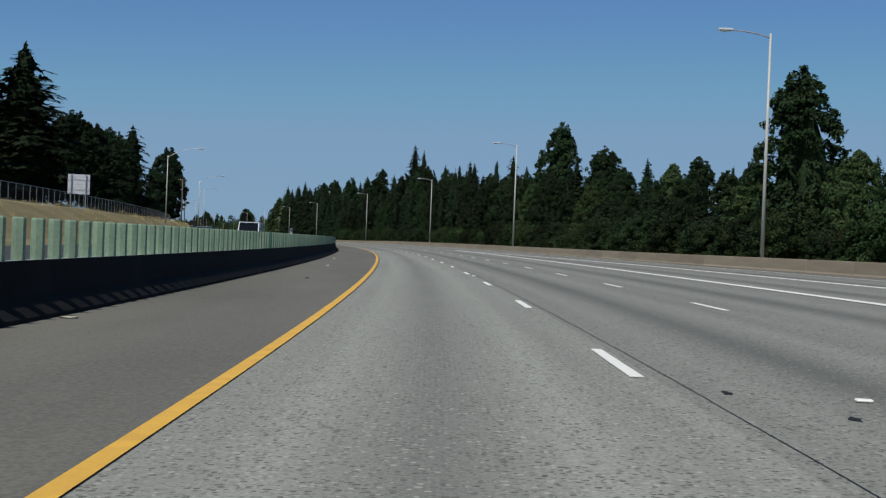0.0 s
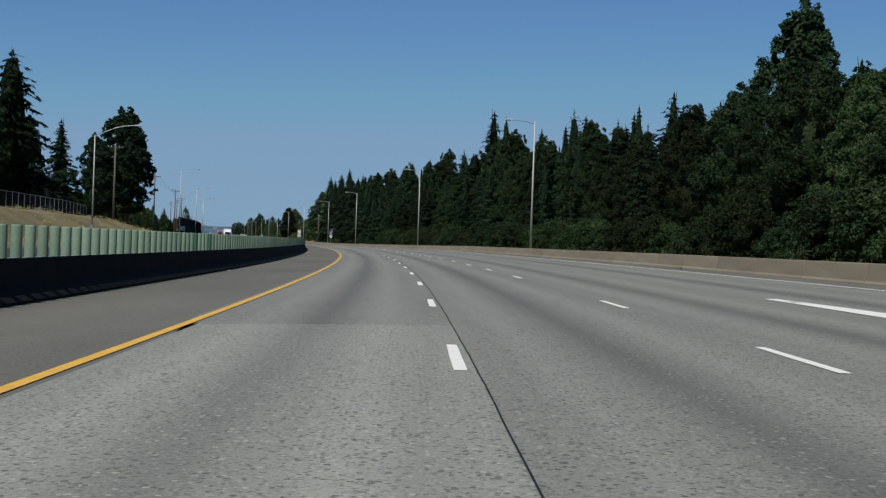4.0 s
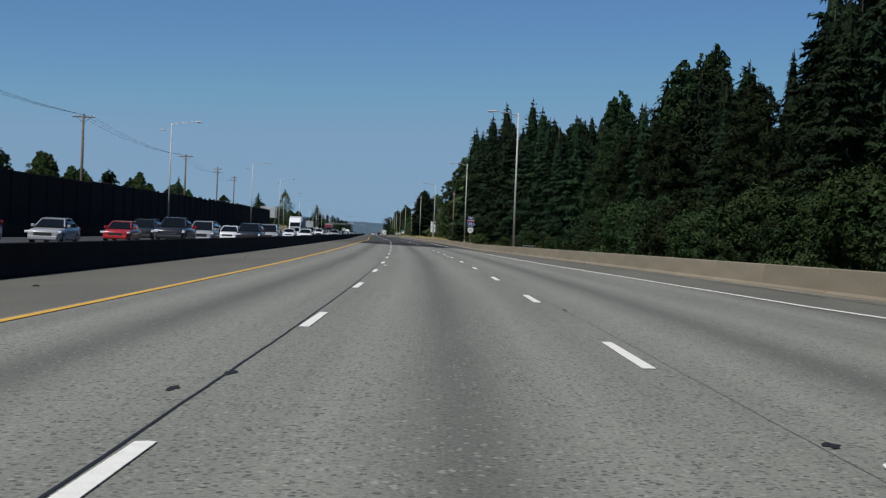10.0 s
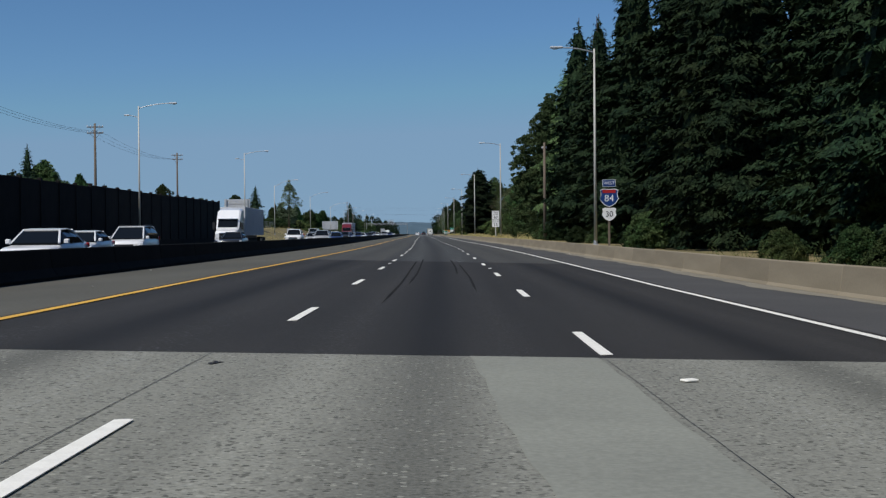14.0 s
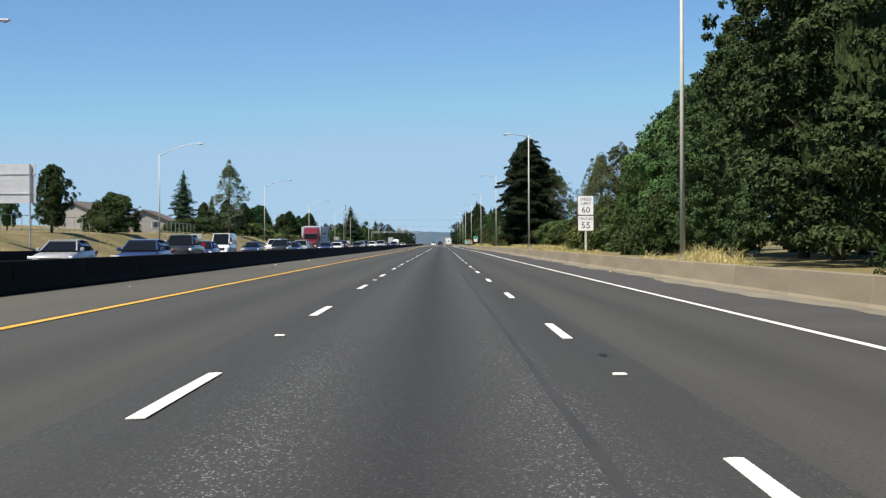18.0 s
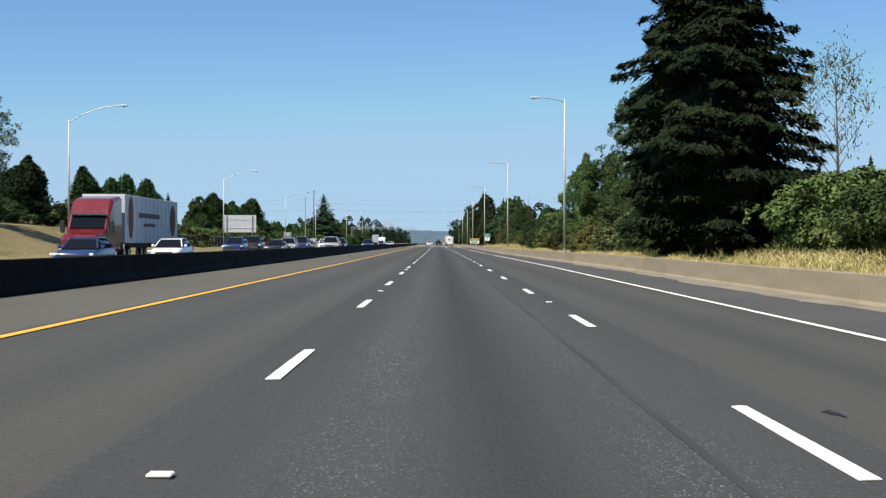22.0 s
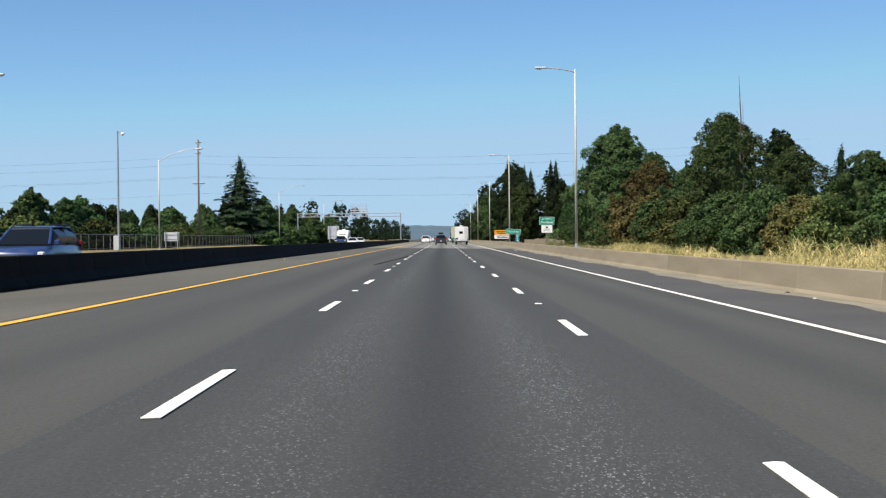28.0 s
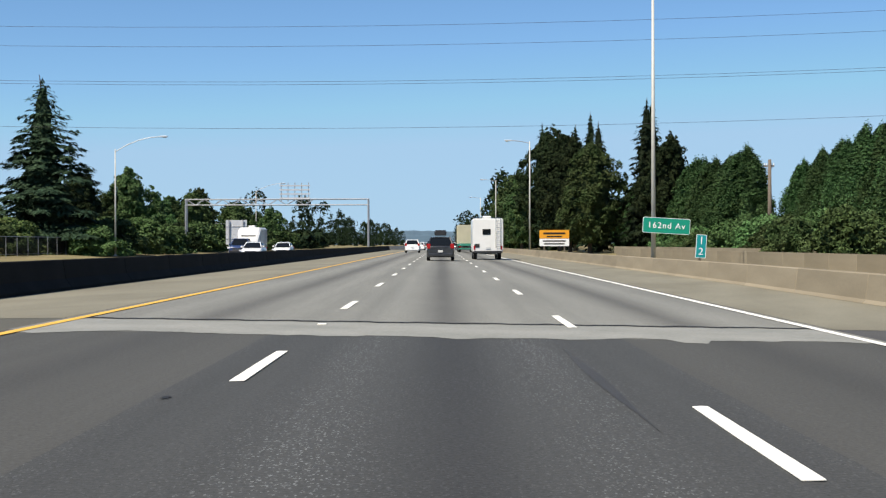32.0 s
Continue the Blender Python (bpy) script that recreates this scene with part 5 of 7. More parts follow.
for (s0, u0), (s1, u1) in zip(_places, _places[1:]):
    for x in (-0.95, 0.0, 0.95):
        cable(P(s0, u0 + x, 11.95, True), P(s1, u1 + x, 11.95, True), 0.9, "thin black overhead cable between utility poles")
for z, ds in ((13.7, 0), (12.4, 0.8), (10.4, 0), (10.15, 0.6), (7.6, 0)):
    cable(P(1138.6 - ds, -37.8, z + 1.0, True), P(1131 - ds, 60, z + 1.6, True), 1.3, "black power cable crossing high over the freeway", 0.009)
    cable(P(1138.6 - ds, -37.8, z + 1.0, True), P(1146 - ds, -130, z + 1.0, True), 1.3, "black power cable crossing high over the freeway", 0.009)

# ---- writing and signs
M["sign_white"] = mat("white_sign_sheet", (0.93, 0.93, 0.92), (0.86, 0.86, 0.85), 2, 40, 0.45, 0, 0)
M["sign_green"] = mat("green_sign_sheet", (0.0, 0.29, 0.19), (0.0, 0.25, 0.165), 2, 40, 0.4, 0, 0)
M["sign_teal"] = mat("blue_green_sign_sheet", (0.0, 0.30, 0.32), (0.0, 0.26, 0.28), 2, 40, 0.4, 0, 0)
M["sign_blue"] = mat("blue_sign_sheet", (0.01, 0.05, 0.22), (0.01, 0.045, 0.19), 2, 40, 0.4, 0, 0)
M["sign_red"] = mat("red_sign_sheet", (0.45, 0.02, 0.02), (0.38, 0.02, 0.02), 2, 40, 0.4, 0, 0)
M["sign_orange"] = mat("orange_sign_sheet", (0.85, 0.36, 0.02), (0.78, 0.32, 0.02), 2, 40, 0.4, 0, 0)
M["sign_black"] = plain("black_sign_sheet", (0.012, 0.012, 0.013), 0.5)
M["sign_back"] = mat("aluminium_sign_back", (0.62, 0.63, 0.64), (0.52, 0.53, 0.55), 1.2, 30, 0.45, 0.15, 0.05)


def letters(text, size, material, parent, x, z, y=-0.012, spread=1.0):
    """Raised letters on a face that looks along -y, centred at x, z."""
    cu = bpy.data.curves.new("letters", "FONT")
    cu.body, cu.size, cu.align_x, cu.align_y, cu.extrude, cu.space_character = text, size, "CENTER", "CENTER", 0.002, spread
    ob = new("letters", cu)
    me = bpy.data.meshes.new_from_object(ob.evaluated_get(bpy.context.evaluated_depsgraph_get()))
    bpy.data.objects.remove(ob)
    me.name = "lettering"
    me.materials.clear()
    me.materials.append(material)
    return link_mesh("lettering", me, parent, pose(x, y, z, 90, 0, 0))


def panel(name, parent, x0, x1, z0, z1, material, radius=0.06, y=0.0, thick=0.02, edge=None):
    """A sheet with rounded corners, looking along -y; edge: a border of another colour."""
    def rounded(d, ya, yb, mt, nm, pr):
        bm = bmesh.new()
        r = max(0.005, radius - d)
        o = []
        for cx, cz, a0 in ((x1 - d - r, z1 - d - r, 0), (x0 + d + r, z1 - d - r, 90), (x0 + d + r, z0 + d + r, 180), (x1 - d - r, z0 + d + r, 270)):
            for k in range(4):
                a = radians(a0 + 30 * k)
                o.append((cx + r * math.cos(a), cz + r * math.sin(a)))
        prism(bm, o, ya, yb)
        return part(nm, bm, mt, pr)
    p = rounded(0, y, y + thick, edge if edge else material, name, parent)
    if edge:
        rounded(0.022, y - 0.003, y - 0.0005, material, "face", p)
    return p


def post(parent, x, h, r=0.05, square=True, material=None, y=None):
    y = r + 0.024 if y is None else y
    bm = bmesh.new()
    if square:
        box(bm, x - r, x + r, y - r, y + r, -0.3, h, 0.008)
    else:
        rod(bm, (x, y, -0.3), (x, y, h), r, r, 8)
    return part("post", bm, material or M["wood"], parent)


def bars(parent, x, z, w, h, material, y=-0.012):
    bm = bmesh.new()
    box(bm, x - w / 2, x + w / 2, y, y + 0.005, z - h / 2, z + h / 2)
    return part("lettering", bm, material, parent)


# speed limit
_sg = thing("speed_limit_sign", "white speed limit sign with a smaller truck limit below", "road sign", stand(712, 14.9, 0.36, 0))
post(_sg, 0, 4.6, 0.09, True, M["pole"])
_p = panel("upper_plate", _sg, -0.70, 0.70, 2.92, 4.62, M["sign_white"], 0.09, 0, 0.02, M["sign_black"])
letters("SPEED", 0.345, M["sign_black"], _p, 0, 4.29, spread=1.12)
letters("LIMIT", 0.345, M["sign_black"], _p, 0, 3.91, spread=1.15)
letters("60", 0.72, M["sign_black"], _p, 0, 3.34, spread=1.1)
_p = panel("lower_plate", _sg, -0.70, 0.70, 1.52, 2.86, M["sign_white"], 0.09, 0, 0.02, M["sign_black"])
letters("TRUCKS", 0.315, M["sign_black"], _p, 0, 2.57, spread=1.08)
letters("55", 0.78, M["sign_black"], _p, 0, 1.98, spread=1.1)

# route shields
def shield_outline(w, h):
    o = []
    for t in np.linspace(0, 1, 7):
        o.append((-w / 2 + w * 0.06 * math.sin(t * 3.14) - 0.02 * t, h / 2 - 0.10 * h - t * h * 0.45))
    o += [(-w * 0.36, -h * 0.30), (-w * 0.2, -h * 0.42), (0, -h / 2)]
    left = [(-w * 0.30, h / 2 - 0.02 * h), (-w * 0.42, h / 2 - 0.06 * h)] + o
    return [(0, h / 2 - 0.05 * h)] + left + [(-x, z) for x, z in left[:-1]][::-1]


_rt = thing("route_sign", "interstate and highway route shields on one post", "road sign", stand(556.8, 13.9, 0, 0))
post(_rt, 0, 3.9, 0.07)
_p = panel("direction_plate", _rt, -0.46, 0.46, 4.05, 4.55, M["sign_blue"], 0.05, 0, 0.02, M["sign_white"])
letters("WEST", 0.30, M["sign_white"], _p, 0, 4.30)
for nm, w, h, zc, mt in (("shield", 1.30, 1.30, 3.30, M["sign_white"]), ("shield_field", 1.20, 1.20, 3.30, M["sign_blue"])):
    _bm = bmesh.new()
    prism(_bm, [(x, zc + z) for x, z in shield_outline(w, h)], 0.0 if nm == "shield" else -0.006, 0.02 if nm == "shield" else -0.001)
    _p = part(nm, _bm, mt, _rt)
_bm = bmesh.new()
box(_bm, -0.46, 0.46, -0.010, -0.007, 3.62, 3.84)
part("shield_band", _bm, M["sign_red"], _rt)
letters("84", 0.66, M["sign_white"], _rt, 0, 3.24, -0.012, 1.05)
_bm = bmesh.new()
prism(_bm, [(x, 2.15 + z) for x, z in shield_outline(0.98, 0.95)], 0.0, 0.02)
_p = part("highway_shield", _bm, M["sign_white"], _rt)
letters("30", 0.55, M["sign_black"], _p, 0, 2.15)

# city line
_en = thing("city_limit_sign", "green city limit sign with a white notice below", "road sign", stand(1093, 15.4, -0.45, 0))
post(_en, 0, 4.0, 0.09, True)
_p = panel("green_plate", _en, -0.97, 0.97, 3.02, 4.02, M["sign_green"], 0.09, 0, 0.02, M["sign_white"])
letters("ENTERING", 0.27, M["sign_white"], _p, 0, 3.76)
letters("Portland", 0.42, M["sign_white"], _p, 0, 3.33, spread=1.08)
_p = panel("white_plate", _en, -0.70, 0.70, 2.0, 2.96, M["sign_white"], 0.06, 0, 0.02)
_bm = bmesh.new()
box(_bm, -0.15, 0.15, -0.012, -0.004, 2.58, 2.78, 0.02)
rod(_bm, (0, -0.012, 2.68), (0, -0.022, 2.68), 0.06, 0.06, 10)
part("camera_mark", _bm, M["sign_black"], _p)
letters("TRAFFIC LAWS", 0.13, M["sign_black"], _p, 0, 2.44)
letters("PHOTO ENFORCED", 0.12, M["sign_black"], _p, 0, 2.24)

# cross street sign on the lamp pole
_st = thing("street_name_sign", "green cross street sign fixed aslant on a lamp pole", "road sign", stand(1120.7, 12.1, -0.75, 0) @ pose(0.32, 0, 0, 0, 3.5, 0))
_p = panel("green_plate", _st, -1.14, 1.14, 2.48, 3.23, M["sign_green"], 0.07, 0, 0.02, M["sign_white"])
letters("162nd Av", 0.41, M["sign_white"], _p, 0, 2.85, spread=1.15)
_bm = bmesh.new()
rod(_bm, (-0.3, 0.05, 2.6), (-0.3, 0.3, 2.6), 0.03)
rod(_bm, (-0.3, 0.05, 3.1), (-0.3, 0.3, 3.1), 0.03)
part("bracket", _bm, M["steel"], _st)

_bl = thing("mile_sign", "small blue-green upright number sign beside the barrier", "road sign", stand(1113.5, 12.7, -0.45, 0) @ pose(0, 0, 0, 0, 4, 0))
post(_bl, 0, 1.3, 0.05)
_p = panel("plate", _bl, -0.22, 0.22, 0.95, 1.95, M["sign_teal"], 0.04, 0, 0.02, M["sign_white"])
letters("1", 0.44, M["sign_white"], _p, 0, 1.68)
letters("2", 0.44, M["sign_white"], _p, 0, 1.22)

_or = thing("roadworks_sign", "orange and white roadside notice board", "road sign", stand(1211, 15.2, -0.55, 0))
for x in (-1.2, 1.2):
    post(_or, x, 2.9, 0.07)
_p = panel("orange_plate", _or, -1.75, 1.75, 2.35, 3.35, M["sign_orange"], 0.05)
bars(_p, 0, 2.95, 2.6, 0.22, M["sign_black"])
bars(_p, 0, 2.58, 1.8, 0.16, M["sign_black"])
_p = panel("white_plate", _or, -1.75, 1.75, 1.45, 2.32, M["sign_white"], 0.05)
bars(_p, 0, 2.05, 2.7, 0.16, M["sign_black"])
bars(_p, 0, 1.72, 2.4, 0.16, M["sign_black"])


def sign_back(s, u, w, z0, z1, posts, label, ribs=6, turn=0):
    """A large sign seen from behind: sheet, ribs and posts."""
    root = thing("sign_board", label, "road sign", stand(s, u, 0, turn))
    n = ribs
    for i in range(n):
        bm = bmesh.new()
        a = z0 + (z1 - z0) * i / n
        box(bm, -w / 2, w / 2, 0.0, 0.04, a + 0.006, a + (z1 - z0) / n - 0.006, 0.004)
        part("sheet", bm, M["sign_back"], root)
    for i in range(2):
        bm = bmesh.new()
        z = z0 + (z1 - z0) * (0.25 + 0.5 * i)
        box(bm, -w / 2, w / 2, -0.06, -0.002, z - 0.04, z + 0.04)
        part("rib", bm, M["sign_back"], root)
    for x in posts:
        post(root, x, z1, 0.07, False, M["steel"], -0.15)
    return root


sign_back(163, -39.6, 2.7, 4.4 - 2.6, 7.9 - 3.6, (-0.9, 0.9), "large bare metal sign seen from behind above the median")
sign_back(700, -32.2, 4.6, 3.2, 6.3, (-1.9, 1.9), "large ribbed metal sign seen from behind on the grass bank", 7)
sign_back(962, -34.2, 6.0, 2.6, 5.7, (-2.3, 2.3), "wide ribbed metal sign seen from behind beside the fence", 8)
sign_back(1013.7, -31.5, 1.6, 2.2, 3.2, (-0.5, 0.5), "small white roadside sign seen from behind", 3)
sign_back(762.4, -29.2, 1.5, 1.5, 2.2, (0.0,), "small pale roadside sign seen from behind", 3)
sign_back(404, -29.5, 1.2, 1.9, 2.8, (-0.5, 0.5), "pair of small signs seen from behind", 3)
sign_back(1206, -21.5, 2.4, 1.2, 4.0, (-0.8, 0.8), "bare metal sign seen from behind under the gantry", 5)
sign_back(1100, -34.2, 2.0, 0.9, 2.1, (-0.8, 0.8), "small pale sign beside the fence seen from behind", 3)

# overhead gantry
_ga = thing("sign_gantry", "galvanised lattice sign gantry over the opposite carriageway", "gantry", stand(1229, -19.7, -0.05, 0, False))
_gz = 7.2
for x in (-12.0, 12.0):
    for y in (-0.4, 0.4):
        _bm = bmesh.new()
        rod(_bm, (x, y, 0), (x, y, _gz), 0.13, 0.11, 10)
        part("upright", _bm, M["steel"], _ga)
for y in (-0.4, 0.4):
    for z in (_gz - 0.75, _gz):
        _bm = bmesh.new()
        rod(_bm, (-12.1, y, z), (12.1, y, z), 0.07, 0.07, 8)
        part("chord", _bm, M["steel"], _ga)
for i in range(14):
    x0, x1 = -12 + 1.2 * i, -12 + 1.2 * (i + 1)
    for y in (-0.4, 0.4):
        _bm = bmesh.new()
        za, zb = (_gz - 0.75, _gz) if i % 2 else (_gz, _gz - 0.75)
        rod(_bm, (x0, y, za), (x1, y, zb), 0.035, 0.035, 6)
        part("brace", _bm, M["steel"], _ga)
_hd = thing("gantry_sign_frame", "open metal sign frame standing on the gantry", "road sign", stand(1229, -17.4, _gz - 0.05, 0, False))
for z in (0.05, 0.6, 1.15, 1.7):
    _bm = bmesh.new()
    box(_bm, -2.0, 2.0, -0.05, 0.05, z, z + 0.18)
    part("rail", _bm, M["sign_back"], _hd)
for x in (-1.8, -0.9, 0, 0.9, 1.8):
    _bm = bmesh.new()
    box(_bm, x - 0.05, x + 0.05, 0.06, 0.14, -0.3, 2.2)
    part("post", _bm, M["steel"], _hd)

# camera mast
_cm = thing("camera_mast", "slim grey traffic camera mast with a cabinet at its foot", "mast", stand(1067.7, -33.2, 0))
_bm = bmesh.new()
rod(_bm, (0, 0, 0), (0, 0, 13.0), 0.13, 0.08, 10)
part("pole", _bm, M["steel"], _cm)
_bm = bmesh.new()
rod(_bm, (0, 0, 12.8), (0.55, 0, 12.9), 0.04, 0.04, 6)
part("bracket", _bm, M["steel"], _cm)
_bm = bmesh.new()
bmesh.ops.create_uvsphere(_bm, u_segments=12, v_segments=8, radius=0.2, matrix=Matrix.Translation((0.55, 0, 12.65)))
part("camera_dome", _bm, M["sign_white"], _cm, "white camera dome")
_bm = bmesh.new()
box(_bm, -0.5, 0.1, -0.35, 0.35, 0, 1.6, 0.03)
part("cabinet", _bm, M["sign_back"], _cm)

# ---- sound wall of panels
_wall = thing("sound_wall", "long brown sound wall of panels and posts darkened as in shade", "wall", None, "", "structure")
_bm = bmesh.new()
box(_bm, -0.08, 0.08, -2.33, 2.33, -1.5, 4.3, 0.02)
for z in (0.72, 1.44, 2.16, 2.88, 3.6):
    for x in (-1, 1):
        box(_bm, x * 0.085 - 0.012, x * 0.085 + 0.012, -2.3, 2.3, z, z + 0.05)
_wp = bpy.data.meshes.new("panel")
_bm.to_mesh(_wp)
_bm.free()
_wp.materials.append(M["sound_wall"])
_bm = bmesh.new()
box(_bm, -0.16, 0.16, -0.15, 0.15, -1.6, 4.45, 0.02)
_wpost = bpy.data.meshes.new("post")
_bm.to_mesh(_wpost)
_bm.free()
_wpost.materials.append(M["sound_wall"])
_s = 424.0
while _s < 652:
    u = float(np.interp(_s, [424, 470, 655], [-31.0, -30.0, -28.3]))
    a, b = P(_s, u), P(_s + 5, float(np.interp(_s + 5, [424, 470, 655], [-31.0, -30.0, -28.3])))
    base = 0.9 + 0.15 * math.floor((_s - 424) / 40)
    t = math.atan2(-(b - a).x, (b - a).y)
    link_mesh("panel", _wp, _wall, Matrix.Translation((a + b) / 2 + Vector((0, 0, base))) @ Matrix.Rotation(t, 4, "Z"))
    link_mesh("post", _wpost, _wall, Matrix.Translation(a + Vector((0, 0, base))) @ Matrix.Rotation(t, 4, "Z"))
    _s += 5
link_mesh("post", _wpost, _wall, stand(_s, -28.3, base - 0.05))
# low wall under it


def long_wall(name, label, s0, s1, u, h, w, material, land=False, step=4.0, category="wall"):
    ss = np.arange(s0, s1 + 0.1, step)
    v, f = [], []
    for s in ss:
        for du, dz in ((-w / 2, -0.4), (-w / 2, h), (w / 2, h), (w / 2, -0.4)):
            v.append(tuple(P(s, u + du, dz, land)))
    for i in range(len(ss) - 1):
        for j in range(3):
            f.append((i * 4 + j, i * 4 + j + 1, i * 4 + 5 + j, i * 4 + 4 + j))
    f += [(0, 1, 2, 3), tuple(len(v) - 4 + k for k in (3, 2, 1, 0))]
    return tagged(new(name, raw_mesh(name, v, f, material)), label, category, "", "structure")


# same concrete as the median, shade included in its colour
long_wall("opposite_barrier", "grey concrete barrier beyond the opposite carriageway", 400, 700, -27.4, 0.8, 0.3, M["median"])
long_wall("screen_wall", "pale concrete block wall behind the barrier", 1112, 1215, 22.5, 0.75, 0.2, M["barrier"], True)

# ---- chain-link fence: posts, rails and a woven mesh
def fence(s0, s1, u, h, label, gap=3.0, slats=True):
    root = thing("chain_link_fence", label, "fence")
    bm = bmesh.new()
    rod(bm, (0, 0, -0.2), (0, 0, h), 0.035, 0.035, 6)
    me = bpy.data.meshes.new("post")
    bm.to_mesh(me)
    bm.free()
    me.materials.append(M["steel"])
    s = s0
    while s <= s1:
        link_mesh("post", me, root, stand(s, u, 0))
        s += gap
    for z in (h - 0.03, 0.1):
        ss = np.arange(s0, s1 + 0.1, gap)
        v, f = [], []
        for q in ss:
            for dz in (0, 0.05):
                v.append(tuple(P(q, u, z + dz, True)))
            v.append(tuple(P(q, u - 0.05, z + 0.02, True)))
        for i in range(len(ss) - 1):
            for j in range(3):
                f.append((i * 3 + j, i * 3 + (j + 1) % 3, i * 3 + 3 + (j + 1) % 3, i * 3 + 3 + j))
        link_mesh("rail", raw_mesh("rail", v, f, M["steel"]), root)
    if slats:
        v, f = [], []
        q = s0
        while q < s1:
            p0 = len(v)
            for dq, dz in ((0, 0.12), (0.075, 0.12), (0.075, h - 0.06), (0, h - 0.06)):
                v.append(tuple(P(q + dq, u + 0.02, dz, True)))
            f.append((p0, p0 + 1, p0 + 2, p0 + 3))
            q += 0.16
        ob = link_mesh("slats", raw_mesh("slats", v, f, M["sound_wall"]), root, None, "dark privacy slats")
        ob["kind"] = "stuff"
    return root


fence(880, 1190, -36.0, 1.7, "chain-link fence with dark slats beside the opposite carriageway")
fence(690, 830, -38.5, 1.5, "plain chain-link fence on the grass bank", 3.0, False)
fence(100, 330, -39.5, 1.8, "dark fence along the top of the grass bank")
fence(464, 482, 14.6, 0.65, "low wire fence behind the barrier", 3.0, False)

# ---- houses beyond the bank
M["siding"] = mat("pale_house_siding", (0.36, 0.34, 0.31), (0.29, 0.28, 0.25), 0.6, 20, 0.8, 0, 0.2, stretch=(0.2, 0.2, 8))
M["shingle"] = mat("grey_brown_shingles", (0.20, 0.17, 0.15), (0.14, 0.12, 0.11), 1.5, 12, 0.9, 0, 0.5, stretch=(1, 1, 4))
M["glass"] = plain("window_glass", (0.03, 0.035, 0.04), 0.06)
M["trim"] = mat("white_house_trim", (0.72, 0.71, 0.68), (0.62, 0.61, 0.58), 1, 30, 0.6, 0, 0.1)
M["brick_red"] = mat("red_brown_roof", (0.26, 0.13, 0.09), (0.19, 0.10, 0.07), 1.5, 12, 0.9, 0, 0.4)


def house(s, u, w, d, h, rise, turn, roof, label):
    root = thing("house", label, "house", stand(s, u, -0.3, turn))
    bm = bmesh.new()
    prism(bm, [(-w / 2, 0), (w / 2, 0), (w / 2, h), (0, h + rise), (-w / 2, h)], -d / 2, d / 2)
    part("wall", bm, M["siding"], root)
    bm = bmesh.new()
    e, t = 0.5, 0.18
    k = rise / (w / 2)
    prism(bm, [(-w / 2 - e, h - e * k + 0.02), (0, h + rise + 0.02), (w / 2 + e, h - e * k + 0.02), (w / 2 + e, h - e * k + t), (0, h + rise + t + 0.04), (-w / 2 - e, h - e * k + t)], -d / 2 - e, d / 2 + e)
    part("roof", bm, roof, root)
    for x in (-w * 0.25, w * 0.25):
        for z in ((1.6,) if h < 4 else (1.6, 4.2)):
            bm = bmesh.new()
            box(bm, x - 0.7, x + 0.7, -d / 2 - 0.06, -d / 2 - 0.003, z - 0.6, z + 0.6, 0.02)
            wd = part("window", bm, M["trim"], root)
            bm = bmesh.new()
            box(bm, x - 0.6, x + 0.6, -d / 2 - 0.075, -d / 2 - 0.061, z - 0.5, z + 0.5)
            part("pane", bm, M["glass"], wd)
    return root


house(833, -51, 8.5, 14, 2.3, 1.8, 4, M["shingle"], "small pale house with a grey shingle roof above the bank")
house(813, -57, 10, 11, 2.4, 2.2, -8, M["shingle"], "low house with a brown shingle roof among shrubs")
house(925, -56, 10, 12, 3.0, 2.2, 15, M["shingle"], "brown-roofed house behind tall cedars")
house(985, -58, 10, 12, 2.8, 2.0, 0, M["brick_red"], "house with a red-brown roof behind the trees")
house(462, -58, 10, 12, 2.8, 2.0, 10, M["brick_red"], "house with a red-brown roof above the bank")
house(1290, -13.5 - 24, 9, 9, 2.6, 2.2, 0, M["trim"], "white gabled building beyond the gantry")

# ---- dry grass tufts along the outer barrier and on the bank
def tufts(name, label, rows, n, seed, material="dry"):
    rng = np.random.default_rng(seed)
    C, A, B, L, W = [], [], [], [], []
    for s0, s1, ua, ub, h in rows:
        k = int(n * (s1 - s0) / 12)
        s, u = np.repeat(rng.uniform(s0, s1, k), 12), np.repeat(rng.uniform(ua, ub, k), 12)
        k *= 12
        patch = 0.20 + 0.85 * np.clip(np.sin(s * 0.23 + 0.6) * np.sin(s * 0.091 + 1) + 0.4 * np.sin(s * 0.71 + 0.8 * u), -0.2, 1) + 0.25 * np.sin(s * 1.9 + u) * np.sin(s * 0.83 + 2.1 * u) + np.repeat(rng.normal(0, 0.22, k // 12), 12)
        s, u = s + rng.normal(0, 0.10, k), u + rng.normal(0, 0.10, k)
        u = u + barrier_u(s) * (ua > 0)
        x, y = grid_xy(s, u)
        hh = h * np.clip(patch * 1.5 - 0.25, 0.06, 1.25) * rng.uniform(0.35, 1.2, k) ** 1.2
        z = land_z(s, u) - 0.1
        lean = rng.normal(0, 0.42, (k, 2)) + np.repeat(rng.normal(0, 0.22, (k // 12, 2)), 12, axis=0)
        C.append(np.stack([x, y, z + hh * 0.5], -1))
        A.append(np.stack([lean[:, 0], lean[:, 1], np.ones(k)], -1))
        B.append(rng.normal(0, 1, (k, 3)))
        L.append(hh)
        W.append(rng.uniform(0.007, 0.020, k))
    C, A, B, L, W = map(np.concatenate, (C, A, B, L, W))
    v, f = sprays(rng, C, A, B, L, W)
    return tagged(new(name, leafy(name, v, f, M[material])), label, "grass", "", "stuff")


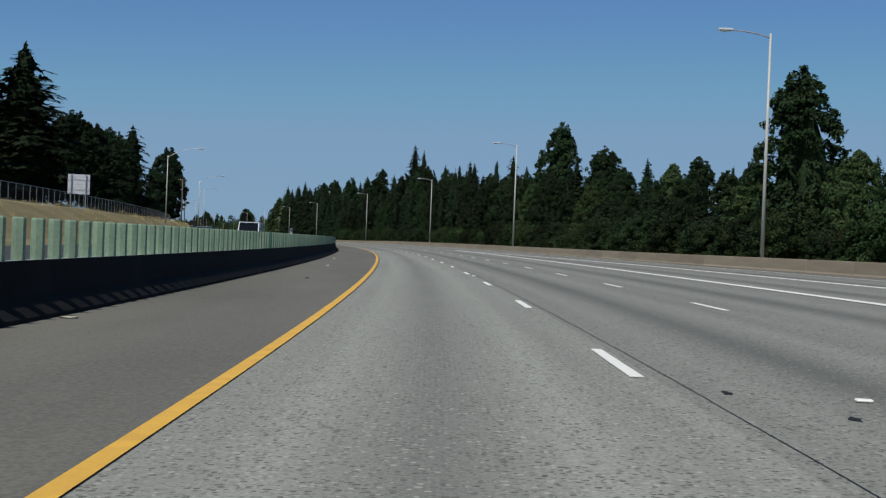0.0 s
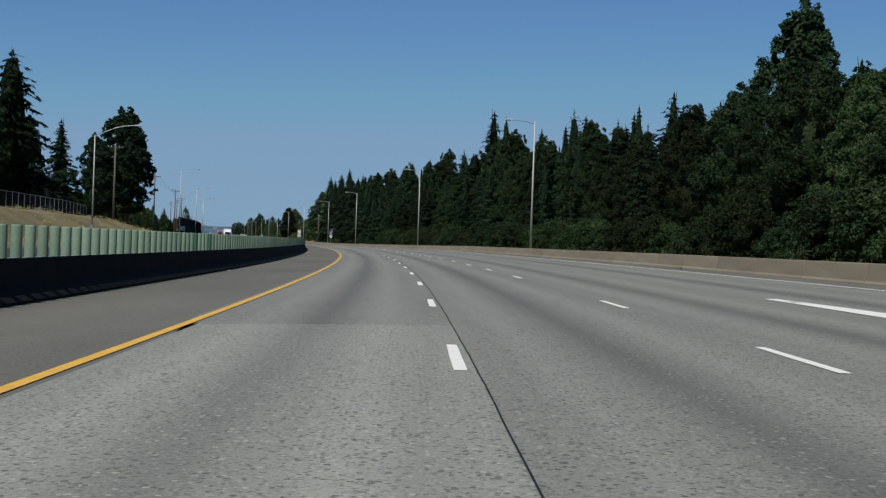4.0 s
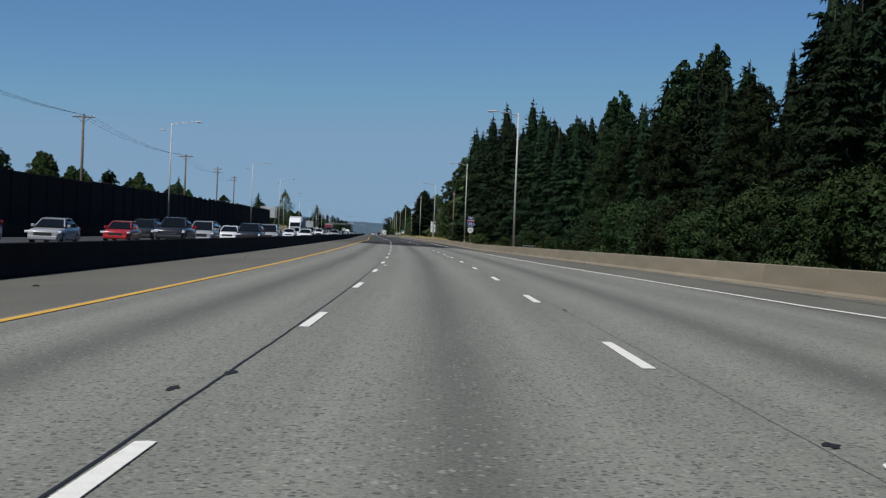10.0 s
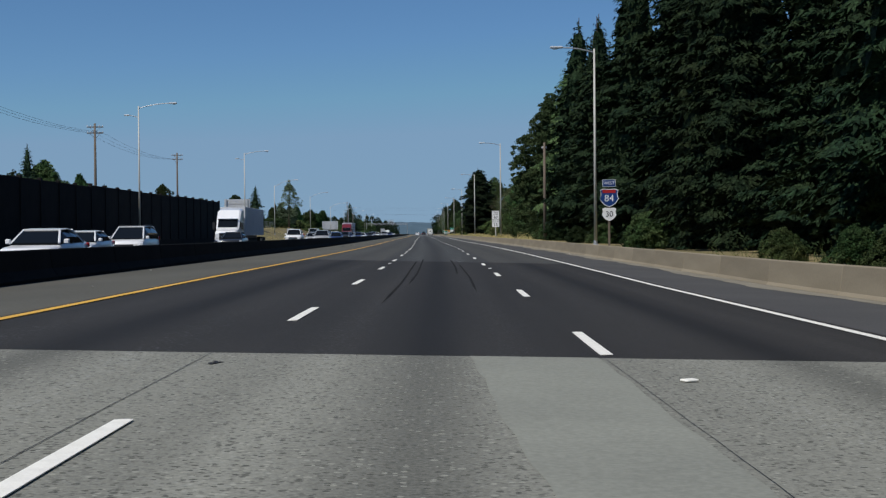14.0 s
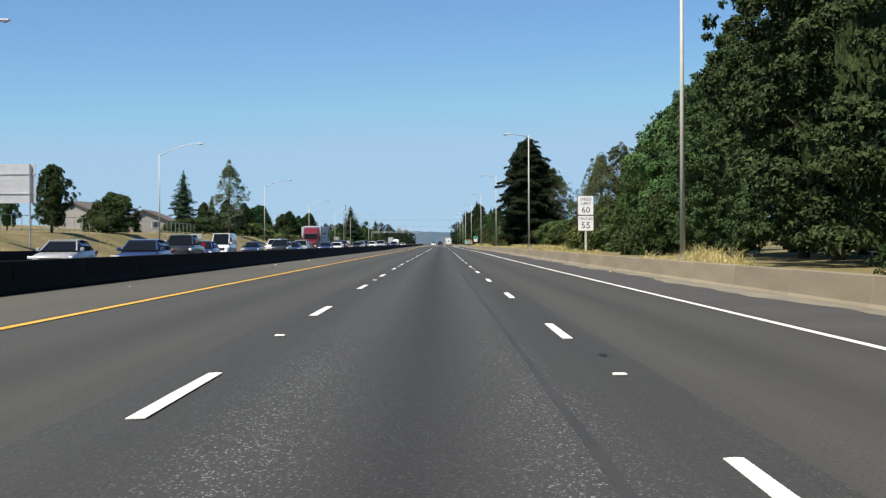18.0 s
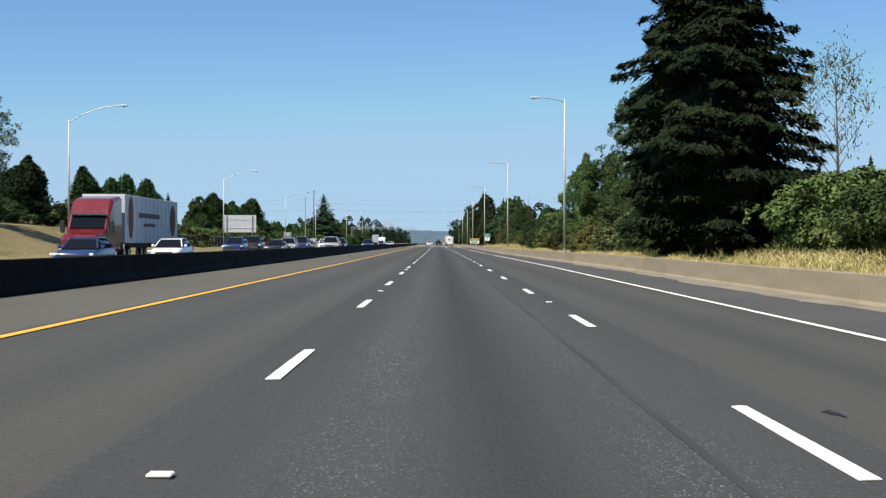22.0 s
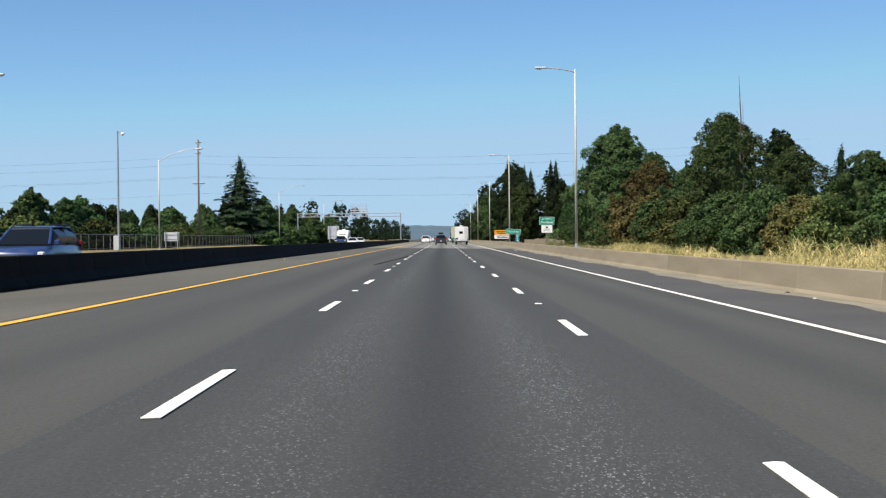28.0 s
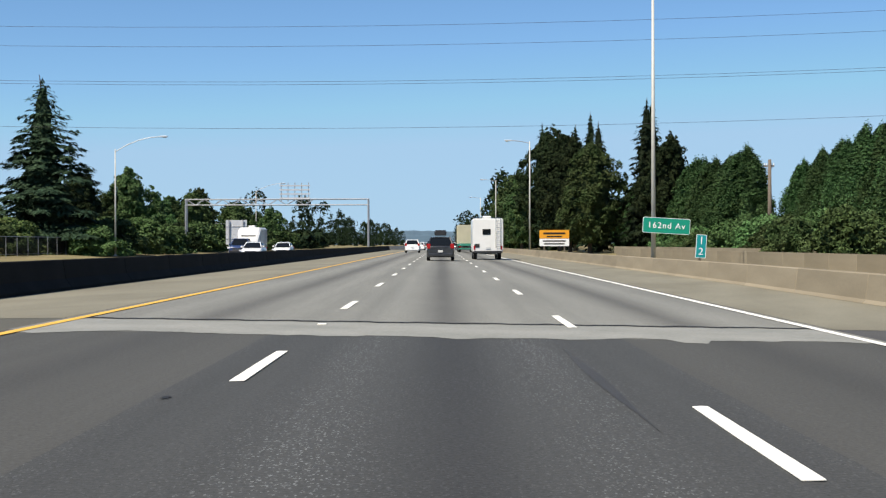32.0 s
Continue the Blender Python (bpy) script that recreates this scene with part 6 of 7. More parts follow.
tufts("dry_grass", "tall dry yellow grass behind the outer barrier", [(575, 603, 0.6, 1.8, 0.25), (603, 617, 0.6, 2.4, 1.0), (645, 662, 0.7, 3.0, 0.95), (690, 722, 0.6, 3.0, 0.5), (722, 785, 0.6, 3.8, 0.75), (785, 860, 0.8, 2.8, 0.42), (860, 915, 0.6, 2.6, 0.5), (915, 975, 1.2, 4.6, 0.95), (975, 1003, 1.0, 3.6, 0.6)], 640, 1)
tufts("bank_grass", "dry grass on the bank beyond the opposite carriageway", [(640, 860, -37, -28.5, 0.6), (100, 420, -38, -28, 0.5)], 110, 2)
tufts("green_weeds", "green weeds among the dry grass", [(720, 860, 1.6, 5.0, 0.8), (100, 520, 1.0, 6.0, 0.9), (980, 1075, 0.8, 4.0, 0.8)], 70, 3, "brush")

# ---- vehicles
def paint(name, col, rough=0.28):
    m, nt, b = nodes_of(name)
    co = nt.nodes.new("ShaderNodeTexCoord").outputs["Object"]
    dust = ramp(nt, noise_tex(nt, co, 2.5, 5), 0.45, 0.8)
    nt.links.new(mix(nt, math_node(nt, "MULTIPLY", dust, 0.12), col, (0.3, 0.28, 0.25)), b.inputs["Base Color"])
    b.inputs["Roughness"].default_value = rough
    b.inputs["Coat Weight"].default_value = 0.6
    b.inputs["Coat Roughness"].default_value = 0.08
    return m


PAINT = {"white": paint("white_car_paint", (0.88, 0.88, 0.87)), "silver": paint("silver_car_paint", (0.36, 0.37, 0.38), 0.35), "dark": paint("dark_car_paint", (0.022, 0.024, 0.028)),
         "blue": paint("dark_blue_car_paint", (0.02, 0.045, 0.14)), "red": paint("red_car_paint", (0.42, 0.02, 0.02)), "maroon": paint("maroon_truck_paint", (0.15, 0.008, 0.014))}
M["tyre"] = mat("tyre_rubber", (0.02, 0.02, 0.02), (0.014, 0.014, 0.014), 4, 40, 0.85, 0, 0.2)
M["rim"] = plain("alloy_rim", (0.45, 0.46, 0.47), 0.3, 0.8)
M["car_glass"] = plain("tinted_car_glass", (0.008, 0.010, 0.012), 0.06)
M["car_glass"].node_tree.nodes["Principled BSDF"].inputs["Specular IOR Level"].default_value = 0.22
M["headlight"] = plain("headlight_glass", (0.75, 0.76, 0.78), 0.1)
M["taillight"] = plain("red_tail_light", (0.35, 0.01, 0.01), 0.2)
M["black_trim"] = plain("black_plastic_trim", (0.02, 0.02, 0.021), 0.55)
M["chrome"] = plain("chrome", (0.7, 0.71, 0.72), 0.12, 1.0)
M["plate"] = plain("number_plate", (0.6, 0.6, 0.58), 0.5)


def loft(bm, sections):
    """Skins rings of equal count, one after another, and caps the ends."""
    rings = [[bm.verts.new(p) for p in s] for s in sections]
    n = len(rings[0])
    for a, b in zip(rings, rings[1:]):
        for i in range(n):
            bm.faces.new((a[i], a[(i + 1) % n], b[(i + 1) % n], b[i]))
    bm.faces.new(rings[0][::-1])
    bm.faces.new(rings[-1])
    bmesh.ops.recalc_face_normals(bm, faces=bm.faces)


def ring(y, w, z0, z1, r=0.12, tumble=0.0):
    """A rounded box section at y: half width w at the bottom, narrower by tumble at the top."""
    t = w - tumble
    return [(-w + r * 0.6, y, z0), (w - r * 0.6, y, z0), (w, y, z0 + r), (w + 0.01, y, (z0 + z1) / 2), (t, y, z1 - r), (t - r, y, z1), (-t + r, y, z1), (-t, y, z1 - r), (-w - 0.01, y, (z0 + z1) / 2), (-w, y, z0 + r)]


def wheel_set(root, axles, half, r, width=0.22):
    bm = bmesh.new()
    bmesh.ops.create_cone(bm, cap_ends=True, segments=18, radius1=r, radius2=r, depth=width, matrix=Matrix.Rotation(radians(90), 4, "Y"))
    bmesh.ops.bevel(bm, geom=[e for e in bm.edges if len(e.link_faces) == 2 and max(len(f.verts) for f in e.link_faces) > 4], offset=0.035, segments=1, affect="EDGES")
    tyre = bpy.data.meshes.new("wheel")
    bm.to_mesh(tyre)
    bm.free()
    tyre.materials.append(M["tyre"])
    bm = bmesh.new()
    bmesh.ops.create_cone(bm, cap_ends=True, segments=12, radius1=r * 0.62, radius2=r * 0.55, depth=width + 0.02, matrix=Matrix.Rotation(radians(90), 4, "Y"))
    rim = bpy.data.meshes.new("rim")
    bm.to_mesh(rim)
    bm.free()
    rim.materials.append(M["rim"])
    for y in axles:
        for x in (-half, half):
            w = link_mesh("wheel", tyre, root, Matrix.Translation((x, y, r)))
            link_mesh("rim", rim, w)


def block(root, name, mt, *dims, bevel=0.02, label=""):
    bm = bmesh.new()
    box(bm, *dims, bevel)
    return part(name, bm, mt, root, label)


FORM = {  # length, width, height, sill, hood height, belt height, cabin: windscreen foot, roof front, roof rear, rear foot (from the nose), bed
    "sedan": (4.7, 1.82, 1.46, 0.20, 0.84, 0.94, 1.35, 2.10, 3.45, 4.15, False),
    "suv": (4.7, 1.90, 1.70, 0.26, 1.00, 1.08, 1.20, 2.10, 4.10, 4.60, False),
    "minivan": (5.0, 1.95, 1.74, 0.20, 0.95, 1.02, 0.90, 1.95, 4.50, 4.95, False),
    "pickup": (5.6, 1.98, 1.86, 0.36, 1.12, 1.18, 1.45, 2.05, 3.40, 3.65, True),
    "van": (5.9, 2.02, 2.42, 0.26, 1.08, 1.25, 0.75, 1.55, 5.80, 5.88, False),
}


def vehicle(kind, colour, label, name=None):
    """A car with its nose at +y; body, glass, roof, lamps, wheels, mirrors as parts."""
    L, W, H, sill, hood, belt, c0, c1, c2, c3, bed = FORM[kind]
    root = thing(name or {"sedan": "car", "suv": "sport_utility_car", "minivan": "minivan", "pickup": "pickup_truck", "van": "delivery_van"}[kind], label, {"pickup": "pickup", "van": "van"}.get(kind, "car"))
    pt = PAINT[colour]
    n = L / 2
    hw = W / 2
    bm = bmesh.new()
    tail = 1.12 if bed else (belt if kind != "sedan" else 0.98)
    secs = [ring(n, hw * 0.80, sill + 0.12, hood * 0.78, 0.10), ring(n - 0.10, hw * 0.92, sill, hood * 0.90, 0.10), ring(n - 0.5, hw * 0.98, sill, hood * 0.97, 0.12), ring(n - c0 + 0.05, hw, sill, hood + 0.03, 0.10),
            ring(n - c0 - 0.25, hw, sill, belt, 0.08), ring(n - L * 0.55, hw, sill, belt + 0.01, 0.08), ring(n - L + 0.9, hw, sill, tail, 0.08), ring(n - L + 0.12, hw * 0.97, sill, tail, 0.10), ring(-n, hw * 0.90, sill + 0.14, tail - 0.10, 0.10)]
    loft(bm, secs)
    part("body", bm, pt, root, "", True)
    tb = 0.23 if kind != "van" else 0.10
    bm = bmesh.new()
    g = [ring(n - c0, hw - 0.07, belt - 0.06, belt + 0.02, 0.02, 0.01), ring(n - c1, hw - 0.05, belt - 0.06, H - 0.05, 0.06, tb), ring(n - (c1 + c2) / 2, hw - 0.045, belt - 0.06, H - 0.03, 0.06, tb), ring(n - c2, hw - 0.05, belt - 0.06, H - 0.06, 0.06, tb), ring(n - c3, hw - 0.07, belt - 0.06, belt + 0.02, 0.02, 0.01)]
    loft(bm, g)
    if kind == "van":
        part("cabin_glass", bm, M["car_glass"], root)
        bm = bmesh.new()
        loft(bm, [ring(n - c1 - 0.75, hw - 0.015, belt - 0.1, H - 0.02, 0.08, 0.09), ring(n - c2, hw - 0.015, belt - 0.1, H - 0.02, 0.08, 0.09), ring(-n + 0.02, hw - 0.05, belt - 0.1, H - 0.08, 0.08, 0.10)])
        part("cargo_side", bm, pt, root)
        bm = bmesh.new()
        loft(bm, [ring(n - c1 + 0.20, hw - 0.16, 1.90, 1.98, 0.03, 0.02), ring(n - c1 - 0.1, hw - 0.10, 1.86, 2.28, 0.05, 0.08), ring(n - c1 - 0.76, hw - 0.03, 1.84, H - 0.02, 0.08, 0.09)])
        part("forehead", bm, pt, root)
    else:
        part("cabin_glass", bm, M["car_glass"], root, "dark tinted glass")
    bm = bmesh.new()
    loft(bm, [ring(n - c1 + 0.06, hw - tb - 0.03, H - 0.085, H - 0.03, 0.02, 0.03), ring(n - (c1 + c2) / 2, hw - tb - 0.01, H - 0.06, H, 0.02, 0.04), ring(n - c2 - 0.06, hw - tb - 0.03, H - 0.09, H - 0.035, 0.02, 0.03)])
    part("roof", bm, pt, root)
    for sx in (-1, 1):
        bm = bmesh.new()
        rod(bm, (sx * (hw - 0.09), n - c0, belt), (sx * (hw - tb - 0.06), n - c1, H - 0.06), 0.045, 0.04, 6)
        part("windscreen_pillar", bm, pt, root)
        ym = n - (c1 + c2) / 2
        bm = bmesh.new()
        rod(bm, (sx * (hw - 0.055), ym, belt), (sx * (hw - tb - 0.035), ym, H - 0.05), 0.05, 0.045, 6)
        part("door_pillar", bm, M["black_trim"], root)
        bm = bmesh.new()
        rod(bm, (sx * (hw - 0.09), n - c3 + 0.03, belt), (sx * (hw - tb - 0.06), n - c2, H - 0.07), 0.06, 0.06, 6)
        part("rear_pillar", bm, pt, root)
        block(root, "headlight", M["headlight"], sx * hw * 0.88 - 0.20, sx * hw * 0.88 + 0.10 * sx + 0.1, n - 0.22, n - 0.02, hood * 0.70, hood * 0.86, bevel=0.03)
        zt = belt - 0.22 if kind != "sedan" else 0.78
        block(root, "tail_light", M["taillight"], sx * hw * 0.86 - 0.13, sx * hw * 0.86 + 0.13, -n - 0.012, -n + 0.12, zt, zt + (0.16 if kind == "sedan" else 0.34), bevel=0.02)
        block(root, "mirror", pt, sx * (hw + 0.09) - 0.09, sx * (hw + 0.09) + 0.09, n - c0 - 0.35, n - c0 - 0.20, belt - 0.02, belt + 0.15, bevel=0.03)
    block(root, "grille", M["black_trim"], -hw * 0.55, hw * 0.55, n - 0.05, n + 0.012, hood * 0.48, hood * 0.76, bevel=0.02)
    block(root, "front_bumper", M["black_trim"] if kind in ("pickup", "suv") else pt, -hw * 0.86, hw * 0.86, n - 0.14, n + 0.05, sill + 0.02, sill + 0.26, bevel=0.05)
    block(root, "rear_bumper", M["chrome"] if bed else pt, -hw * 0.90, hw * 0.90, -n - 0.07, -n + 0.12, sill + 0.06, sill + 0.28, bevel=0.05)
    block(root, "number_plate", M["plate"], -0.16, 0.16, -n - 0.085, -n - 0.072, sill + 0.34, sill + 0.50, bevel=0.0)
    if bed:
        block(root, "bed_liner", M["black_trim"], -hw + 0.10, hw - 0.10, -n + 0.10, n - c3 - 0.08, tail - 0.08, tail + 0.012, bevel=0.0)
        block(root, "chrome_grille_bar", M["chrome"], -hw * 0.5, hw * 0.5, n + 0.013, n + 0.03, hood * 0.60, hood * 0.66, bevel=0.005)
    if kind in ("suv", "minivan"):
        for sx in (-1, 1):
            bm = bmesh.new()
            rod(bm, (sx * (hw - tb - 0.08), n - c1 - 0.1, H + 0.04), (sx * (hw - tb - 0.08), n - c2 + 0.1, H + 0.04), 0.02, 0.02, 6)
            part("roof_rail", bm, M["black_trim"], root)
    r = 0.33 if kind in ("sedan", "minivan") else 0.38
    wheel_set(root, (n - L * 0.19, -n + L * 0.20), hw - 0.10, r)
    return root


WORD = {"white": "white", "silver": "silver grey", "dark": "black", "blue": "dark blue", "red": "bright red"}
NOUN = {"sedan": "sedan", "suv": "sport utility car", "minivan": "minivan", "pickup": "pickup truck", "van": "high-roofed delivery van"}
_cars = {}
_cr = random.Random(2)
for s, u, k in [
    (115, -15.2, "white_van"), (84, -15.2, "dark_suv"), (392, -18.8, "silver_suv"), (407, -18.8, "silver_sedan"), (425, -18.8, "red_sedan"), (426, -15.2, "dark_pickup"), (434, -18.8, "dark_suv"),
    (439, -15.2, "silver_minivan"), (439, -11.6, "dark_suv"), (457, -15.2, "white_sedan"), (460, -11.6, "silver_minivan"), (469, -18.8, "blue_suv"), (476, -15.2, "white_sedan"),
    (499.5, -15.2, "blue_suv"), (512, -11.6, "white_sedan"), (530, -15.2, "white_sedan"), (540, -15.2, "white_minivan"), (577, -15.2, "dark_sedan"),
    (627, -11.6, "silver_suv"), (630, -15.2, "white_pickup"), (657, -15.2, "silver_sedan"), (658, -11.6, "blue_sedan"), (674, -15.2, "white_sedan"), (700, -18.8, "dark_suv"),
    (685, -15.2, "dark_pickup"), (692, -15.2, "blue_sedan"), (741, -22.0, "white_van"), (738, -15.2, "dark_suv"), (740, -18.8, "blue_sedan"), (748, -15.2, "blue_sedan"),
    (756, -15.2, "silver_suv"), (762, -18.8, "white_pickup"), (790, -15.2, "blue_sedan"), (809, -15.2, "white_sedan"), (857, -18.8, "blue_suv"),
    (884, -11.6, "silver_pickup"), (862, -15.2, "dark_sedan"), (872, -15.2, "silver_suv"), (872, -18.8, "dark_pickup"), (886, -15.2, "blue_pickup"), (899, -11.6, "dark_suv"), (918, -15.2, "white_suv"),
    (928, -18.8, "blue_sedan"), (932, -15.2, "dark_sedan"), (970, -11.6, "blue_suv"), (1177, -15.2, "white_sedan"), (1200, -15.2, "white_sedan")]:
    c, kind = k.split("_")
    if k not in _cars:
        _cars[k] = vehicle(kind, c, "%s %s on the opposite carriageway" % (WORD[c], NOUN[kind]))
    place(_cars[k], stand(s, u + _cr.uniform(-0.25, 0.25), 0.0, 180 + _cr.uniform(-0.6, 0.6), False), "traffic on the opposite carriageway")

# traffic ahead on this side
_ds = vehicle("suv", "dark", "black sport utility car with a cargo box on its roof")
_ds.matrix_basis = stand(1150.5, 1.75, 0, 0, False)
_bm = bmesh.new()
loft(_bm, [ring(0.9, 0.22, 1.80, 1.95, 0.05), ring(0.5, 0.40, 1.78, 2.12, 0.08), ring(-1.0, 0.42, 1.78, 2.16, 0.08), ring(-1.15, 0.36, 1.80, 2.10, 0.08)])
part("cargo_box", _bm, M["black_trim"], _ds)
_ws = vehicle("suv", "white", "white sport utility car in the first lane")
_ws.matrix_basis = stand(1226, -1.83, 0, 0, False)
for s, u, k in ((1290, -1.9, "white_sedan"), (1322, 1.8, "white_suv"), (1356, 1.9, "silver_sedan"), (1395, -1.8, "white_sedan"), (1440, 5.5, "white_minivan"), (1480, 1.8, "silver_suv")):
    copy_thing(_cars[k], stand(s, u, 0, 0, False))["label"] = "%s %s far ahead on the freeway" % (WORD[k.split("_")[0]], NOUN[k.split("_")[1]])

# motorhome
M["coach"] = paint("white_coach_shell", (0.78, 0.77, 0.73), 0.4)
_mh = thing("motorhome", "white motorhome with a roof cooler and rear ladder", "motorhome", stand(1163, 5.45, 0, 0, False))
_bm = bmesh.new()
loft(_bm, [ring(1.4, 1.20, 0.75, 3.15, 0.10), ring(1.2, 1.20, 0.62, 3.22, 0.10), ring(-3.6, 1.20, 0.62, 3.22, 0.10), ring(-3.75, 1.17, 0.70, 3.16, 0.10)])
part("coach_body", _bm, M["coach"], _mh)
_bm = bmesh.new()
loft(_bm, [ring(2.7, 1.05, 2.15, 2.75, 0.15), ring(1.5, 1.19, 1.95, 3.18, 0.12), ring(1.2, 1.19, 1.95, 3.2, 0.12)])
part("cab_overhang", _bm, M["coach"], _mh)
_bm = bmesh.new()
loft(_bm, [ring(3.6, 0.80, 0.50, 1.05, 0.1), ring(3.3, 0.95, 0.40, 1.20, 0.1), ring(2.5, 1.0, 0.40, 1.35, 0.1), ring(1.9, 1.0, 0.40, 2.1, 0.1), ring(1.3, 1.0, 0.40, 2.1, 0.1)])
part("cab", _bm, M["coach"], _mh)
block(_mh, "rear_window", M["car_glass"], -0.42, 0.22, -3.79, -3.70, 1.95, 2.40, bevel=0.03)
block(_mh, "roof_cooler", M["coach"], -0.35, 0.35, -1.6, -0.7, 3.21, 3.46, bevel=0.06)
block(_mh, "rear_bumper", M["black_trim"], -1.1, 1.1, -3.90, -3.70, 0.52, 0.70, bevel=0.02)
block(_mh, "service_hatch", M["black_trim"], -1.05, -0.65, -3.78, -3.70, 0.95, 1.25, bevel=0.01)
block(_mh, "number_plate", M["plate"], -0.16, 0.16, -3.80, -3.76, 0.85, 1.0, bevel=0)
for x in (-1.05, 1.05):
    block(_mh, "tail_light", M["taillight"], x - 0.07, x + 0.07, -3.79, -3.72, 0.80, 1.10, bevel=0.01)
for x in (0.62, 0.98):
    _bm = bmesh.new()
    rod(_bm, (x, -3.85, 0.9), (x, -3.85, 3.3), 0.02, 0.02, 6)
    part("ladder_rail", _bm, M["chrome"], _mh)
for i in range(7):
    _bm = bmesh.new()
    rod(_bm, (0.62, -3.85, 1.05 + 0.33 * i), (0.98, -3.85, 1.05 + 0.33 * i), 0.018, 0.018, 6)
    part("ladder_rung", _bm, M["chrome"], _mh)
_bm = bmesh.new()
rod(_bm, (-1.1, -3.5, 3.27), (1.1, -3.5, 3.27), 0.02, 0.02, 6)
part("roof_rack", _bm, M["chrome"], _mh)
wheel_set(_mh, (2.4, -1.9), 0.95, 0.40, 0.3)

# lorry with a tan box on a green frame
M["tan_tarp"] = mat("tan_box_panels", (0.50, 0.47, 0.33), (0.42, 0.40, 0.29), 1.0, 20, 0.7, 0, 0.2)
M["green_steel"] = mat("green_painted_steel", (0.04, 0.26, 0.18), (0.03, 0.2, 0.14), 2, 30, 0.5, 0.1, 0.1)
M["trailer_white"] = mat("white_trailer_panels", (0.66, 0.67, 0.68), (0.56, 0.57, 0.59), 0.7, 20, 0.5, 0, 0.1)


def rib_box(root, name, mt, x, y0, y1, z0, z1, gap=0.6):
    bm = bmesh.new()
    box(bm, -x, x, y0, y1, z0, z1, 0.02)
    body = part(name, bm, mt, root)
    bm = bmesh.new()
    box(bm, -0.02, 0.02, -0.03, 0.03, z0 + 0.03, z1 - 0.03)
    me = bpy.data.meshes.new("rib")
    bm.to_mesh(me)
    bm.free()
    me.materials.append(mt)
    y = y0 + gap / 2
    while y < y1:
        for sx in (-1, 1):
            link_mesh("rib", me, body, Matrix.Translation((sx * x, y, 0)))
        y += gap
    return body


def tractor(root, y, pt, sleeper=True):
    """A bonneted lorry cab whose front is at y, facing +y."""
    bm = bmesh.new()
    loft(bm, [ring(y, 0.95, 0.45, 1.35, 0.12), ring(y - 0.35, 1.05, 0.40, 1.62, 0.14), ring(y - 1.7, 1.12, 0.45, 1.85, 0.12), ring(y - 1.8, 1.12, 0.5, 1.9, 0.12)])
    part("bonnet", bm, pt, root)
    bm = bmesh.new()
    loft(bm, [ring(y - 1.65, 1.10, 0.6, 1.92, 0.10), ring(y - 1.75, 1.15, 0.6, 2.0, 0.10), ring(y - 2.35, 1.17, 0.6, 2.85, 0.14), ring(y - 3.2, 1.2, 0.6, 3.75, 0.20), ring(y - 5.0, 1.2, 0.6, 3.95, 0.16)])
    part("cab", bm, pt, root)
    bm = bmesh.new()
    v = [bm.verts.new(p) for p in ((-0.98, y - 1.72, 1.98), (0.98, y - 1.72, 1.98), (0.98, y - 2.28, 2.72), (-0.98, y - 2.28, 2.72))]
    f = bm.faces.new(v)
    e = bmesh.ops.extrude_face_region(bm, geom=[f])
    bmesh.ops.translate(bm, vec=(0, 0.06, 0.05), verts=[q for q in e["geom"] if isinstance(q, bmesh.types.BMVert)])
    bmesh.ops.recalc_face_normals(bm, faces=bm.faces)
    part("windscreen", bm, M["car_glass"], root)
    block(root, "sun_visor", M["chrome"], -1.0, 1.0, y - 2.25, y - 2.02, 2.74, 2.86, bevel=0.02)
    block(root, "grille", M["chrome"], -0.62, 0.62, y - 0.06, y + 0.05, 0.72, 1.42, bevel=0.03)
    block(root, "front_bumper", M["chrome"], -1.15, 1.15, y - 0.25, y + 0.10, 0.38, 0.66, bevel=0.05)
    for sx in (-1, 1):
        block(root, "headlight", M["headlight"], sx * 0.90 - 0.16, sx * 0.90 + 0.16, y - 0.22, y + 0.02, 0.78, 1.0, bevel=0.03)
        block(root, "mirror", M["black_trim"], sx * 1.42 - 0.12, sx * 1.42 + 0.12, y - 1.95, y - 1.80, 1.75, 2.45, bevel=0.03)
        block(root, "side_window", M["car_glass"], sx * 1.19 - 0.015, sx * 1.19 + 0.015, y - 3.0, y - 2.3, 1.95, 2.55, bevel=0.0)
        bm = bmesh.new()
        rod(bm, (sx * 1.1, y - 4.9, 0.8), (sx * 1.1, y - 4.9, 1.2), 0.3, 0.3, 12)
        part("fuel_tank", bm, M["chrome"], root)
    wheel_set(root, (y - 1.0, y - 5.8, y - 7.0), 1.0, 0.50, 0.34)


def lorry(name, label, pt, m, panels):
    root = thing(name, label, "lorry", m)
    tractor(root, 10.5, pt)
    rib_box(root, "trailer_box", panels, 1.29, -10.6, 5.0, 1.15, 4.10, 1.2)
    block(root, "trailer_frame", M["black_trim"], -0.55, 0.55, -10.4, 4.4, 0.85, 1.14, bevel=0.02)
    wheel_set(root, (-8.6, -9.8), 1.0, 0.50, 0.34)
    return root


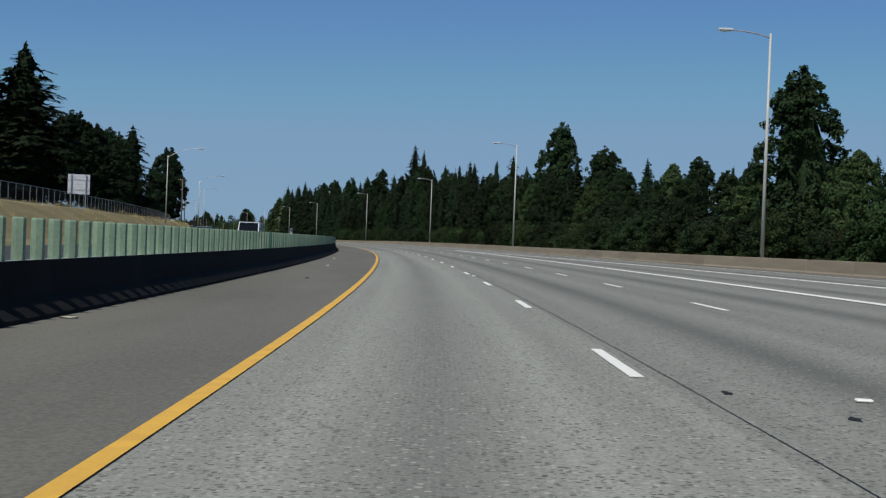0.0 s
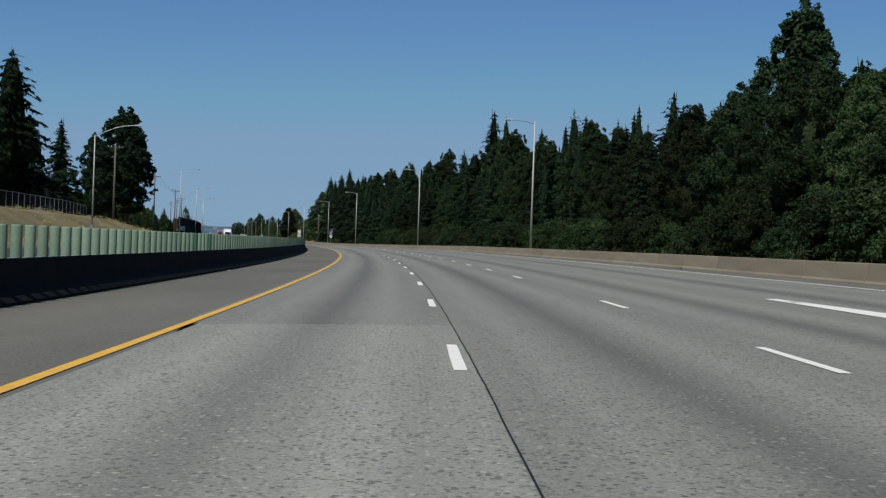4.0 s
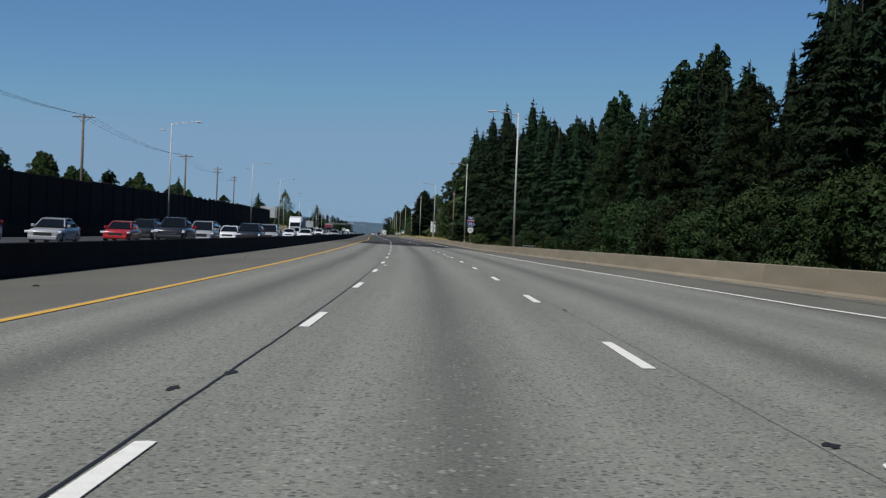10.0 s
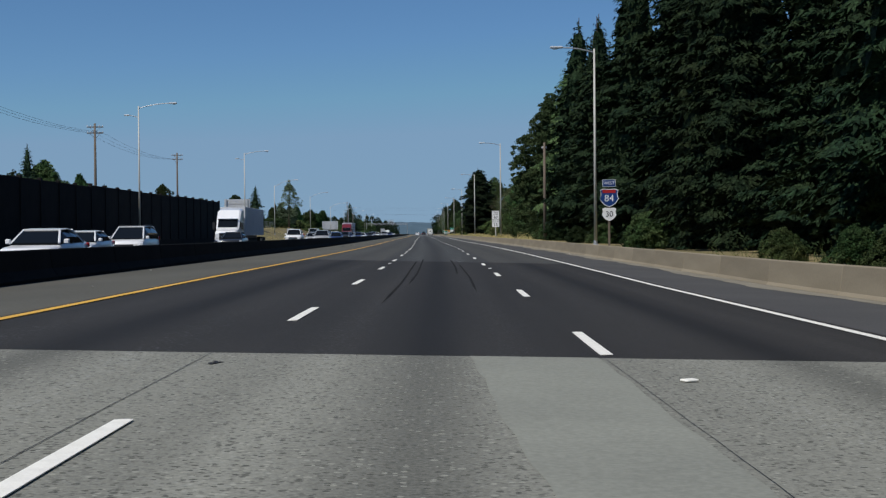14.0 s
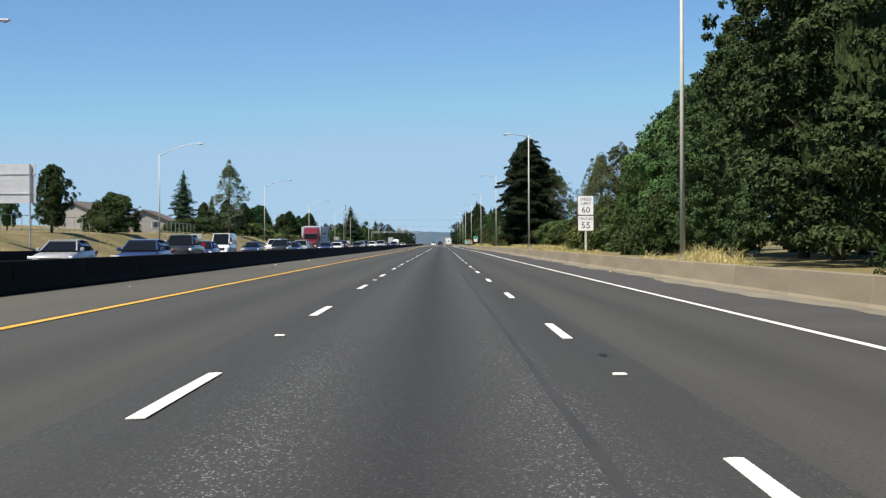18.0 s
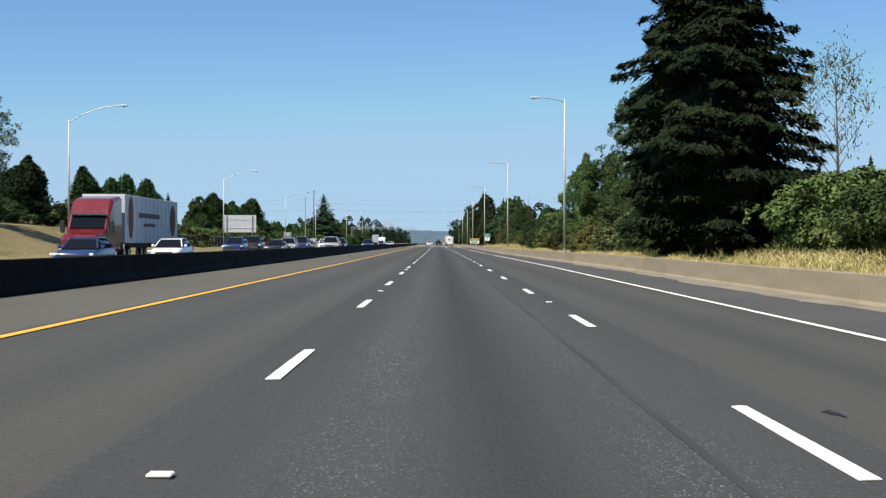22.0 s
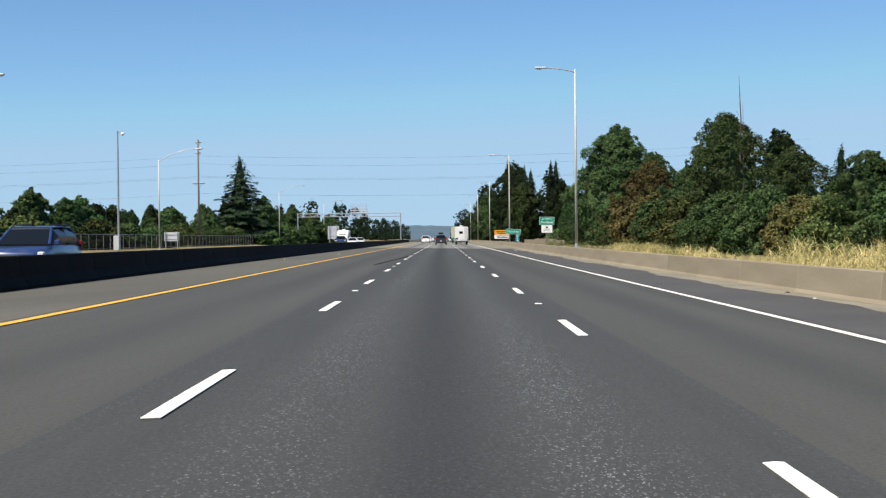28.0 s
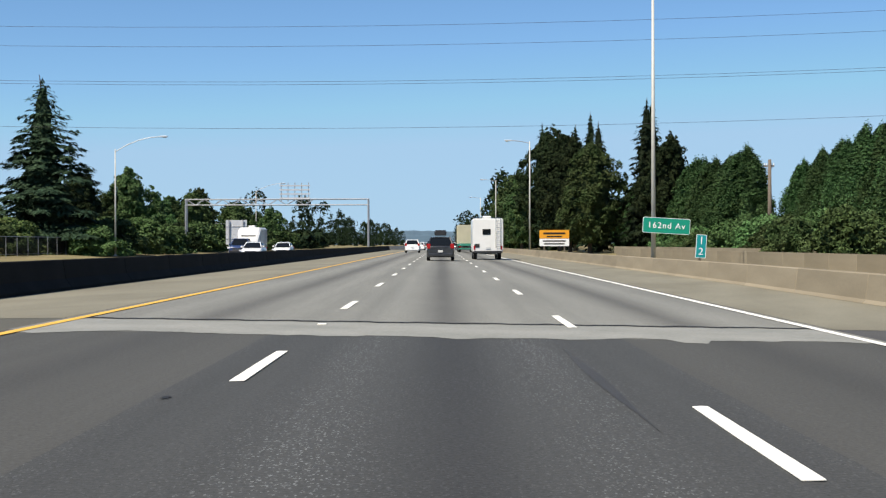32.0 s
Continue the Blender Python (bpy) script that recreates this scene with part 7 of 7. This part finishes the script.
_l1 = lorry("semi_trailer_truck", "maroon lorry pulling a long pale grey box trailer", PAINT["maroon"], stand(812.5, -18.8, 0, 180, False), M["trailer_white"])
for k, (y, w, h, mt) in enumerate(((3.6, 1.1, 2.6, "sign_red"), (-8.8, 1.6, 2.2, "sign_red"))):
    for sx in (-1, 1):
        bm = bmesh.new()
        bmesh.ops.create_cone(bm, cap_ends=True, segments=20, radius1=0.55 * w, radius2=0.55 * w, depth=0.012, matrix=Matrix.Translation((sx * 1.317, y, 2.7)) @ Matrix.Rotation(radians(90), 4, "Y") @ Matrix.Diagonal((h / (1.1 * w), 1, 1, 1)))
        part("trailer_emblem", bm, M["brick_red"], _l1)
for sx in (-1, 1):
    block(_l1, "lettering", M["shingle"], sx * 1.316 - 0.006, sx * 1.316 + 0.006, -4.5, 1.5, 2.75, 3.05, bevel=0)
    block(_l1, "lettering", M["shingle"], sx * 1.316 - 0.006, sx * 1.316 + 0.006, -3.2, 0.2, 2.2, 2.4, bevel=0)
lorry("semi_trailer_truck", "white lorry pulling a white box trailer", PAINT["white"], stand(607, -18.8, 0, 180, False), M["trailer_white"])
_tl = thing("flatbed_lorry", "tan box load on a green lorry frame", "lorry", stand(1252, 5.6, 0, 0, False))
rib_box(_tl, "box_load", M["tan_tarp"], 1.28, -6.0, 6.0, 1.3, 4.0, 0.5)
block(_tl, "frame", M["green_steel"], -1.25, 1.25, -6.3, 6.2, 0.95, 1.28, bevel=0.03)
block(_tl, "rear_bumper", M["green_steel"], -1.2, 1.2, -6.45, -6.2, 0.45, 0.62, bevel=0.02)
for x in (-1.0, 1.0):
    block(_tl, "tail_light", M["taillight"], x - 0.12, x + 0.12, -6.42, -6.30, 0.75, 0.92, bevel=0.01)
wheel_set(_tl, (-4.8, -3.6, 4.6), 1.0, 0.5, 0.34)
tractor(_tl, 11.6, PAINT["white"])
_bt = thing("caravan", "white rounded caravan towed on the opposite carriageway", "caravan", stand(1200, -18.8, 0, 180, False))
_bm = bmesh.new()
loft(_bm, [ring(3.2, 1.0, 0.9, 1.6, 0.2), ring(2.6, 1.2, 0.55, 2.7, 0.2), ring(1.8, 1.22, 0.5, 3.05, 0.2), ring(-2.8, 1.22, 0.5, 3.05, 0.2), ring(-3.0, 1.18, 0.6, 2.95, 0.2)])
part("shell", _bm, M["coach"], _bt)
block(_bt, "roof_cooler", M["coach"], -0.35, 0.35, -0.6, 0.4, 3.04, 3.28, bevel=0.05)
block(_bt, "front_window", M["car_glass"], -0.8, 0.8, 2.62, 2.95, 1.7, 2.2, bevel=0.03)
wheel_set(_bt, (-0.3, -1.1), 1.05, 0.36, 0.24)
copy_thing(_cars["blue_pickup"], stand(1192.5, -18.8, 0, 180, False))


# ---- small things on the road
_bm = bmesh.new()
_o = [(-0.05, -0.05, 0), (0.05, -0.05, 0), (0.05, 0.05, 0), (-0.05, 0.05, 0)]
box(_bm, -0.065, 0.065, -0.05, 0.05, 0.0, 0.022, 0.008)
_stud = bpy.data.meshes.new("marker")
_bm.to_mesh(_stud)
_bm.free()
_stud.materials.append(M["white"])
_studs = thing("lane_markers", "small white raised markers between the lane dashes", "road marker")
_r = random.Random(4)
for k in range(41, 89):
    if k % 2 == 0:
        link_mesh("marker", _stud, _studs, stand(k * 12.19 + 4.6, 0.02, 0.004, 0, False))
    elif k % 4 == 1:
        link_mesh("marker", _stud, _studs, stand(k * 12.19 + 7.9 + 4.6, 3.68, 0.004, 0, False))

M["scar"] = mat("bitumen_patch", (0.014, 0.014, 0.014), (0.008, 0.008, 0.008), 8, 60, 0.8, 0, 0.5)


def blot(name, label, s, u, w, l, material, seed, lift=0.006, category="road patch"):
    """A thin irregular patch of tar or dust on the paving."""
    rng = random.Random(seed)
    n = 14
    c = [P(s + l / 2 * math.sin(6.283 * i / n) * rng.uniform(0.35, 1.2), u + w / 2 * math.cos(6.283 * i / n) * rng.uniform(0.35, 1.25)) for i in range(n)]
    bm = bmesh.new()
    f = bm.faces.new([bm.verts.new(p + Vector((0, 0, lift))) for p in c])
    bm.normal_update()
    if f.normal.z < 0:
        bmesh.ops.reverse_faces(bm, faces=[f])
    return tagged(part(name, bm, material), label, category, "", "structure")


# broken markers and tar spots beside the joints of the concrete lanes
for i, (s, u) in enumerate([(8, 0.55), (6.5, 1.1), (43.5, 0.2), (42, 0.25), (85, 0.15), (83.6, 0.2), (117, 0.12), (136, 0.1), (217, 0.15), (215.5, -0.1), (252, 0.0), (254, -0.35), (246.5, 3.95), (245, 4.1), (288.5, 0.05), (289, 3.75), (309.6, 0.05), (308.5, 0.02), (316, 3.85), (345, -0.1), (343.8, -0.35), (356, 3.9), (340.8, 4.1), (341.8, 4.0),
                              (383, 0.1), (381.5, 0.15), (378.5, 3.75), (414, 3.7), (412.8, 3.85), (426, 0.0), (444.5, -0.2), (454.0, 0.3), (479, -0.05), (576, 3.95), (612, 3.8), (651, 3.9), (673, 4.0), (712, 3.9), (739, 4.3), (772.5, 3.9), (808, 3.8), (840, -0.7), (846, 3.7), (1001, 4.2), (1043, 4.0), (1068.5, -0.35)]):
    blot("tar_spot", "small black tar spot on the paving", s, u, _r.uniform(0.07, 0.14), _r.uniform(0.28, 0.5), M["scar"], i)
for i, (s, u) in enumerate([(7.5, 1.5), (43.2, 0.05), (116.5, 0.3), (217.6, 0.1), (245.6, 3.82), (289.2, 3.66), (315.6, 3.7), (341, 4.12), (383.5, 0.2), (412.2, 3.55), (478.0, 4.05)]):
    link_mesh("marker", _stud, _studs, stand(s, u, 0.004, _r.uniform(-30, 30), False))

M["skid"] = mat("skid_rubber", (0.028, 0.028, 0.027), (0.048, 0.047, 0.044), 1.5, 40, 0.75, 0, 0.3, stretch=(1, 0.1, 1))


M["rubber_dark"] = mat("worn_rubber", (0.012, 0.0115, 0.011), (0.026, 0.025, 0.023), 1.2, 40, 0.95, 0, 0.3, stretch=(1, 0.15, 1))
M["smooth_concrete"] = mat("smoothed_concrete", (0.285, 0.29, 0.245), (0.235, 0.24, 0.205), 0.5, 24, 0.85, 0, 0.25)
strip("paving_patch", 467.5, 480, lambda s: np.interp(s, [467.5, 470, 474, 480], [3.3, 2.75, 2.45, 2.3]), lambda s: np.interp(s, [467.5, 480], [3.52, 3.56]), M["smooth_concrete"], 0.003, 0.5, 4, "smooth pale concrete patch before the asphalt", "road", wobble=0.012)


def skid(s0, s1, pts, width, label, rubber="skid"):
    f = lambda s: np.interp(s, [p[0] for p in pts], [p[1] for p in pts])
    return strip("skid_mark", s0, s1, lambda s: f(s) - width / 2 * smooth(s, s0, s0 + 3) * (1 - smooth(s, s1 - 3, s1)), lambda s: f(s) + width / 2 * smooth(s, s0, s0 + 3) * (1 - smooth(s, s1 - 3, s1)), M[rubber], 0.004, 1.0, 2, label, "skid mark")


M["rubber_faint"] = mat("faint_tyre_rubber", (0.036, 0.036, 0.035), (0.05, 0.05, 0.048), 1.5, 40, 0.8, 0, 0.3, stretch=(1, 0.1, 1))
skid(700, 730, [(700, -0.75), (705, -0.98), (711, -1.47), (715, -1.93), (720.5, -2.29), (730, -2.15)], 0.08, "curved black skid mark in the first lane")
for _q, _l, _u in ((489, 34, 0.98), (494, 24, 2.72), (497, 30, 1.22), (505, 22, 2.45)):
    skid(_q, _q + _l, [(_q, _u), (_q + 9, _u + 0.05), (_q + _l, _u - 0.03)], 0.06, "worn black tyre line on the new asphalt", "rubber_dark")
skid(566, 690, [(566, 2.98), (600, 2.92), (650, 2.95), (690, 2.96)], 0.08, "faint black tyre line along the second lane", "rubber_faint")
skid(690, 800, [(690, 2.96), (740, 2.95), (800, 3.05)], 0.07, "faint black tyre line along the second lane", "rubber_faint")
skid(797, 880, [(797, 3.05), (802, 3.1), (809, 3.36), (820, 3.64), (835, 4.33), (840, 4.7), (852, 5.5), (865, 6.02), (880, 6.6)], 0.12, "black skid mark curving toward the outer shoulder")
skid(981, 1014, [(981, -0.95), (983, -0.89), (999, -0.42), (1004, -0.3), (1014, -0.15)], 0.20, "black skid mark slanting between the lanes", "rubber_dark")
skid(1030, 1040, [(1030, 3.17), (1040, 3.17)], 0.09, "short black skid mark in the second lane")
skid(1067, 1074, [(1067, 3.15), (1074, 3.15)], 0.12, "short black skid mark in the second lane")

# paving changes: a pale uneven joint before the bridge deck
_rng3 = np.random.default_rng(8)
_e = np.convolve(_rng3.normal(0, 1, 80), np.ones(7) / 7, "same") * 0.35
_us2 = np.linspace(-3.8, 7.5, 80)
_e[60:63] -= 0.55
_vv, _ff = [], []
for i, u in enumerate(_us2):
    _vv += [tuple(P(1075.3 + float(_e[i]), float(u), 0.005)), tuple(P(1077.9 + 0.25 * math.sin(i * 0.7) * 0.2, float(u), 0.005))]
for i in range(79):
    _ff.append((2 * i, 2 * i + 2, 2 * i + 3, 2 * i + 1))
M["pale_joint"] = mat("pale_joint_concrete", (0.28, 0.28, 0.255), (0.21, 0.215, 0.195), 0.8, 20, 0.9, 0, 0.3)
tagged(new("deck_header", raw_mesh("deck_header", _vv, _ff, M["pale_joint"])), "pale uneven concrete header at the bridge joint", "road joint", "", "structure")
_jv, _jf = [], []
for i, u in enumerate(_us2):
    o = 0.06 * math.sin(i * 0.9) + 0.05 * math.sin(i * 2.3)
    _jv += [tuple(P(1078.1 + o, float(u), 0.008)), tuple(P(1078.28 + o, float(u), 0.008))]
for i in range(79):
    _jf.append((2 * i, 2 * i + 2, 2 * i + 3, 2 * i + 1))
tagged(new("deck_joint", raw_mesh("deck_joint", _jv, _jf, M["scar"])), "dark rubber-filled bridge joint across the lanes", "road joint", "", "structure")

# litter along the shoulders
M["litter"] = mat("faded_litter", (0.6, 0.58, 0.52), (0.45, 0.4, 0.33), 6, 30, 0.7, 0, 0.2)
M["litter_dark"] = mat("torn_rubber", (0.03, 0.03, 0.03), (0.02, 0.02, 0.02), 6, 30, 0.8, 0, 0.3)


def scrap(s, u, size, material, seed, label):
    rng = random.Random(seed)
    bm = bmesh.new()
    bmesh.ops.create_icosphere(bm, subdivisions=1, radius=1.0)
    for v in bm.verts:
        v.co = Vector((v.co.x * size * rng.uniform(0.6, 1.3), v.co.y * size * rng.uniform(0.5, 1.2), max(0, v.co.z) * size * rng.uniform(0.2, 0.6)))
    ob = part("litter", bm, material)
    ob.matrix_basis = stand(s, u, 0.0, rng.uniform(0, 180), False)
    return tagged(ob, label, "litter", "litter on the shoulders")


_r = random.Random(9)
scrap(15.5, -6.9, 0.16, M["tan_tarp"], 1, "crumpled tan wrapper on the shoulder")
for i in range(60):
    s = _r.uniform(12, 1080)
    left = _r.random() < 0.45
    u = _r.uniform(-7.1, -5.2) if left else float(barrier_u(s)) - _r.uniform(0.2, 1.6)
    dark = _r.random() < 0.45
    scrap(s, u, _r.uniform(0.04, 0.12), M["litter_dark"] if dark else M["litter"], i + 20, "scrap of black tyre rubber on the shoulder" if dark else "pale scrap of litter on the shoulder")
